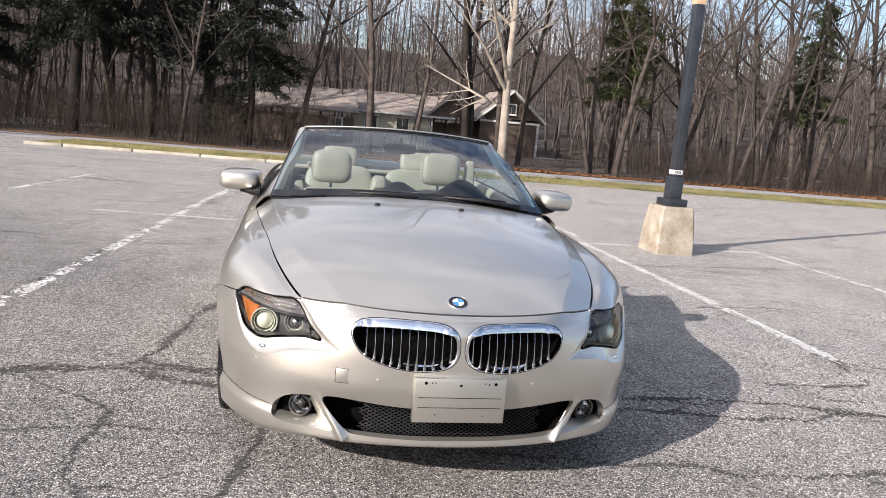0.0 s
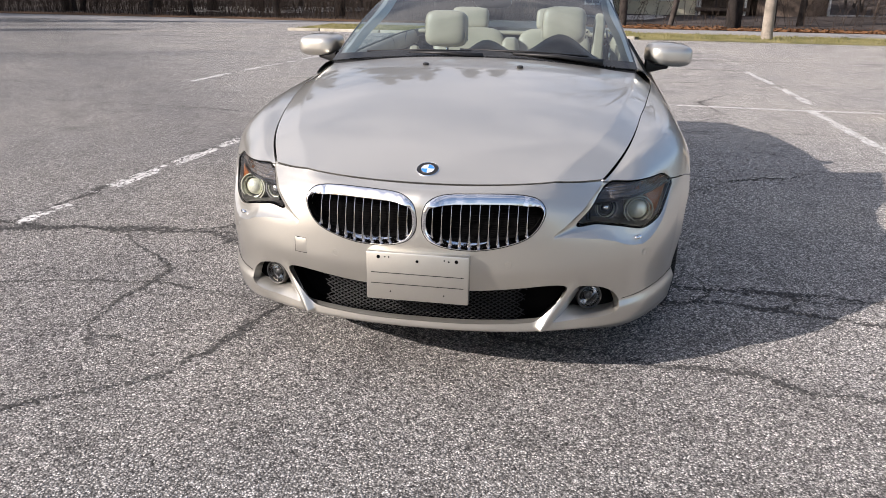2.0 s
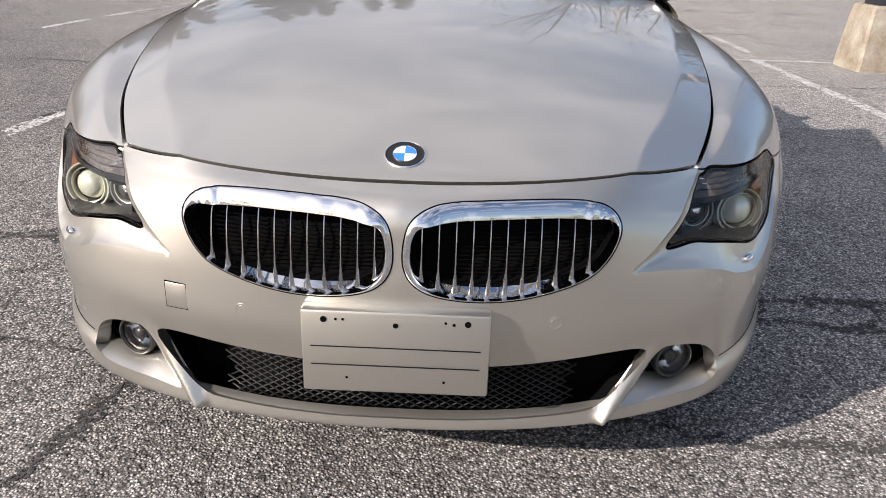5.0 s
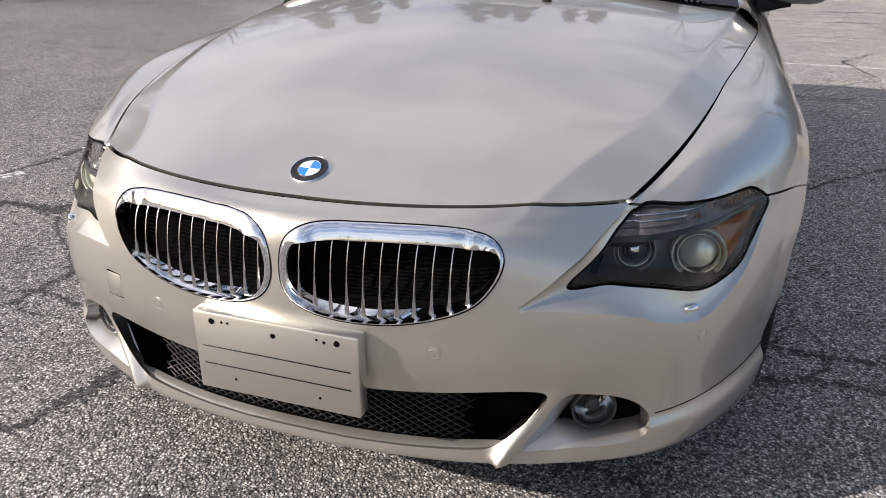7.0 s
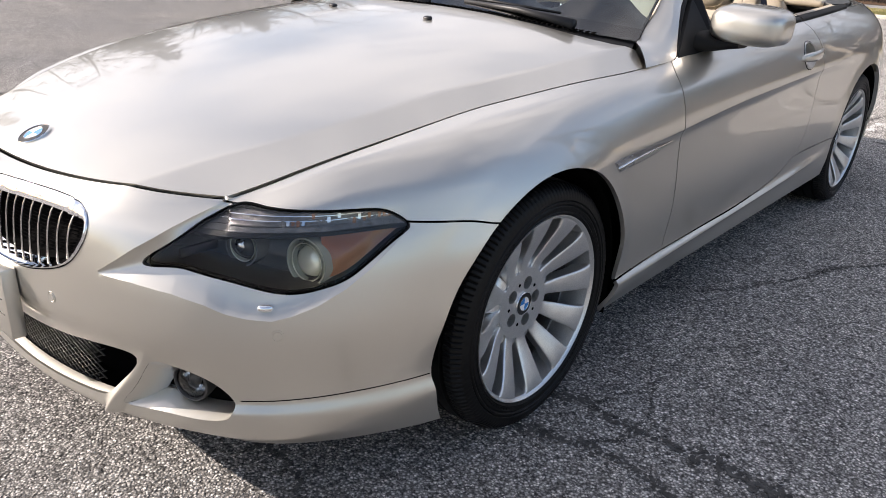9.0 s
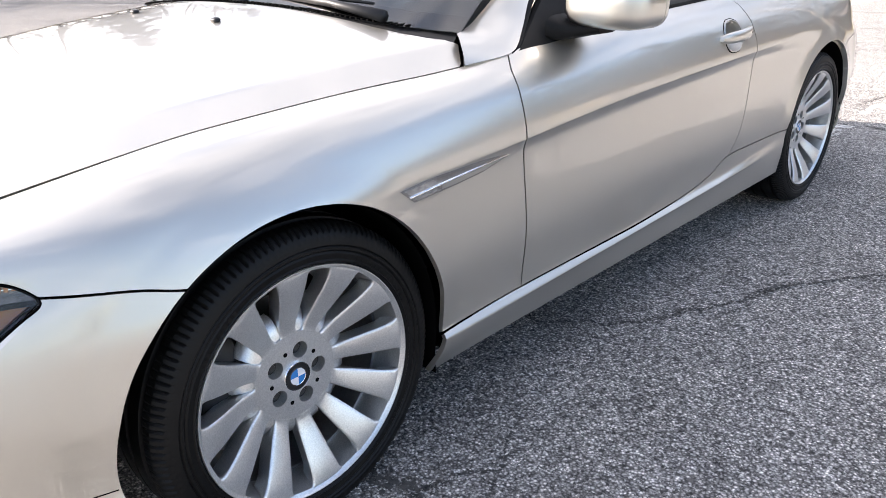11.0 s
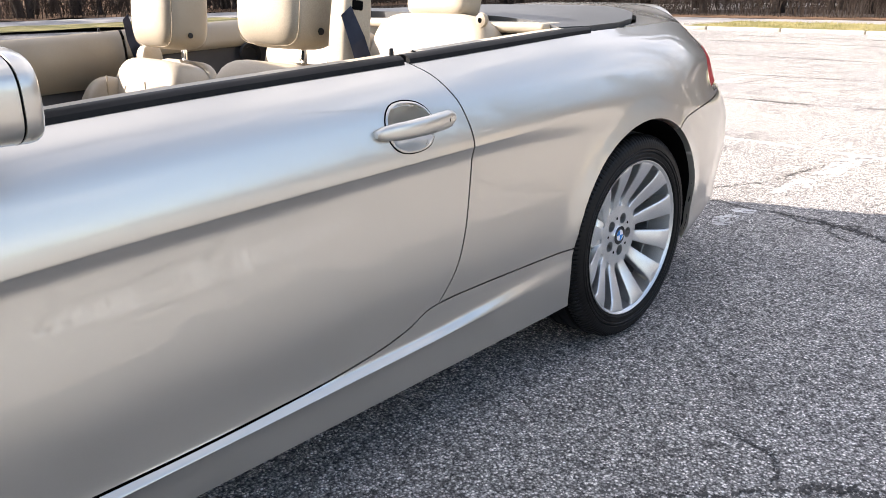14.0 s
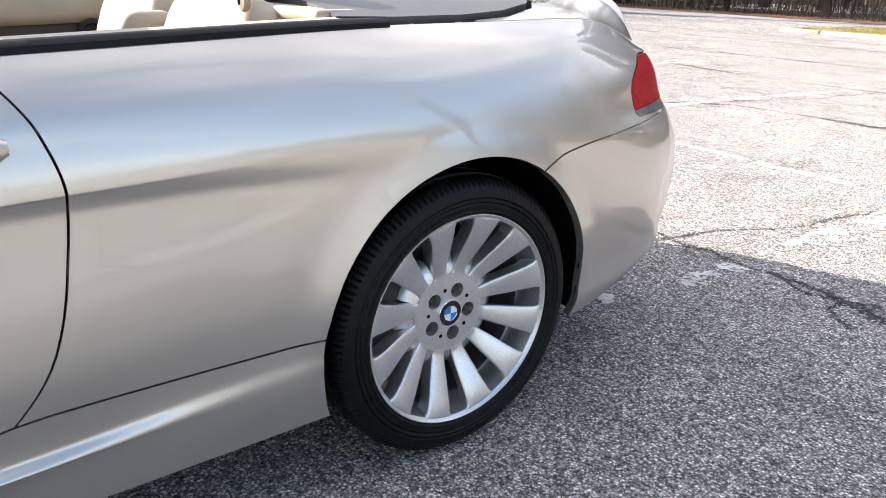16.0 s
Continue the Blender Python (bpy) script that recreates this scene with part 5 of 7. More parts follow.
# ---- hood details ----
for x in (0.22, -0.22):
    z = float(hood_z(x, 0.297))
    nozzle = part("washer_nozzle", puff_bm(0.03, 0.022, 0.014, 2.5), BLACK, hood)
    nozzle.matrix_local = pose(x, 0.297, z + 0.004, 8)

# ---- rear lamps ----
for side in (1, -1):
    turn_over = (lambda s: s) if side == 1 else mirrored
    tail = part("tail_lamp", sheet_bm(turn_over(cut(REST, less(tail_edge, 0.002), lambda v: 0.748 - v[:, 2])), 0.03), RED, car, "red tail lamp with a clear lower band")
    part("clear_band", sheet_bm(turn_over(cut(REST, less(tail_edge, 0.002), lambda v: v[:, 2] - 0.7465)), 0.03), SIGNAL, tail)

# ---- wheels ----
def tyre_bm(r=0.336, rim=0.2445, half=0.1255, seg=560):
    """A tyre with ribbed shoulders and long tread grooves."""
    prof = [(rim + 0.006, 0.11), (rim + 0.01, 0.118), (rim + 0.0135, 0.1215), (rim + 0.016, 0.124), (rim + 0.019, 0.1215), (rim + 0.03, 0.124), (rim + 0.034, 0.1215), (rim + 0.038, 0.1255), (rim + 0.042, half), (rim + 0.045, half - 0.003), (rim + 0.048, half), (r - 0.03, half - 0.002), (r - 0.018, half - 0.007)]
    tread = [(r - 0.009, 0.108), (r - 0.004, 0.1), (r - 0.003, 0.078), (r - 0.011, 0.076), (r - 0.011, 0.068), (r - 0.001, 0.066), (r, 0.03), (r - 0.009, 0.028), (r - 0.009, 0.02), (r, 0.018)]
    half_prof = prof + tread
    full = half_prof + [(a, -b) for a, b in reversed(half_prof)]
    bm = bmesh.new()
    rings = []
    for j, (a, b) in enumerate(full):
        k = j if j < len(half_prof) else len(full) - 1 - j
        ring = []
        for s in range(seg):
            t = 2 * math.pi * s / seg
            notch = 0.0045 if (k in (12, 13, 14) and s % 4 == 0) else 0.0
            rr = a - notch
            ring.append(bm.verts.new((b, rr * math.cos(t), rr * math.sin(t))))
        rings.append(ring)
    for p, q in zip(rings, rings[1:]):
        for s in range(seg):
            bm.faces.new((p[s], p[(s + 1) % seg], q[(s + 1) % seg], q[s]))
    bmesh.ops.recalc_face_normals(bm, faces=bm.faces)
    return smooth(bm, 28)


def spoke_bm():
    """One broad flat spoke: joined to its neighbours at the hub, wide at the rim, with a rolled edge and a deep web."""
    bm = bmesh.new()
    prev = None
    for r in (0.085, 0.0915, 0.0922, 0.0932, 0.0945, 0.0965, 0.1, 0.105, 0.112, 0.12, 0.13, 0.15, 0.17, 0.19, 0.208, 0.219, 0.2262, 0.2305, 0.233, 0.2343, 0.2365):
        pitch = 2 * r * math.tan(math.pi / 12)
        slot = np.interp(r, [0.0915, 0.0922, 0.0932, 0.0945, 0.0965, 0.1, 0.105, 0.112, 0.13, 0.15, 0.19, 0.219, 0.2262, 0.2305, 0.233, 0.2343], [0.0, 0.005, 0.0085, 0.0115, 0.0145, 0.0178, 0.0205, 0.023, 0.028, 0.0335, 0.0455, 0.052, 0.0515, 0.0475, 0.0395, 0.0])
        w = (pitch - slot) / 2
        f = np.interp(r, [0.085, 0.0945, 0.1, 0.106, 0.113, 0.122, 0.132, 0.16, 0.19, 0.208, 0.2225, 0.2305, 0.2365], [-0.039, -0.039, -0.0385, -0.0371, -0.0347, -0.0312, -0.0268, -0.0136, 0.0, 0.0072, 0.0115, 0.0132, 0.014])
        d = np.interp(r, [0.055, 0.2365], [0.05, 0.06])
        c = 0.0028 if slot > 0 else 0.0
        turned = w * 0.5 if slot > 0 else w
        ring = [bm.verts.new((x, s, r)) for x, s in ((f - d, -turned), (f - 0.011, -w * 0.97), (f - c, -w), (f - c * 0.25, -w + c * 0.75), (f, -w + c * 2), (f + c * 0.4, 0), (f, w - c * 2), (f - c * 0.25, w - c * 0.75), (f - c, w), (f - 0.011, w * 0.97), (f - d, turned))]
        if prev:
            for q in range(10):
                bm.faces.new((prev[q], prev[q + 1], ring[q + 1], ring[q]))
            bm.faces.new((prev[10], prev[0], ring[0], ring[10]))
        prev = ring
    bmesh.ops.recalc_face_normals(bm, faces=bm.faces)
    return smooth(bm, 50)


def wheel(at, turn, phase=0.0, lugs=32.0):
    rim = part("wheel", lathe_bm([(0.2415, 0.03), (0.242, 0.09), (0.243, 0.1125), (0.248, 0.1165), (0.251, 0.1205), (0.2527, 0.1205), (0.2535, 0.117), (0.253, 0.09), (0.2455, 0.03)], 96, "x", 40, True), ALLOY, car, "silver twelve-spoke alloy wheel")
    rim.matrix_local = Matrix.Translation(at) @ turn
    part("barrel", lathe_bm([(0.21, -0.1), (0.228, -0.09), (0.224, -0.02), (0.2345, 0.034), (0.2445, 0.034), (0.2445, -0.1)], 72, "x", 40, True), BARREL, rim, "dust-darkened inner barrel")
    part("tyre", tyre_bm(), RUBBER, rim, "black rubber tyre")
    mesh = None
    for k in range(12):
        if mesh is None:
            first = part("spoke", spoke_bm(), ALLOY, rim)
            mesh = first.data
        else:
            first = new("spoke", mesh)
            first.parent = rim
        first.matrix_local = Matrix.Translation((0.1, 0, 0)) @ pose(0, 0, 0, 360 / 12 * k + phase) @ Matrix.Diagonal((1, 1.036, 1.036, 1))
    pocket = bmesh.new()
    rows = [[pocket.verts.new((x, s * w, r)) for s in (-1, 1)] for x, r, w in ((-0.043, 0.096, 0.009), (-0.047, 0.118, 0.012), (-0.058, 0.137, 0.015), (-0.08, 0.144, 0.015))]
    for a, b in zip(rows, rows[1:]):
        pocket.faces.new((a[0], a[1], b[1], b[0]))
    for k in range(12):
        if k == 0:
            first = part("slot_floor", smooth(pocket, 70), ALLOY, rim)
            floor_mesh = first.data
        else:
            first = new("slot_floor", floor_mesh)
            first.parent = rim
        first.matrix_local = Matrix.Translation((0.1, 0, 0)) @ pose(0, 0, 0, 30 * k + 15 + phase)
    # the hub's face, pierced by five deep bolt holes
    angles = [math.radians(72 * k + lugs) for k in range(5)]
    gr, gt = np.meshgrid(np.linspace(0.004, 0.0938, 32), np.arange(150) * math.pi / 75, indexing="ij")
    disc_pts = np.stack([0.0614 - 0.0002 * (gr.ravel() / 0.0938) ** 2, gr.ravel() * np.cos(gt.ravel()), gr.ravel() * np.sin(gt.ravel())], 1)
    disc_faces = [[i * 150 + j, (i + 1) * 150 + j, (i + 1) * 150 + (j + 1) % 150, i * 150 + (j + 1) % 150] for i in range(31) for j in range(150)]
    centres = [(0.0565 * math.cos(a), 0.0565 * math.sin(a)) for a in angles]
    holes = lambda v: 0.0178 - np.min([np.hypot(v[:, 1] - y, v[:, 2] - z) for y, z in centres], 0)
    hub = part("hub", sheet_bm(keep_where((disc_pts, disc_faces), holes), 0.03, 1e-5, Vector((1, 0, 0))), ALLOY, rim)
    part("hub_core", lathe_bm([(0.0, 0.039), (0.088, 0.039), (0.088, 0.028), (0.0, 0.028)], 40, "x"), DARK_TRIM, hub)
    for a in angles:
        bolt = part("wheel_bolt", lathe_bm([(0.0, 0.049), (0.0075, 0.049), (0.0085, 0.047), (0.0085, 0.04)], 6, "x"), DISC, hub)
        bolt.location = (0, 0.0565 * math.cos(a), 0.0565 * math.sin(a))
        b = a + math.radians(36)
        dot = part("small_hole", lathe_bm([(0.0, 0.0628), (0.0048, 0.0628), (0.0048, 0.055)], 12, "x"), GAP, hub)
        dot.location = (-0.001, 0.06 * math.cos(b), 0.06 * math.sin(b))
    roundel((0.0625, 0, 0), pose(0, 0, 0, 0, 90, 0), 0.031, hub)
    marks = bmesh.new()
    for start, count in ((0.6, 9), (2.0, 14), (3.7, 9), (5.1, 14)):
        for q in range(count):
            t = start + 0.052 * q
            size = 0.0095 if count == 9 else 0.005
            box = box_bm(0.0012, size * 0.8, size, (0, 0, 0.268))
            bmesh.ops.transform(box, matrix=Matrix.Translation((0.1235, 0, 0)) @ Matrix.Rotation(t, 4, "X"), verts=box.verts)
            keep = {v: marks.verts.new(v.co) for v in box.verts}
            for f in box.faces:
                marks.faces.new([keep[v] for v in f.verts])
            box.free()
    part("sidewall_marking", marks, RUBBER, rim, "raised black marks on the tyre wall")["kind"] = "stuff"
    disc = part("brake_disc", lathe_bm([(0.06, 0.0), (0.165, 0.0), (0.165, -0.024), (0.06, -0.024)], 60, "x", 30, True), DISC, rim)
    part("brake_drum", lathe_bm([(0.0, 0.035), (0.075, 0.03), (0.08, 0.0), (0.08, -0.03), (0.0, -0.03)], 40, "x"), DISC, rim)
    caliper = part("caliper", box_bm(0.09, 0.09, 0.19, (-0.012, -0.15, 0.03), 0.02, 3), DARK_TRIM, rim)
    return rim


for y, x, phase, lugs in ((0.003, 0.797, 4, 2), (2.785, 0.79, 15, 67)):
    wheel((x, y, 0.336), Matrix(), phase, lugs)
    wheel((-x, y, 0.336), pose(0, 0, 0, 0, 0, 180), phase, lugs)

# wheel-arch liners, floor and sill boxes close the underside
for y, z in (ARCH_F, ARCH_R):
    for side in (1, -1):
        bm = bmesh.new()
        prev = None
        low = math.asin((z - 0.27) / ARCH_SIZE)
        arc = [(ARCH_SIZE - 0.001) * np.array([math.cos(a), math.sin(a)]) for a in np.linspace(-low, math.pi + low, 40)]
        for c, s in [(arc[0][0], -0.14 if y < 1 else -0.078)] + arc + [(arc[-1][0], -0.08)]:
            ring = [bm.verts.new((side * x, y + c, z + s)) for x in (min(0.912, side_x(y + c, max(z + s, 0.24)) - 0.008), 0.55)]
            if prev:
                bm.faces.new((prev[0], prev[1], ring[1], ring[0]))
            prev = ring
        part("arch_liner", smooth(bm), GAP, car)
        part("arch_wall", box_bm(0.02, 0.78, 0.56, (side * 0.55, y, z + 0.1), 0.0), GAP, car)
part("underbody", box_bm(1.1, 4.3, 0.06, (0, 1.45, 0.22), 0.02), BLACK, car)
part("engine_bay", box_bm(1.04, 1.0, 0.3, (0, -0.22, 0.45), 0.02), GAP, car)
part("boot_tub", box_bm(1.05, 0.75, 0.4, (0, 3.15, 0.55), 0.02), GAP, car)
for side in (1, -1):
    part("sill_box", box_bm(0.2, 1.9, 0.14, (side * 0.78, 1.39, 0.27), 0.01), GAP, car)
    part("air_deflector", box_bm(0.16, 0.014, 0.07, (side * 0.72, 2.37, 0.192), 0.004), BLACK, car, "black deflector ahead of the rear wheel")
    part("nose_box", box_bm(0.05, 0.25, 0.2, (side * 0.66, -0.45, 0.33), 0.01), GAP, car)

# ---- windscreen and pillars ----
def screen_point(u, v):
    """u from right to left (-1..1), v from base to top."""
    k = 1 - u * u
    low = Vector((0.772 * u, 0.607 - 0.102 * (1 - abs(u) ** 5), 0.95 + 0.044 * k))
    high = Vector((0.603 * u, 1.385 - 0.12 * k, 1.312 + 0.033 * k))
    p = low.lerp(high, v)
    return p + Vector((0, -0.35, 0.65)) * 0.045 * math.sin(math.pi * v)


def screen_skin(nu=60, nv=30, off=0.0):
    v = np.array([screen_point(-1 + 2 * i / nu, j / nv) + Vector((0, 0.4, -0.7)) * off for i in range(nu + 1) for j in range(nv + 1)])
    q = nv + 1
    return v, [[i * q + j, (i + 1) * q + j, (i + 1) * q + j + 1, i * q + j + 1] for i in range(nu) for j in range(nv)]


windscreen = part("windscreen", sheet_bm(screen_skin(), 0.005), GLASS, car, "raked clear windscreen")


def frit_bm():
    bm = bmesh.new()
    nu = 60
    for edge_of in (lambda s, w: (-1 + 2 * s, w * 0.075), lambda s, w: (-1 + 2 * s, 1 - w * 0.05), lambda s, w: (-1 + w * 0.01, s), lambda s, w: (1 - w * 0.01, s)):
        prev = None
        for i in range(nu + 1):
            ring = [bm.verts.new(screen_point(*edge_of(i / nu, w)) + Vector((0, 0.4, -0.7)) * 0.006) for w in (0, 1)]
            if prev:
                bm.faces.new((prev[0], prev[1], ring[1], ring[0]))
            prev = ring
    return bm


part("screen_border", frit_bm(), BLACK, windscreen)


def pillar_bm(side):
    """The painted pillar: from the fender's end up along the screen's edge, boxed inwards."""
    s = [0, 0.1, 0.18, 0.28, 0.4, 0.72, 1.0]
    inner = [ease(s, c) for c in ([0.776, 0.752, 0.737, 0.72, 0.7, 0.628, 0.603], [0.592, 0.66, 0.715, 0.79, 0.88, 1.17, 1.39], [0.95, 0.96, 0.981, 1.017, 1.07, 1.205, 1.318])]
    outer = [ease(s, c) for c in ([0.84, 0.847, 0.806, 0.772, 0.737, 0.678, 0.645], [0.547, 0.7, 0.8, 0.865, 0.95, 1.2, 1.41], [0.889, 0.898, 0.945, 1.0, 1.053, 1.185, 1.29])]
    bm = bmesh.new()
    prev = None
    for t in np.linspace(0, 1, 50):
        a, b = Vector([f(t) for f in inner]), Vector([f(t) for f in outer])
        m = (a + b) / 2 + Vector((0.35, -0.25, 0.6)) * 0.012
        row = [a + Vector((-0.02, 0.04, -0.03)), a, a.lerp(m, 0.6) + Vector((0.1, -0.1, 0.3)) * 0.008, m, b.lerp(m, 0.5) + Vector((0.3, -0.1, 0.3)) * 0.006, b, b + Vector((-0.03, 0.03, -0.02))]
        ring = [bm.verts.new((side * p.x, p.y, p.z)) for p in row]
        if prev:
            for j in range(6):
                bm.faces.new((prev[j], prev[j + 1], ring[j + 1], ring[j]))
            bm.faces.new((prev[6], prev[0], ring[0], ring[6]))
        prev = ring
    bmesh.ops.recalc_face_normals(bm, faces=bm.faces)
    return smooth(bm, 60), outer


for side in (1, -1):
    bm, outer = pillar_bm(side)
    pillar = part("windscreen_pillar", bm, PAINT, car)
    pts = [(side * (float(outer[0](t)) - 0.004), float(outer[1](t)) + 0.012, float(outer[2](t)) - 0.003) for t in np.linspace(0.1, 1, 30)]
    part("seal", tube_bm(pts, [min(0.003 + 0.001 * k, 0.011) for k in range(30)], 8), TRIM, pillar, "black rubber seal")
    bm = bmesh.new()
    sail = [(0.846, 0.735, 0.897), (0.85, 1.0, 0.916), (0.843, 1.045, 0.92), (0.748, 1.05, 1.066), (0.735, 1.02, 1.06)]
    for d in (0.0, -0.02):
        bm.faces.new([bm.verts.new((side * (x + d), y, z)) for x, y, z in sail])
    f = list(bm.faces)
    for k in range(5):
        a, b = f[0].verts[k], f[0].verts[(k + 1) % 5]
        c, d = f[1].verts[(k + 1) % 5], f[1].verts[k]
        bm.faces.new((a, b, c, d))
    bmesh.ops.recalc_face_normals(bm, faces=bm.faces)
    part("mirror_sail", bm, TRIM, doors[0] if side == 1 else doors[1])

head = [screen_point(u, 1.0) + Vector((0, 0.012, 0.006)) for u in np.linspace(-1, 1, 30)]
bm = bmesh.new()
prev = None
for p in head:
    ring = [bm.verts.new(p + Vector(o)) for o in ((0, -0.022, -0.01), (0, -0.01, 0.0), (0, 0.03, 0.001), (0, 0.05, -0.008), (0, 0.045, -0.026), (0, -0.01, -0.024))]
    if prev:
        for j in range(6):
            bm.faces.new((prev[j], prev[(j + 1) % 6], ring[(j + 1) % 6], ring[j]))
    prev = ring
bmesh.ops.recalc_face_normals(bm, faces=bm.faces)
header = part("screen_header", smooth(bm, 50), TRIM, car, "dark windscreen header")
part("header_cap", tube_bm([p + Vector((0, -0.02, 0.002)) for p in head], 0.0055, 8), PAINT, header)

cowl_bm = bmesh.new()
prev = None
for u in np.linspace(-1, 1, 40):
    k = 1 - u * u
    a, b = Vector((0.765 * u, 0.588 - 0.115 * (1 - abs(u) ** 5), 0.925 + 0.052 * k)), screen_point(u * 0.99, 0.03)
    ring = [cowl_bm.verts.new(a), cowl_bm.verts.new(b + Vector((0, 0, -0.006)))]
    if prev:
        cowl_bm.faces.new((prev[0], prev[1], ring[1], ring[0]))
    prev = ring
cowl_panel = part("cowl", smooth(cowl_bm), BLACK, car)
rib_bm = bmesh.new()
for u in np.linspace(-0.86, 0.86, 76):
    k = 1 - u * u
    a, b = Vector((0.765 * u, 0.588 - 0.115 * (1 - abs(u) ** 5), 0.925 + 0.052 * k)), screen_point(u * 0.99, 0.03)
    one = box_bm(0.0065, 0.026, 0.005, a.lerp(b, 0.62) + Vector((0, 0, 0.003)), 0.0)
    keep = {v: rib_bm.verts.new(v.co) for v in one.verts}
    for f in one.faces:
        rib_bm.faces.new([keep[v] for v in f.verts])
    one.free()
part("grille_ribs", rib_bm, GAP, cowl_panel, "fine dark ribs of the cowl grille")
for base, tip in (((0.6, 0.525, 0.985), (-0.1, 0.545, 1.014)), ((0.02, 0.515, 0.998), (-0.58, 0.565, 0.99))):
    a, b = Vector(base), Vector(tip)
    wiper = part("wiper", tube_bm([a, a.lerp(b, 0.3) + Vector((0, 0, 0.014)), a.lerp(b, 0.62) + Vector((0, 0, 0.012))], [0.016, 0.01, 0.006], 8), BLACK, car, "black wiper arm and blade")
    part("blade", tube_bm([a.lerp(b, 0.1) + Vector((0, 0.03, 0.022)), a.lerp(b, 0.5) + Vector((0, 0.015, 0.024)), b + Vector((0, 0.02, 0.012))], [0.004, 0.006, 0.004], 6), BLACK, wiper)

# ---- door mirrors ----
for side in (1, -1):
    door = doors[0] if side == 1 else doors[1]
    at = pose(side * 0.956, 0.969, 0.995, 0, side * 2, side * 6)
    def section(y, k):
        """The housing's outline at a depth, shrunk by a factor."""
        f, e = (y + 0.085) / 0.15, 2 / 3.3
        turns = np.linspace(0, 2 * math.pi, 48, endpoint=False)
        return [(side * 0.1185 * (0.93 + 0.08 * f) * k * np.sign(math.cos(t)) * abs(math.cos(t)) ** e, y, 0.0625 * (0.88 + 0.12 * f) * k * np.sign(math.sin(t)) * abs(math.sin(t)) ** e) for t in turns]

    rings = [section(0.05, 0.985)] + [section(y, (1 - (max(-y, 0) / 0.085) ** 3.1) ** (1 / 3.1)) for y in (0.049, 0.03, 0.01, -0.01, -0.03, -0.048, -0.062, -0.072, -0.079, -0.083, -0.0845)]
    shell = part("door_mirror", rings_bm(rings, True, 50), PAINT, door, "silver door mirror on a black foot")
    shell.matrix_local = at
    part("joint", rings_bm([section(0.046, 0.988), section(0.056, 0.988)], True), GAP, shell)
    part("rim", rings_bm([section(y, k) for y, k in ((0.0518, 0.985), (0.0525, 1.0), (0.064, 0.995), (0.072, 0.98), (0.076, 0.95))], True, 50), PAINT, shell)
    part("glass", puff_bm(0.214, 0.012, 0.108, 3.4), MIRROR, shell).location = (0, 0.0735, 0)
    rings = []
    for x, y, z, hy, hz in ((0.835, 0.925, 0.94, 0.07, 0.032), (0.856, 0.93, 0.935, 0.062, 0.026), (0.88, 0.94, 0.933, 0.054, 0.02), (0.915, 0.955, 0.936, 0.048, 0.015), (0.95, 0.965, 0.943, 0.042, 0.016)):
        ts = np.linspace(0, 2 * math.pi, 28, endpoint=False)
        rings.append([(side * x, y + hy * np.sign(math.cos(t)) * abs(math.cos(t)) ** 0.6, z + hz * np.sign(math.sin(t)) * abs(math.sin(t)) ** 0.6) for t in ts])
    part("mirror_foot", rings_bm(rings, True, 60), TRIM, door, "black mirror foot")

# ---- door handles, belt mouldings, side repeaters ----
def handle(side):
    door = doors[0] if side == 1 else doors[1]
    g = GRIP
    mid = g.mean(0)
    rings = []
    for k, d in ((1.1, 0.0), (1.075, 0.0035), (1.02, 0.004), (0.97, -0.004), (0.88, -0.02), (0.6, -0.03), (0.3, -0.032), (0.02, -0.032)):
        flat = side_x(*mid)
        rings.append([(side * ((side_x(y, z) if k > 0.9 else flat) + d), y, z) for y, z in mid + (g - mid) * k])
    edge = mid + (g - mid) * 1.11
    part("gasket", tube_bm([(side * (side_x(y, z) + 0.0005), y, z) for y, z in np.vstack([edge, edge[:1]])], 0.0016, 6), GAP, door)
    cup = part("handle_recess", rings_bm(rings, False, 60), PAINT, door)
    bm = bmesh.new()
    prev = None
    for t in np.linspace(0, 1, 17):
        y = 1.714 + (1.942 - 1.714) * t
        z = 0.832 + 0.008 * t
        h = float(np.interp(t, [0, 0.06, 0.2, 0.5, 0.85, 0.95, 1], [0.008, 0.0145, 0.018, 0.0195, 0.02, 0.018, 0.01]))
        o = float(np.interp(t, [0, 0.1, 0.3, 0.6, 0.85, 1], [0.004, 0.016, 0.026, 0.028, 0.02, 0.01]))
        ex = side_x(y, z) + o
        ring = [bm.verts.new((side * (ex + 0.0085 * c), y, z + h * s)) for c, s in ((1, -0.55), (1, 0.5), (0.6, 0.92), (-0.4, 1), (-1, 0.6), (-1, -0.6), (-0.4, -1), (0.6, -0.95))]
        if prev:
            for j in range(8):
                bm.faces.new((prev[j], prev[(j + 1) % 8], ring[(j + 1) % 8], ring[j]))
        else:
            bm.faces.new(ring[::-1])
        prev = ring
    bm.faces.new(prev)
    bmesh.ops.recalc_face_normals(bm, faces=bm.faces)
    grip = part("door_handle", smooth(bm, 60), PAINT, door, "body-coloured pull handle with a key lock")
    lock = part("key_lock", lathe_bm([(0.0, 0.0035), (0.007, 0.0035), (0.0078, 0.0005), (0.0125, 0.0008), (0.013, -0.004)], 22, "x"), PAINT, grip)
    lock.matrix_local = pose(side * (side_x(1.915, 0.839) + 0.0232), 1.913, 0.8385, 0, 0, 0 if side == 1 else 180)
    part("key_slot", box_bm(0.002, 0.0016, 0.007, (0.0036, 0, 0)), GAP, lock)


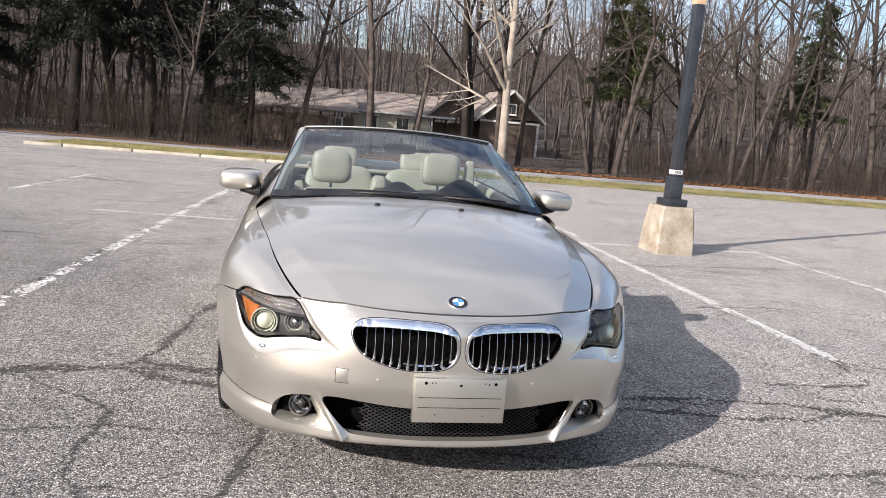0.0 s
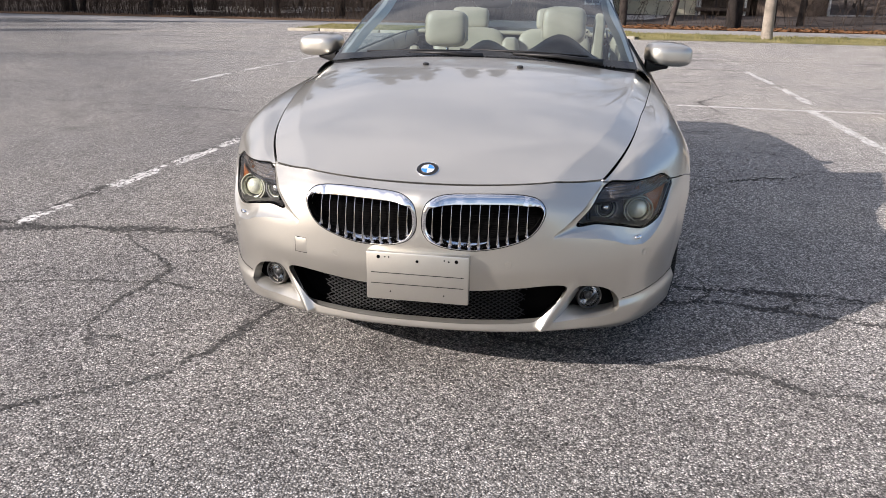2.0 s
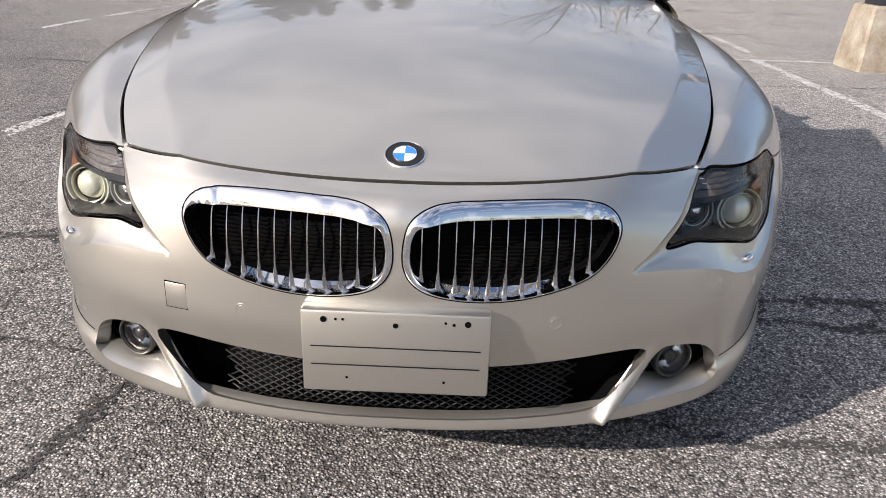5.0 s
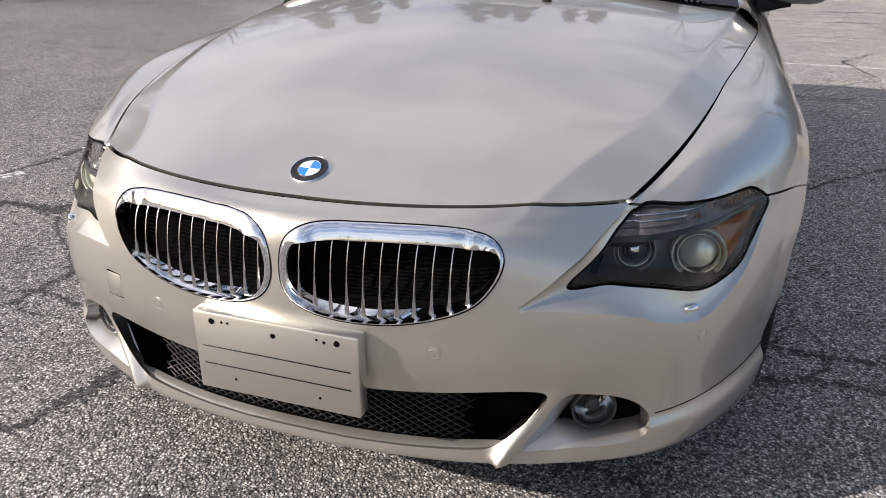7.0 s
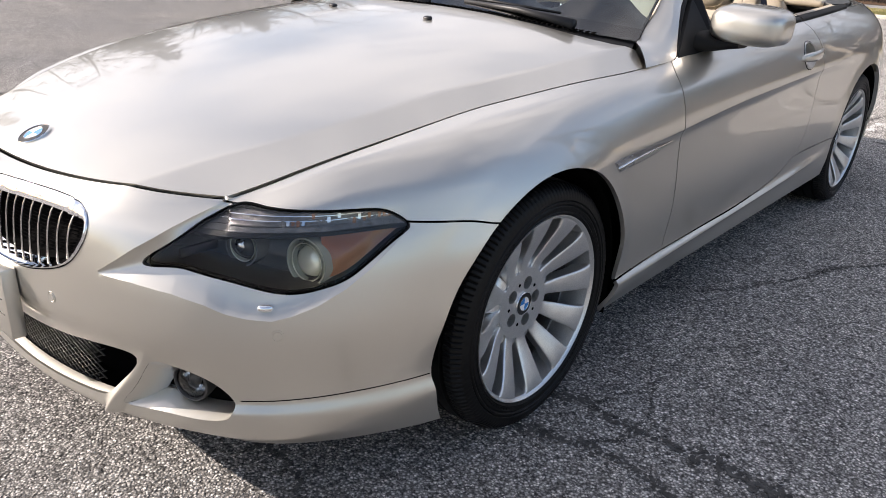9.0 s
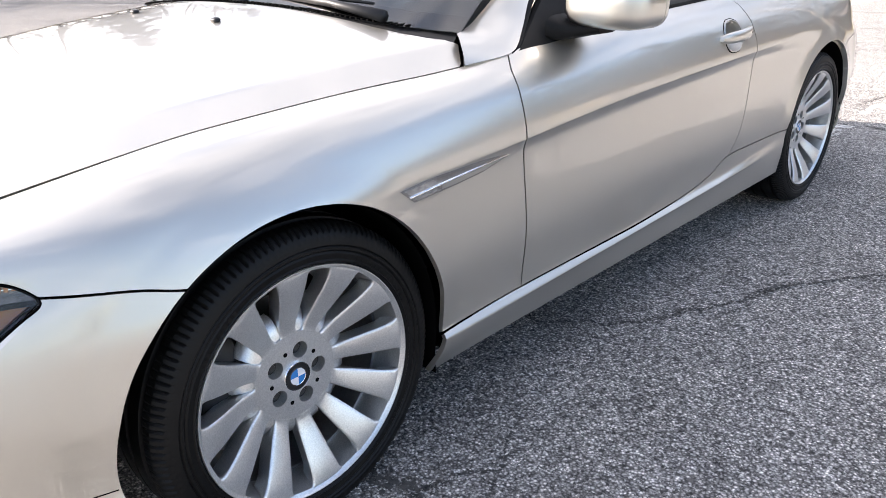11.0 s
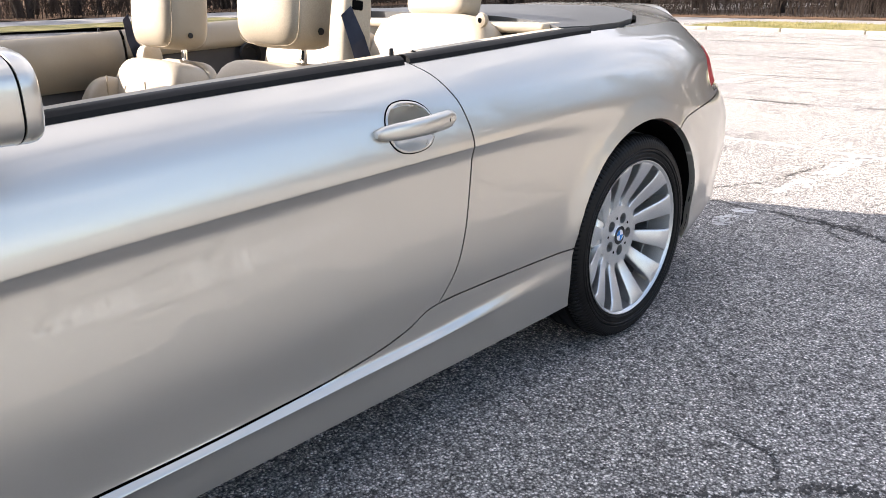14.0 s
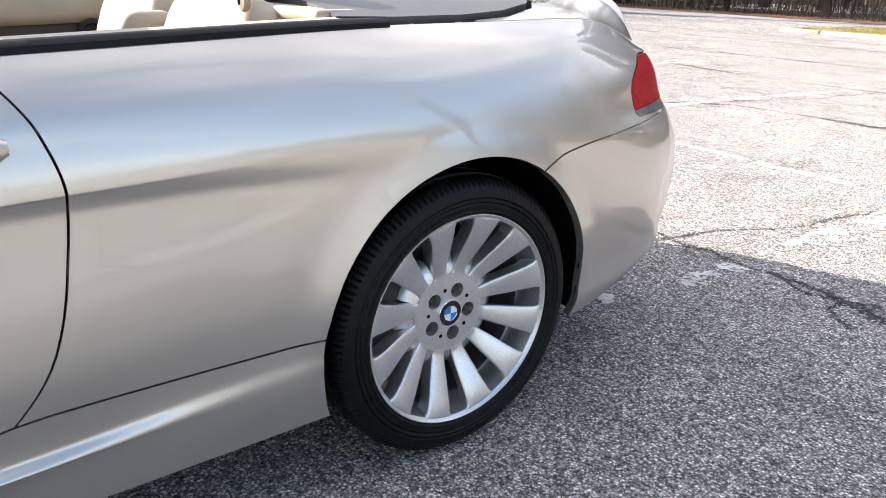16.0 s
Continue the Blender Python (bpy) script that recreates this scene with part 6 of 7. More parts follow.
def belt_bm(side, p0, p1, n=60):
    """The dark moulding along the top of door and quarter."""
    bm = bmesh.new()
    prev = None
    for p in np.linspace(p0, p1, n):
        x, y, z = float(top_x(p)), float(top_y(p)), float(top_z(p))
        ring = [bm.verts.new((side * (x + dx), y, z + dz)) for dx, dz in ((0.006, -0.004), (0.004, 0.006), (-0.006, 0.013), (-0.03, 0.014), (-0.04, 0.006), (-0.04, -0.02))]
        if prev:
            for j in range(6):
                bm.faces.new((prev[j], prev[(j + 1) % 6], ring[(j + 1) % 6], ring[j]))
        else:
            bm.faces.new(ring[::-1])
        prev = ring
    bm.faces.new(prev)
    bmesh.ops.recalc_face_normals(bm, faces=bm.faces)
    return smooth(bm, 40)


for side in (1, -1):
    door = doors[0] if side == 1 else doors[1]
    handle(side)
    part("belt_moulding", belt_bm(side, 11.75, 13.14), TRIM, door, "dark belt moulding")
    part("belt_moulding", belt_bm(side, 13.17, 14.95), TRIM, car, "dark belt moulding")
    # side repeater: a slim wedge with a bright rib
    def on_side(y, z, d):
        return (side * (side_x(y, z) + d), y, z)
    def wedge(points, d0, d1):
        bm = bmesh.new()
        a = [bm.verts.new(on_side(y, z, d1)) for y, z in points]
        b = [bm.verts.new(on_side(y, z, d0)) for y, z in points]
        bm.faces.new(a)
        for k in range(len(a)):
            bm.faces.new((a[k], a[(k + 1) % len(a)], b[(k + 1) % len(a)], b[k]))
        bmesh.ops.recalc_face_normals(bm, faces=bm.faces)
        return bm
    rep = part("side_repeater", wedge([(0.231, 0.69), (0.275, 0.656), (0.333, 0.658), (0.405, 0.661), (0.5, 0.668), (0.588, 0.686), (0.585, 0.6925), (0.478, 0.698), (0.393, 0.698), (0.314, 0.697)], -0.006, 0.001), REPEATER, car, "slim grey side repeater with a bright rib")
    part("lens", wedge([(0.241, 0.688), (0.26, 0.6735), (0.35, 0.68), (0.33, 0.694)], 0.0, 0.0028), REPEATER_LENS, rep)
    part("lens", wedge([(0.268, 0.668), (0.278, 0.659), (0.352, 0.663), (0.352, 0.6745)], 0.0, 0.0028), REPEATER_LENS, rep)
    part("rib", tube_bm([on_side(y, z, 0.0025) for y, z in ((0.258, 0.6705), (0.36, 0.6775), (0.47, 0.6835), (0.586, 0.6895))], [0.0038, 0.0038, 0.0035, 0.0022], 6), CHROME, rep)
    part("blade", wedge([(0.345, 0.6935), (0.365, 0.683), (0.47, 0.6885), (0.565, 0.6925), (0.47, 0.6955)], 0.0, 0.0022), REPEATER, rep)
    part("blade", wedge([(0.36, 0.6635), (0.405, 0.6645), (0.5, 0.6715), (0.57, 0.6855), (0.45, 0.6795), (0.36, 0.674)], 0.0, 0.0022), PAINT, rep)

# ---- cabin ----
part("cabin_floor", box_bm(1.5, 1.9, 0.04, (0, 1.55, 0.3), 0.01), DARK_TRIM, car)
part("bulkhead", box_bm(1.5, 0.06, 0.6, (0, 0.72, 0.58), 0.01), DARK_TRIM, car)
part("rear_bulkhead", box_bm(1.45, 0.05, 0.6, (0, 2.6, 0.62), 0.01), DARK_TRIM, car)


def door_card_bm(side, y0, y1, upper):
    """The door lining: a padded cream roll above, a dark panel below it."""
    bm = bmesh.new()
    prev = None
    for y in np.linspace(y0, y1, 24):
        p = np.interp(y, [0.64, 1.2, 1.8, 2.3, 2.7], [11, 12, 13, 14, 15.05])
        x, z = float(top_x(p)) - 0.04, float(top_z(p)) + 0.012
        low = 0.1 if y0 > 1.5 else 0.19
        if upper:
            row = ((x + 0.005, z), (x - 0.012, z + 0.004), (x - 0.03, z - 0.02), (x - 0.038, z - 0.07), (x - 0.034, z - low + 0.002), (x - 0.015, z - low))
        else:
            row = ((x - 0.02, z - low + 0.005), (x - 0.022, z - low - 0.06), (x - 0.06, z - 0.26), (x - 0.05, z - 0.33), (x - 0.025, 0.35))
        ring = [bm.verts.new((side * a, y, b)) for a, b in row]
        if prev:
            for q in range(len(row) - 1):
                bm.faces.new((prev[q], prev[q + 1], ring[q + 1], ring[q]))
        prev = ring
    return smooth(bm, 50)


for side in (1, -1):
    for y0, y1 in ((0.8, 1.945), (1.955, 2.62)):
        card = part("door_card" if y0 < 1 else "rear_side_trim", door_card_bm(side, y0, y1, True), LEATHER, car, "cream leather upper lining")
        part("lower_panel", door_card_bm(side, y0, y1, False), DARK_TRIM, card, "dark lower lining")
    part("armrest", box_bm(0.09, 0.75, 0.05, (side * 0.715, 1.3, 0.68), 0.02, 3), DARK_TRIM, car)


def dash_bm():
    bm = bmesh.new()
    rows = []
    for u in np.linspace(-1, 1, 50):
        x = 0.72 * u
        hump = 0.165 * math.exp(-(((x - 0.38) / 0.18) ** 2)) + 0.125 * math.exp(-(((x + 0.02) / 0.14) ** 2))
        k = 1 - u * u
        rows.append([bm.verts.new((x, 0.66 - 0.13 * (1 - abs(u) ** 5), 0.935 + 0.03 * k)), bm.verts.new((x, 0.9, 0.93)), bm.verts.new((x, 0.98, 0.915 + hump * 0.75)), bm.verts.new((x, 1.06, 0.915 + hump)), bm.verts.new((x, 1.13, 0.87 + hump * 0.8)), bm.verts.new((x, 1.1, 0.78)), bm.verts.new((x, 1.0, 0.5))])
    for a, b in zip(rows, rows[1:]):
        for j in range(6):
            bm.faces.new((a[j], a[j + 1], b[j + 1], b[j]))
    return smooth(bm, 70)


part("dashboard", dash_bm(), DARK_TRIM, car, "dark dashboard with two low cowls")
bm = bmesh.new()
wheel_pts = [(0.37 + 0.185 * math.cos(a), 1.25 - 0.07 * math.sin(a), 0.82 + 0.17 * math.sin(a)) for a in np.linspace(0, 2 * math.pi, 49)]
steering = part("steering_wheel", tube_bm(wheel_pts, 0.015, 10, bm), DARK_TRIM, car)
part("boss", puff_bm(0.17, 0.05, 0.12, 3, (0.37, 1.24, 0.81)), DARK_TRIM, steering)
for a in (0, math.pi, -math.pi / 2):
    part("spoke", tube_bm([(0.37, 1.245, 0.81), (0.37 + 0.18 * math.cos(a), 1.25 - 0.07 * math.sin(a), 0.82 + 0.165 * math.sin(a))], 0.014, 6), DARK_TRIM, steering)
part("column", tube_bm([(0.37, 1.0, 0.72), (0.37, 1.24, 0.81)], 0.04, 10), DARK_TRIM, steering)
inner = part("rear_view_mirror", puff_bm(0.21, 0.04, 0.065, 3, (-0.01, 1.2, 1.235)), GREY_PLASTIC, car, "black interior rear-view mirror")
part("stem", tube_bm([(-0.01, 1.19, 1.245), (-0.01, 1.17, 1.3)], 0.012, 8), BLACK, inner)
part("glass", puff_bm(0.21, 0.01, 0.055, 3, (-0.01, 1.219, 1.235)), MIRROR, inner)
part("console", box_bm(0.2, 1.3, 0.24, (0, 1.5, 0.45), 0.04, 3), DARK_TRIM, car)


def front_seat(x, y, top, tall):
    lean = pose(0, 0, 0, -14)
    out = 1 if x > 0 else -1
    seat = part("front_seat", puff_bm(0.5, 0.54, 0.2, 4, (0, -0.28, 0.46)), LEATHER, car, "cream leather front seat with a headrest")
    seat.location = (x, y, 0)
    part("backrest", puff_bm(0.48, 0.18, 0.63, 5, seg=40), LEATHER, seat).matrix_local = Matrix.Translation((0, -0.02, top - 0.3)) @ lean
    part("centre_panel", puff_bm(0.27, 0.06, 0.5, 4.5), LEATHER, seat).matrix_local = Matrix.Translation((0, -0.085, top - 0.31)) @ lean
    for s in (1, -1):
        part("bolster", puff_bm(0.13, 0.26, 0.52, 3.4), LEATHER, seat).matrix_local = Matrix.Translation((s * 0.195, -0.08, top - 0.31)) @ lean
        part("thigh_bolster", puff_bm(0.1, 0.5, 0.17, 3, (s * 0.22, -0.28, 0.51)), LEATHER, seat)
        edge = [(s * 0.14 + s * 0.004 * math.sin(t * 9), -0.112 + 0.022 * t, top - 0.5 + 0.46 * t) for t in np.linspace(0, 1, 10)]
        part("seam", tube_bm(edge, 0.003, 5), SEAM, seat)
    part("backrest_shell", puff_bm(0.46, 0.05, 0.6, 5), LEATHER, seat).matrix_local = Matrix.Translation((0, 0.055, top - 0.29)) @ lean
    rest = part("headrest", puff_bm(0.285, 0.17, 0.235, 4.2, seg=40, rings=24), LEATHER, seat)
    rest.matrix_local = Matrix.Translation((0, 0.09, top + 0.158)) @ pose(0, 0, 0, -6)
    part("post", box_bm(0.022, 0.014, 0.16, (0, 0.05, -0.14), 0.005), CHROME, rest)
    part("seam", tube_bm([(0.137 * math.copysign(abs(math.cos(a)) ** 0.4, math.cos(a)), -0.06, 0.11 * math.copysign(abs(math.sin(a)) ** 0.4, math.sin(a))) for a in np.linspace(0, 6.283, 49)], 0.0012, 4), SEAM, rest)
    part("pivot", lathe_bm([(0.0, 0.004), (0.008, 0.003), (0.009, 0.0)], 14, "x"), BLACK, rest).location = (0.142, 0.0, -0.07)
    # belt tower at the outer shoulder, with its slot, guide and belt
    tower = part("belt_tower", puff_bm(0.075, 0.085, 0.52 * tall, 4.5, seg=36), LEATHER, seat, "cream belt tower beside the headrest")
    tower.matrix_local = Matrix.Translation((out * 0.225, 0.09, top - 0.02 - 0.26 * (1 - tall))) @ pose(0, 0, 0, -8)
    part("slot", box_bm(0.012, 0.03, 0.022, (out * 0.034, -0.01, 0.17 * tall), 0.003), GAP, tower)
    bm = bmesh.new()
    prev = None
    for px, py, pz, w in ((0.268, 0.06, top + 0.14, 0.012), (0.283, 0.078, top + 0.07, 0.018), (0.288, 0.1, top - 0.01, 0.02), (0.295, 0.108, top - 0.1, 0.017)):
        row = [bm.verts.new((out * px, py - w, pz - 0.01)), bm.verts.new((out * (px + 0.008), py + w, pz + 0.01))]
        if prev:
            bm.faces.new((prev[0], prev[1], row[1], row[0]))
        prev = row
    bmesh.ops.solidify(bm, geom=bm.faces, thickness=0.003)
    part("seat_belt", bm, NAVY, seat, "dark blue seat belt")
    bm = bmesh.new()
    prev = None
    for px, py, pz, w in ((0.298, 0.1, top - 0.03, 0.012), (0.302, 0.09, top - 0.09, 0.024), (0.306, 0.07, top - 0.2, 0.03), (0.306, 0.05, top - 0.4, 0.028)):
        row = [bm.verts.new((out * px, py - w, pz)), bm.verts.new((out * (px + 0.012), py + w, pz))]
        if prev:
            bm.faces.new((prev[0], prev[1], row[1], row[0]))
        prev = row
    bmesh.ops.solidify(bm, geom=bm.faces, thickness=0.003)
    part("belt_strap", bm, WEBBING, seat, "pale belt strap")
    part("buckle", box_bm(0.012, 0.045, 0.03, (out * 0.302, 0.105, top - 0.02), 0.004), GREY_PLASTIC, seat)
    return seat


front_seat(0.385, 1.805, 0.925, 1.0)
front_seat(-0.395, 1.87, 0.885, 0.62)


def rear_seat(x):
    lean = pose(0, 0, 0, -17)
    seat = part("rear_seat", puff_bm(0.5, 0.45, 0.2, 3.6, (0, -0.22, 0.48)), LEATHER, car, "cream leather rear seat with a headrest")
    seat.location = (x, 2.42, 0)
    part("backrest", puff_bm(0.54, 0.14, 0.6, 5), LEATHER, seat).matrix_local = Matrix.Translation((0, 0.02, 0.735)) @ lean
    for k in (-1, 0, 1):
        part("centre_panel", puff_bm(0.12, 0.06, 0.5, 4.5), LEATHER, seat).matrix_local = Matrix.Translation((0.122 * k, -0.024, 0.72)) @ lean
    rest = part("headrest", puff_bm(0.27, 0.1, 0.155, 5), LEATHER, seat)
    rest.matrix_local = Matrix.Translation((0, 0.125, 1.09)) @ pose(0, 0, 0, -10)
    guide = part("belt_guide", lathe_bm([(0.008, 0.0), (0.019, 0.003), (0.022, 0.01), (0.019, 0.018), (0.008, 0.02)], 24, "y"), LEATHER, seat)
    guide.location = (0.235 if x > 0 else -0.235, 0.03, 1.015)
    part("eye", lathe_bm([(0.0, 0.001), (0.008, 0.001), (0.008, 0.004)], 16, "y"), GAP, guide)


rear_seat(0.31)
rear_seat(-0.31)
part("rear_console", puff_bm(0.14, 0.2, 0.58, 4, (0, 2.42, 0.68)), LEATHER, car)
part("rear_shelf", box_bm(1.42, 0.1, 0.03, (0, 2.59, 0.99), 0.012, 3), LEATHER, car)
for side in (1, -1):
    ring = part("speaker", lathe_bm([(0.0, 0.004), (0.03, 0.004), (0.034, 0.012), (0.046, 0.012), (0.05, 0.0)], 30, "x"), BLACK, car, "round black speaker")
    ring.matrix_local = pose(side * 0.722, 2.45, 0.855, 0, 0, 180 if side == 1 else 0)
    pin = part("lock_pin", lathe_bm([(0.0, 0.032), (0.005, 0.03), (0.006, 0.0)], 12, "z"), BLACK, car)
    pin.location = (side * 0.79, 1.88, 0.955)

# ---- light pole on its concrete foot ----
pole = thing("light_pole", "dark steel light pole on a weathered concrete foot", "light pole")
pole.location = (4.27, 5.72, 0)
foot = bmesh.new()
rings = []
for s, z in ((0.275, -0.02), (0.272, 0.1), (0.245, 0.4), (0.222, 0.6), (0.208, 0.622)):
    rings.append([(s * x + 0.006 * noise.noise((x, y, z * 5)), s * y, z) for x, y in ((-1, -0.9), (-0.9, -1), (0, -1.01), (0.9, -1), (1, -0.9), (1.01, 0), (1, 0.9), (0.9, 1), (0, 1), (-0.9, 1), (-1, 0.9), (-1, 0))])
part("concrete_foot", rings_bm(rings, True, 25), CONCRETE, pole, "weathered concrete foot")
part("base_cover", box_bm(0.3, 0.3, 0.1, (0, 0, 0.67), 0.01), POLE, pole)
part("base_sleeve", box_bm(0.175, 0.175, 0.3, (0, 0, 0.86), 0.008), POLE, pole)
part("shaft", box_bm(0.128, 0.128, 2.25, (0, 0, 2.1), 0.012), POLE, pole)
part("pale_collar", box_bm(0.138, 0.138, 0.14, (0, 0, 3.28), 0.012), BARE_WOOD, pole, "pale bare collar")
part("upper_shaft", box_bm(0.12, 0.12, 2.6, (0, 0, 4.6), 0.012), POLE, pole)
band = part("label_band", box_bm(0.134, 0.134, 0.06, (0, 0, 1.07), 0.008), WHITE_TRIM, pole, "worn pale label band")
for k in range(4):
    part("mark", box_bm(0.012, 0.004, 0.03, (-0.034 + 0.022 * k, -0.068, 1.072)), POLE, band)


# ---- trees ----
class Net:
    """Gathers tubes into one mesh."""

    def __init__(self):
        self.v, self.f = [], []

    def tube(self, pts, radii, sides):
        base = len(self.v)
        for k, p in enumerate(pts):
            way = (pts[min(k + 1, len(pts) - 1)] - pts[max(k - 1, 0)]).normalized()
            a = way.orthogonal().normalized()
            b = way.cross(a)
            for j in range(sides):
                t = 2 * math.pi * j / sides
                self.v.append(p + radii[k] * (math.cos(t) * a + math.sin(t) * b))
        for k in range(len(pts) - 1):
            for j in range(sides):
                self.f.append((base + k * sides + j, base + k * sides + (j + 1) % sides, base + (k + 1) * sides + (j + 1) % sides, base + (k + 1) * sides + j))

    def blade(self, p, d, w):
        base = len(self.v)
        s = d.cross(Vector((0.3, 0.5, 0.8))).normalized() * w
        self.v += [p - s, p + s, p + d]
        self.f.append((base, base + 1, base + 2))

    def ob(self, name, material, parent=None, label=""):
        me = bpy.data.meshes.new(name)
        me.from_pydata([tuple(p) for p in self.v], [], self.f)
        me.shade_smooth()
        me.materials.append(material)
        o = new(name, me)
        o.parent = parent
        if label:
            o["label"] = label
        return o


def way_off(rng, way, angle):
    a = way.orthogonal().normalized()
    a.rotate(Matrix.Rotation(rng.uniform(0, 6.283), 3, way))
    return (way * math.cos(angle) + a * math.sin(angle)).normalized()


def grow(rng, net, p, way, length, r, level, twigs):
    """A limb with side limbs; the finest go to the twig net."""
    n = 6 if level == 0 else 4
    pts, radii = [p.copy()], [r]
    for k in range(n):
        way = (way + Vector((rng.gauss(0, 0.08), rng.gauss(0, 0.08), rng.gauss(0.03, 0.05))) * (0.6 if level == 0 else 1.4)).normalized()
        p = p + way * length / n
        pts.append(p.copy())
        radii.append(max(r * (1 - 0.8 * (k + 1) / n), 0.006))
    (net if level < 2 else twigs).tube(pts, radii, 8 if level == 0 else 5 if level == 1 else 3)
    if level < 3:
        count = (11, 6, 5)[level]
        for k in range(count):
            t = rng.uniform(0.22 if level == 0 else 0.2, 1.0)
            i = min(int(t * n), n - 1)
            q = pts[i].lerp(pts[i + 1], t * n - i)
            grow(rng, net, q, way_off(rng, (pts[i + 1] - pts[i]).normalized(), rng.uniform(0.5, 1.15)), length * rng.uniform(0.28, 0.5) * (1.15 - 0.5 * t), max(radii[i] * rng.uniform(0.4, 0.6), 0.006), level + 1, twigs)


def bare_tree(seed, height, r, bark, twig, label, lean=0.05, trunks=1):
    rng = random.Random(seed)
    tree = thing("bare_tree", label, "tree", "trees along the wood's edge")
    trunk, twigs = Net(), Net()
    for k in range(trunks):
        way = Vector((rng.gauss(0, lean) + (k - (trunks - 1) / 2) * 0.12, rng.gauss(0, lean), 1)).normalized()
        grow(rng, trunk, Vector(((k - (trunks - 1) / 2) * 0.4, rng.uniform(-0.2, 0.2), -0.1)), way, height * rng.uniform(0.85, 1.05), r * rng.uniform(0.8, 1.1), 0, twigs)
    trunk.ob("trunk", bark, tree)
    twigs.ob("crown", twig, tree, "bare twigs")
    return tree


def conifer(seed, height, r, needles, bare, label, spread=2.6):
    """A conifer: straight trunk, drooping boughs hung with many short needle sprays."""
    rng = random.Random(seed)
    tree = thing("conifer_tree", label, "tree", "conifers along the wood's edge")
    trunk, green = Net(), Net()
    trunk.tube([Vector((rng.gauss(0, 0.05), rng.gauss(0, 0.05), height * k / 8)) for k in range(9)], [r * (1 - 0.11 * k) for k in range(9)], 10)
    z = bare
    while z < height - 0.3:
        k = (z - bare) / (height - bare)
        reach = spread * (1 - k) ** 0.8 * rng.uniform(0.6, 1.1) + 0.2
        a = rng.uniform(0, 6.283)
        d = Vector((math.cos(a), math.sin(a), rng.uniform(-0.25, 0.2)))
        pts = [Vector((0, 0, z)) + d * reach * t + Vector((0, 0, -0.25 * reach * t * t)) for t in (0, 0.35, 0.7, 1)]
        trunk.tube(pts, [0.05, 0.035, 0.02, 0.008], 4)
        for _ in range(int(105 * reach)):
            t = rng.uniform(0.2, 1.0)
            i = min(int(t * 3), 2)
            q = pts[i].lerp(pts[i + 1], t * 3 - i) + Vector((rng.gauss(0, 0.14), rng.gauss(0, 0.14), rng.gauss(-0.05, 0.1)))
            e = Vector((rng.gauss(0, 1) + d.x * 0.7, rng.gauss(0, 1) + d.y * 0.7, rng.gauss(-0.3, 0.6))).normalized()
            green.blade(q, e * rng.uniform(0.16, 0.4), rng.uniform(0.025, 0.06))
        z += rng.uniform(0.06, 0.16)
    trunk.ob("trunk", DARK_BARK, tree)
    green.ob("crown", needles, tree, "dark green needle boughs")
    return tree


WOOD_Z = ground_z(33)
kinds = [
    bare_tree(1, 17, 0.2, BARK, TWIG, "tall bare grey-barked tree at the wood's edge"),
    bare_tree(2, 15, 0.16, BARK, TWIG, "slim bare grey-barked tree at the wood's edge"),
    bare_tree(3, 18, 0.2, DARK_BARK, TWIG, "dark bare tree with several stems", 0.06, 3),
    bare_tree(4, 16, 0.19, BARK, TWIG, "leaning bare tree at the wood's edge", 0.28, 2),
    bare_tree(5, 13, 0.12, BARK, TWIG, "thin young bare tree in the wood", 0.1),
]
pale = bare_tree(7, 13, 0.19, PALE_BARK, PALE_BARK, "pale-barked bare tree standing on the grass strip", 0.02)
pale.matrix_basis = pose(6.5, 22.8, ground_z(22.8) + 0.05)
spruces = [conifer(11, 17, 0.2, NEEDLES, 2.0, "tall dark spruce at the wood's edge", 2.9), conifer(12, 18, 0.3, NEEDLES, 4.5, "dark pine with a bare lower trunk", 3.2)]
pine = conifer(13, 14, 0.16, PINE, 4.2, "pine with thin green boughs", 1.9)
for k, t in enumerate(kinds):
    t.matrix_basis = pose((2.6, -22.0, 7.3, 24.6, 4.8)[k], (33.5, 35.5, 33.0, 34.5, 34.0)[k], WOOD_Z, 0, 0, 40 * k)
spruces[0].matrix_basis = pose(-3.2, 35.5, WOOD_Z)
spruces[1].matrix_basis = pose(-11.4, 35.5, WOOD_Z, 0, 2, 0)
copy_thing(spruces[1], pose(-8.0, 35.8, WOOD_Z, 0, 0, 140))
copy_thing(spruces[0], pose(-17.5, 40, WOOD_Z, 0, 0, 80))
for x, y, k, s, turn in ((-20.5, 40.0, 1, 1.1, 75), (-25.0, 41.5, 0, 1.2, 200), (-6.5, 47.0, 1, 1.25, 310), (-13.0, 49.0, 1, 1.3, 120)):
    copy_thing(spruces[k], pose(x, y, WOOD_Z, 0, 0, turn) @ Matrix.Scale(s, 4))
pine.matrix_basis = pose(15.8, 35, WOOD_Z, 0, 3, 0)
copy_thing(pine, pose(29.5, 38, WOOD_Z, 0, 0, 90))
spots = [(14.0, 33.4, 3, 0.8), (15.2, 33.0, 0, 0.9), (19.5, 34.5, 3, 1.0), (22.4, 33.5, 3, 0.9), (26.3, 34, 0, 1.0), (28.4, 35.5, 3, 1.1), (9.6, 35.0, 1, 1.0), (10.9, 36.0, 0, 0.9), (-14.5, 34.5, 1, 1.0), (-6.1, 33.8, 4, 0.9), (-0.8, 38, 1, 1.0), (17.4, 36.5, 1, 1.0), (-19.0, 34.2, 0, 0.9), (-26, 35, 2, 0.9), (-31, 34.5, 1, 1.1), (33, 36, 0, 1.1), (38, 35, 1, 1.0)]
rng = random.Random(21)
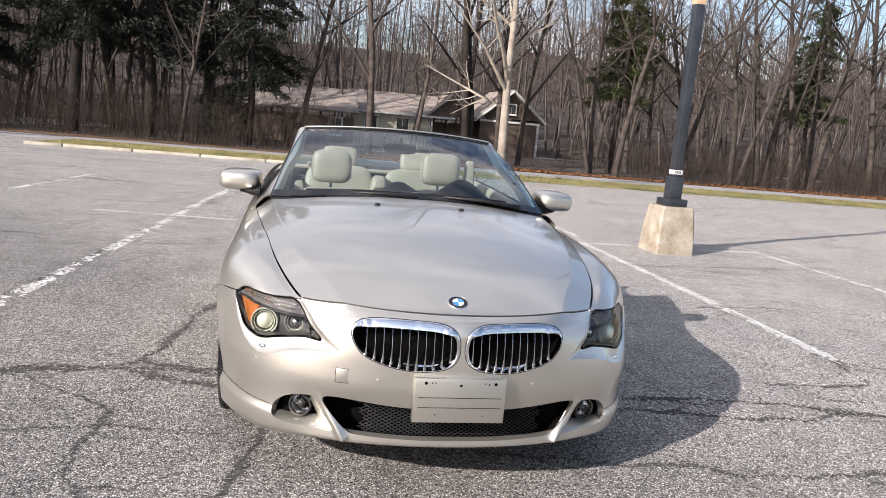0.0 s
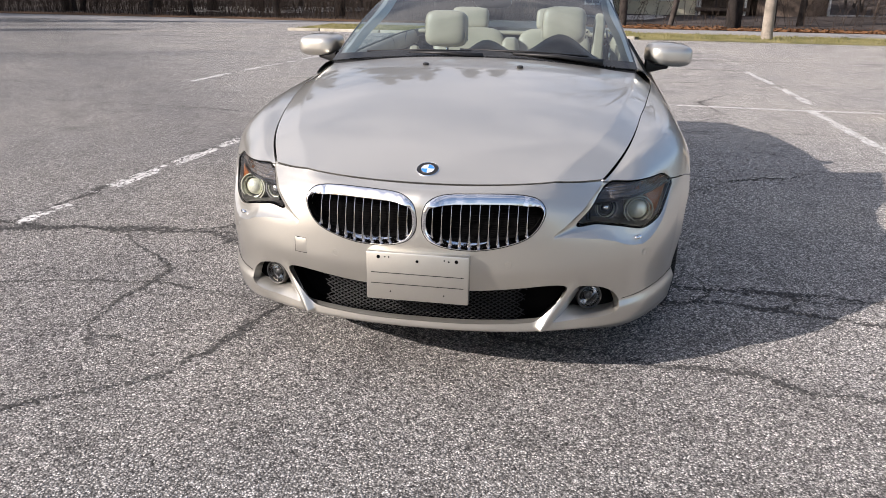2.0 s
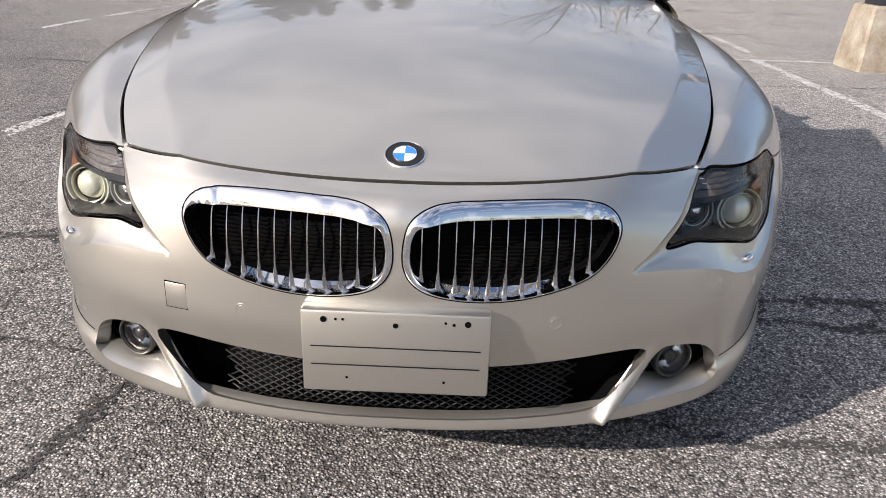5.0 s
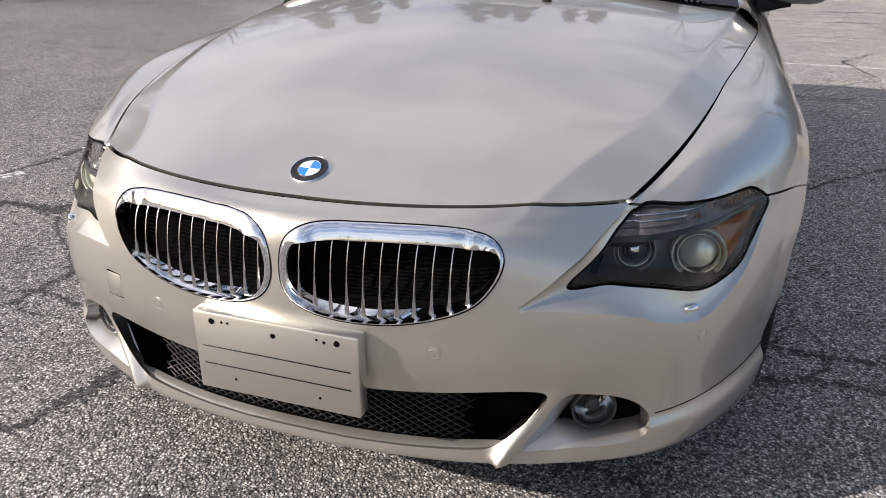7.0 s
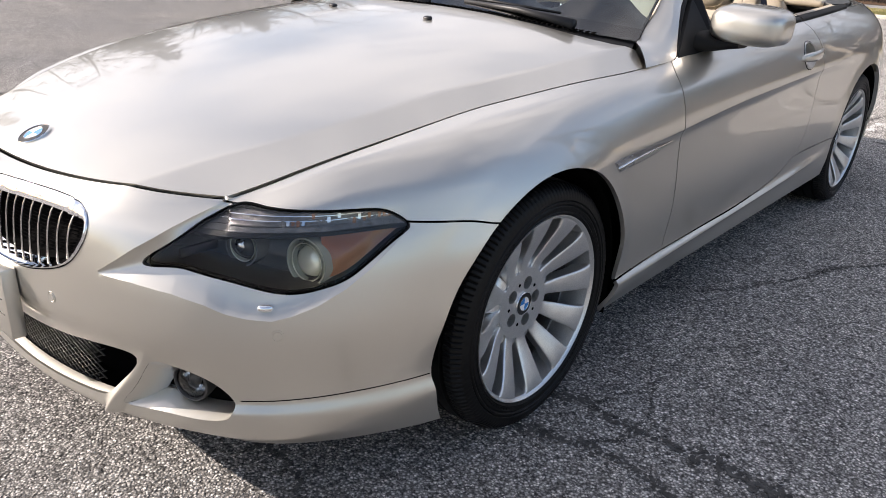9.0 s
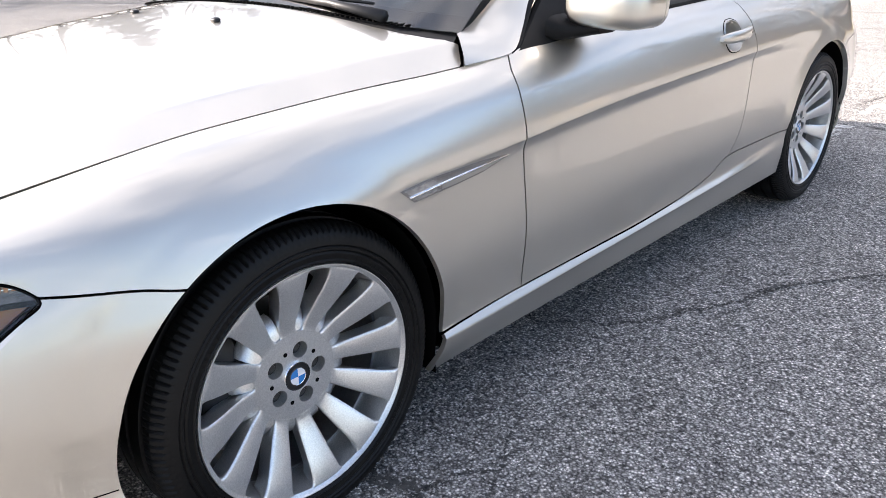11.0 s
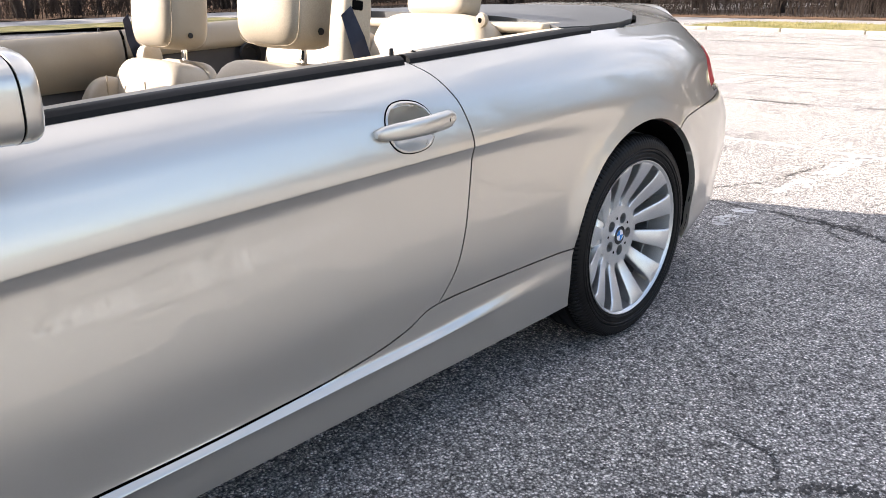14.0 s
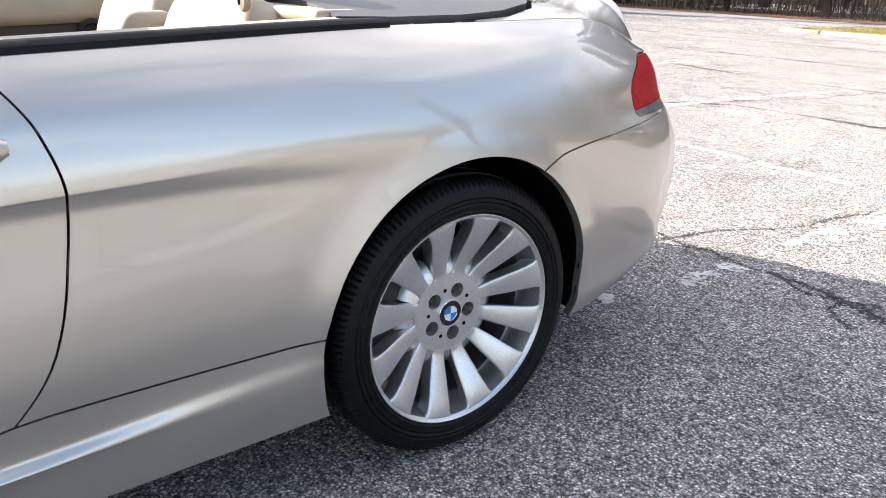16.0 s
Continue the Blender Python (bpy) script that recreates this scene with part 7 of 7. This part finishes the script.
for x, y, k, s in spots:
    copy_thing(kinds[k], pose(x, y, WOOD_Z, 0, 0, rng.uniform(0, 360)) @ Matrix.Scale(s, 4))
for _ in range(70):
    x, y = rng.uniform(-55, 62), rng.uniform(36, 62)
    if (-3 < x < 19 and y < 59):
        continue
    copy_thing(kinds[rng.choice((0, 1, 1, 4, 4, 3))], pose(x, y, WOOD_Z + max(0, y - 55) * 0.12, 0, 0, rng.uniform(0, 360)) @ Matrix.Scale(rng.uniform(0.75, 1.15), 4))
# trees on the other sides, mostly out of view, added for the car's reflections
for _ in range(34):
    a = rng.uniform(math.radians(150), math.radians(262))
    d = rng.uniform(52, 70)
    copy_thing(kinds[rng.choice((0, 1, 3))], pose(d * math.cos(a), d * math.sin(a) - 4, 0, 0, 0, rng.uniform(0, 360)) @ Matrix.Scale(rng.uniform(0.6, 0.85), 4))

# the wood beside the road on the lot's west side
for k in range(46):
    x, y = -31.0 - 16 * rng.random() ** 1.5, rng.uniform(-9, 31)
    copy_thing(kinds[rng.choice((0, 1, 3, 4, 2))], pose(x, y, 0.0, 0, 0, rng.uniform(0, 360)) @ Matrix.Scale(rng.uniform(0.65, 0.85), 4))
for x, y, k, s in ((-33.0, 14.0, 1, 0.75), (-36.0, 4.0, 0, 0.8), (-35.0, 22.0, 0, 0.8), (-38.0, -4.0, 1, 0.75)):
    copy_thing(spruces[k], pose(x, y, 0.0, 0, 0, 60 * y) @ Matrix.Scale(s, 4))
# low far tree line on the open sides, unseen, added to dim the reflected horizon
for _ in range(60):
    a, d = rng.uniform(math.radians(262), math.radians(395)), rng.uniform(95, 140)
    copy_thing(kinds[rng.choice((0, 1, 3))], pose(d * math.cos(a), d * math.sin(a), 0, 0, 0, rng.uniform(0, 360)) @ Matrix.Scale(rng.uniform(0.6, 0.9), 4))

# brush, saplings and far stems
brush, far = Net(), Net()
for _ in range(9000):
    x, y = rng.uniform(-60, 62), 31.6 + rng.random() ** 1.6 * 14
    thin = 0.12 if 1 < x < 16 else 1.0
    if rng.random() > thin:
        continue
    h = rng.uniform(0.5, 2.6) * (1.2 if x < 0 else 0.9)
    p = Vector((x, y, WOOD_Z))
    d = Vector((rng.gauss(0, 0.25), rng.gauss(0, 0.25), 1))
    brush.tube([p, p + d * h * 0.5, p + d * h + Vector((rng.gauss(0, 0.25), 0, 0)) * h * 0.5], [0.012, 0.009, 0.004], 3)
    for _ in range(3):
        q = p + d * h * rng.uniform(0.3, 0.9)
        e = Vector((rng.gauss(0, 0.6), rng.gauss(0, 0.4), rng.uniform(0.1, 0.8)))
        brush.tube([q, q + e * h * 0.4], [0.007, 0.003], 3)
for _ in range(3200):
    p = Vector((-29.8 - 9 * rng.random() ** 1.4, rng.uniform(-12, 32), 0.0))
    h = rng.uniform(0.5, 2.4)
    d = Vector((rng.gauss(0, 0.25), rng.gauss(0, 0.35), 1))
    brush.tube([p, p + d * h * 0.5, p + d * h + Vector((0, rng.gauss(0, 0.25), 0)) * h * 0.5], [0.012, 0.009, 0.004], 3)
    for _ in range(4):
        q = p + d * h * rng.uniform(0.2, 0.9)
        e = Vector((rng.gauss(0, 0.4), rng.gauss(0, 0.7), rng.uniform(0.0, 0.8)))
        brush.tube([q, q + e * h * 0.4], [0.007, 0.003], 3)
tagged(brush.ob("underbrush", BRUSH), "brown leafless undergrowth", "brush", kind="stuff")
for _ in range(2600):
    x, y = rng.uniform(-110, 130), rng.uniform(46, 118)
    p = Vector((x, y, WOOD_Z + max(0, y - 52) * 0.12 + max(0, y - 100) * 0.2 - 0.3))
    h = rng.uniform(8, 18)
    r = rng.uniform(0.04, 0.15)
    d = Vector((rng.gauss(0, 0.13), rng.gauss(0, 0.05), 1))
    bend = Vector((rng.gauss(0, 0.6), 0, 0))
    pts = [p, p + d * h * 0.3 + bend * 0.5, p + d * h * 0.6 + bend, p + d * h + bend * 0.4]
    far.tube(pts, [r, r * 0.75, r * 0.5, 0.015], 4)
    for _ in range(13):
        k = rng.uniform(0.7, 2.99)
        q = pts[int(k)].lerp(pts[int(k) + 1], k - int(k))
        e = Vector((rng.gauss(0, 0.9), rng.gauss(0, 0.3), rng.uniform(0.1, 1.0))) * rng.uniform(0.8, 3.4)
        side = Vector((rng.gauss(0, 0.5), 0, rng.uniform(-0.2, 0.6)))
        far.tube([q, q + e * 0.5 + side * 0.2, q + e + side * 0.5], [0.024, 0.015, 0.006], 3)
        far.tube([q + e * 0.5 + side * 0.2, q + e * 0.8 + Vector((rng.gauss(0, 0.6), 0, rng.uniform(0, 0.9)))], [0.013, 0.005], 3)
for _ in range(900):
    x, y = rng.uniform(-150, 170), rng.uniform(128, 164)
    z = np.interp(y, [118, 140, 165], [12, 16.5, 19.5]) * (1 - 0.55 * math.exp(-((x - 2) / 26) ** 2)) - 2.0
    h, r = rng.uniform(7, 14), rng.uniform(0.06, 0.14)
    p, d = Vector((x, y, z)), Vector((rng.gauss(0, 0.07), 0, 1))
    far.tube([p, p + d * h * 0.5, p + d * h], [r, r * 0.6, 0.02], 4)
    for _ in range(7):
        q = p + d * h * rng.uniform(0.3, 0.95)
        e = Vector((rng.gauss(0, 0.8), rng.gauss(0, 0.3), rng.uniform(0.3, 1.0))) * rng.uniform(1.0, 3.0)
        far.tube([q, q + e * 0.6, q + e + Vector((0, 0, 0.3))], [0.035, 0.022, 0.01], 3)
tagged(far.ob("far_wood", TWIG), "grey-brown stems and twigs of a bare winter wood", "wood", kind="stuff")
hill = bmesh.new()
prev = None
for y, z in ((33, WOOD_Z + 0.012), (45, WOOD_Z + 0.05), (54, WOOD_Z + 0.1), (75, 2.6), (100, 6.5), (118, 12.0), (140, 16.5), (165, 19.5)):
    dip = lambda x: 1 - (0.55 * math.exp(-((x - 2) / 26) ** 2) if y > 130 else 0)
    row = [hill.verts.new((x, y + 2 * noise.noise((x * 0.05, y, 0)), z * dip(x) + (0.03 * z + 0.25 * (y > 40)) * noise.noise((x * 0.04, y * 0.1, 3)) * 3)) for x in np.linspace(-220, 240, 120)]
    if prev:
        for k in range(119):
            hill.faces.new((prev[k], prev[k + 1], row[k + 1], row[k]))
    prev = row
setting("wooded_slope", smooth(hill), HILL, "brown wooded slope behind the road", "hillside")
leaves = bmesh.new()
for _ in range(9000):
    x, y = rng.uniform(2, 45), 29.7 + rng.random() ** 2 * 5
    z, r = ground_z(min(y, 33)) + 0.03, rng.uniform(0.05, 0.12)
    a = rng.uniform(0, 6.28)
    d, e = Vector((math.cos(a), math.sin(a), rng.uniform(-0.3, 0.5))) * r, Vector((-math.sin(a), math.cos(a), rng.uniform(-0.2, 0.4))) * r
    p = Vector((x, y, z))
    leaves.faces.new([leaves.verts.new(q) for q in (p - d, p - e * 0.6, p + d, p + e * 0.6)])
tagged(part("fallen_leaves", leaves, LEAF, None), "rust-brown fallen leaves on the verge", "leaves", kind="stuff")


# ---- houses ----
def slab(name, material, parent, *pts, thick=0.12, label=""):
    """A flat board through four or more corner points, with thickness."""
    bm = bmesh.new()
    f = bm.faces.new([bm.verts.new(p) for p in pts])
    bm.normal_update()
    bmesh.ops.solidify(bm, geom=[f], thickness=thick)
    bmesh.ops.recalc_face_normals(bm, faces=bm.faces)
    return part(name, bm, material, parent, label)


def house_window(parent, x, y, z, w, h):
    win = part("window", box_bm(w + 0.16, 0.06, h + 0.16, (x, y - 0.02, z), 0.01), WHITE_TRIM, parent)
    for k in (-1, 1):
        part("pane", box_bm(w / 2 - 0.03, 0.03, h, (x + k * w / 4, y - 0.05, z)), DARK_GLASS, win)
    part("sill", box_bm(w + 0.24, 0.12, 0.05, (x, y - 0.06, z - h / 2 - 0.1)), WHITE_TRIM, win)


B = WOOD_Z - 0.4
house = thing("house", "cream single-storey house with a brown gabled wing and porch", "house")
part("wall", box_bm(5.3, 6, 2.5, (5.3, 51, B + 1.25 + 0.05)), SIDING, house, "cream siding")
slab("roof", SHINGLE, house, (2.4, 47.5, 1.95), (9.6, 47.5, 1.95), (9.6, 51, 3.35), (2.4, 51, 3.35), label="brown shingle roof")
slab("roof", SHINGLE, house, (2.4, 54.5, 1.95), (9.6, 54.5, 1.95), (9.6, 51, 3.35), (2.4, 51, 3.35))
part("gutter", box_bm(7.2, 0.1, 0.12, (6.0, 47.45, 1.93), 0.02), WHITE_TRIM, house)
part("downpipe", box_bm(0.1, 0.1, 2.4, (7.9, 47.9, 0.7), 0.02), WHITE_TRIM, house)
house_window(house, 6.05, 48.0, 1.1, 0.8, 1.1)
house_window(house, 3.9, 48.0, 1.1, 0.8, 1.1)
part("porch_wall", box_bm(3.4, 4, 2.4, (9.7, 51.5, B + 1.25)), BROWN_SIDING, house)
slab("porch_roof", SHINGLE, house, (7.7, 47.4, 2.0), (7.7, 52, 2.0), (9.4, 52, 3.5), (9.4, 47.4, 3.5))
slab("porch_roof", SHINGLE, house, (11.1, 47.4, 2.0), (11.1, 52, 2.0), (9.4, 52, 3.5), (9.4, 47.4, 3.5))
slab("porch_gable", BROWN_SIDING, house, (7.9, 47.7, 2.05), (10.9, 47.7, 2.05), (9.4, 47.7, 3.4), thick=0.08)
for x in (8.05, 10.75):
    part("porch_post", box_bm(0.14, 0.14, 2.4, (x, 47.8, 0.8), 0.01), WHITE_TRIM, house)
rail = part("porch_rail", box_bm(2.7, 0.07, 0.07, (9.4, 47.8, 0.95)), BROWN_SIDING, house)
for k in range(14):
    part("baluster", box_bm(0.05, 0.05, 0.85, (8.15 + 0.19 * k, 47.8, 0.52)), BROWN_SIDING, rail)
part("porch_deck", box_bm(3.2, 2.4, 0.2, (9.4, 48.8, 0.0)), BROWN_SIDING, house)
part("wing_wall", box_bm(4.2, 6, 2.9, (13.6, 51, B + 1.5)), BROWN_SIDING, house, "brown siding")
slab("wing_gable", BROWN_SIDING, house, (11.5, 47.98, 2.3), (15.7, 47.98, 2.3), (13.6, 47.98, 4.05), thick=0.1)
for sgn in (-1, 1):
    slab("wing_roof", SHINGLE, house, (13.6 + sgn * 2.5, 47.5, 2.1), (13.6 + sgn * 2.5, 54.5, 2.1), (13.6, 54.5, 4.2), (13.6, 47.5, 4.2))
    slab("barge_board", WHITE_TRIM, house, (13.6 + sgn * 2.5, 47.44, 2.02), (13.6 + sgn * 2.5, 47.44, 2.2), (13.6, 47.44, 4.3), (13.6, 47.44, 4.12), thick=0.06)
part("wing_beam", box_bm(4.4, 0.1, 0.14, (13.6, 47.92, 2.05), 0.01), WHITE_TRIM, house)
part("corner_post", box_bm(0.14, 0.14, 2.6, (15.65, 47.9, 0.75), 0.01), WHITE_TRIM, house)
house_window(house, 13.6, 47.9, 2.95, 0.6, 0.6)
grey = thing("outbuilding", "low brown building with a grey shingle roof", "house")
part("wall", box_bm(7.5, 5, 2.2, (-1.2, 47.5, B + 1.1)), BROWN_SIDING, grey)
slab("roof", SHINGLE, grey, (-5.3, 44.4, 1.75), (2.8, 44.4, 1.75), (2.8, 47.5, 3.1), (-5.3, 47.5, 3.1), label="grey shingle roof")
slab("roof", SHINGLE, grey, (-5.3, 50.6, 1.75), (2.8, 50.6, 1.75), (2.8, 47.5, 3.1), (-5.3, 47.5, 3.1))
house_window(grey, 1.4, 45.0, 0.8, 0.8, 1.0)
part("chimney", box_bm(0.7, 0.6, 0.9, (-2.2, 48, 3.2), 0.02), WHITE_TRIM, grey)
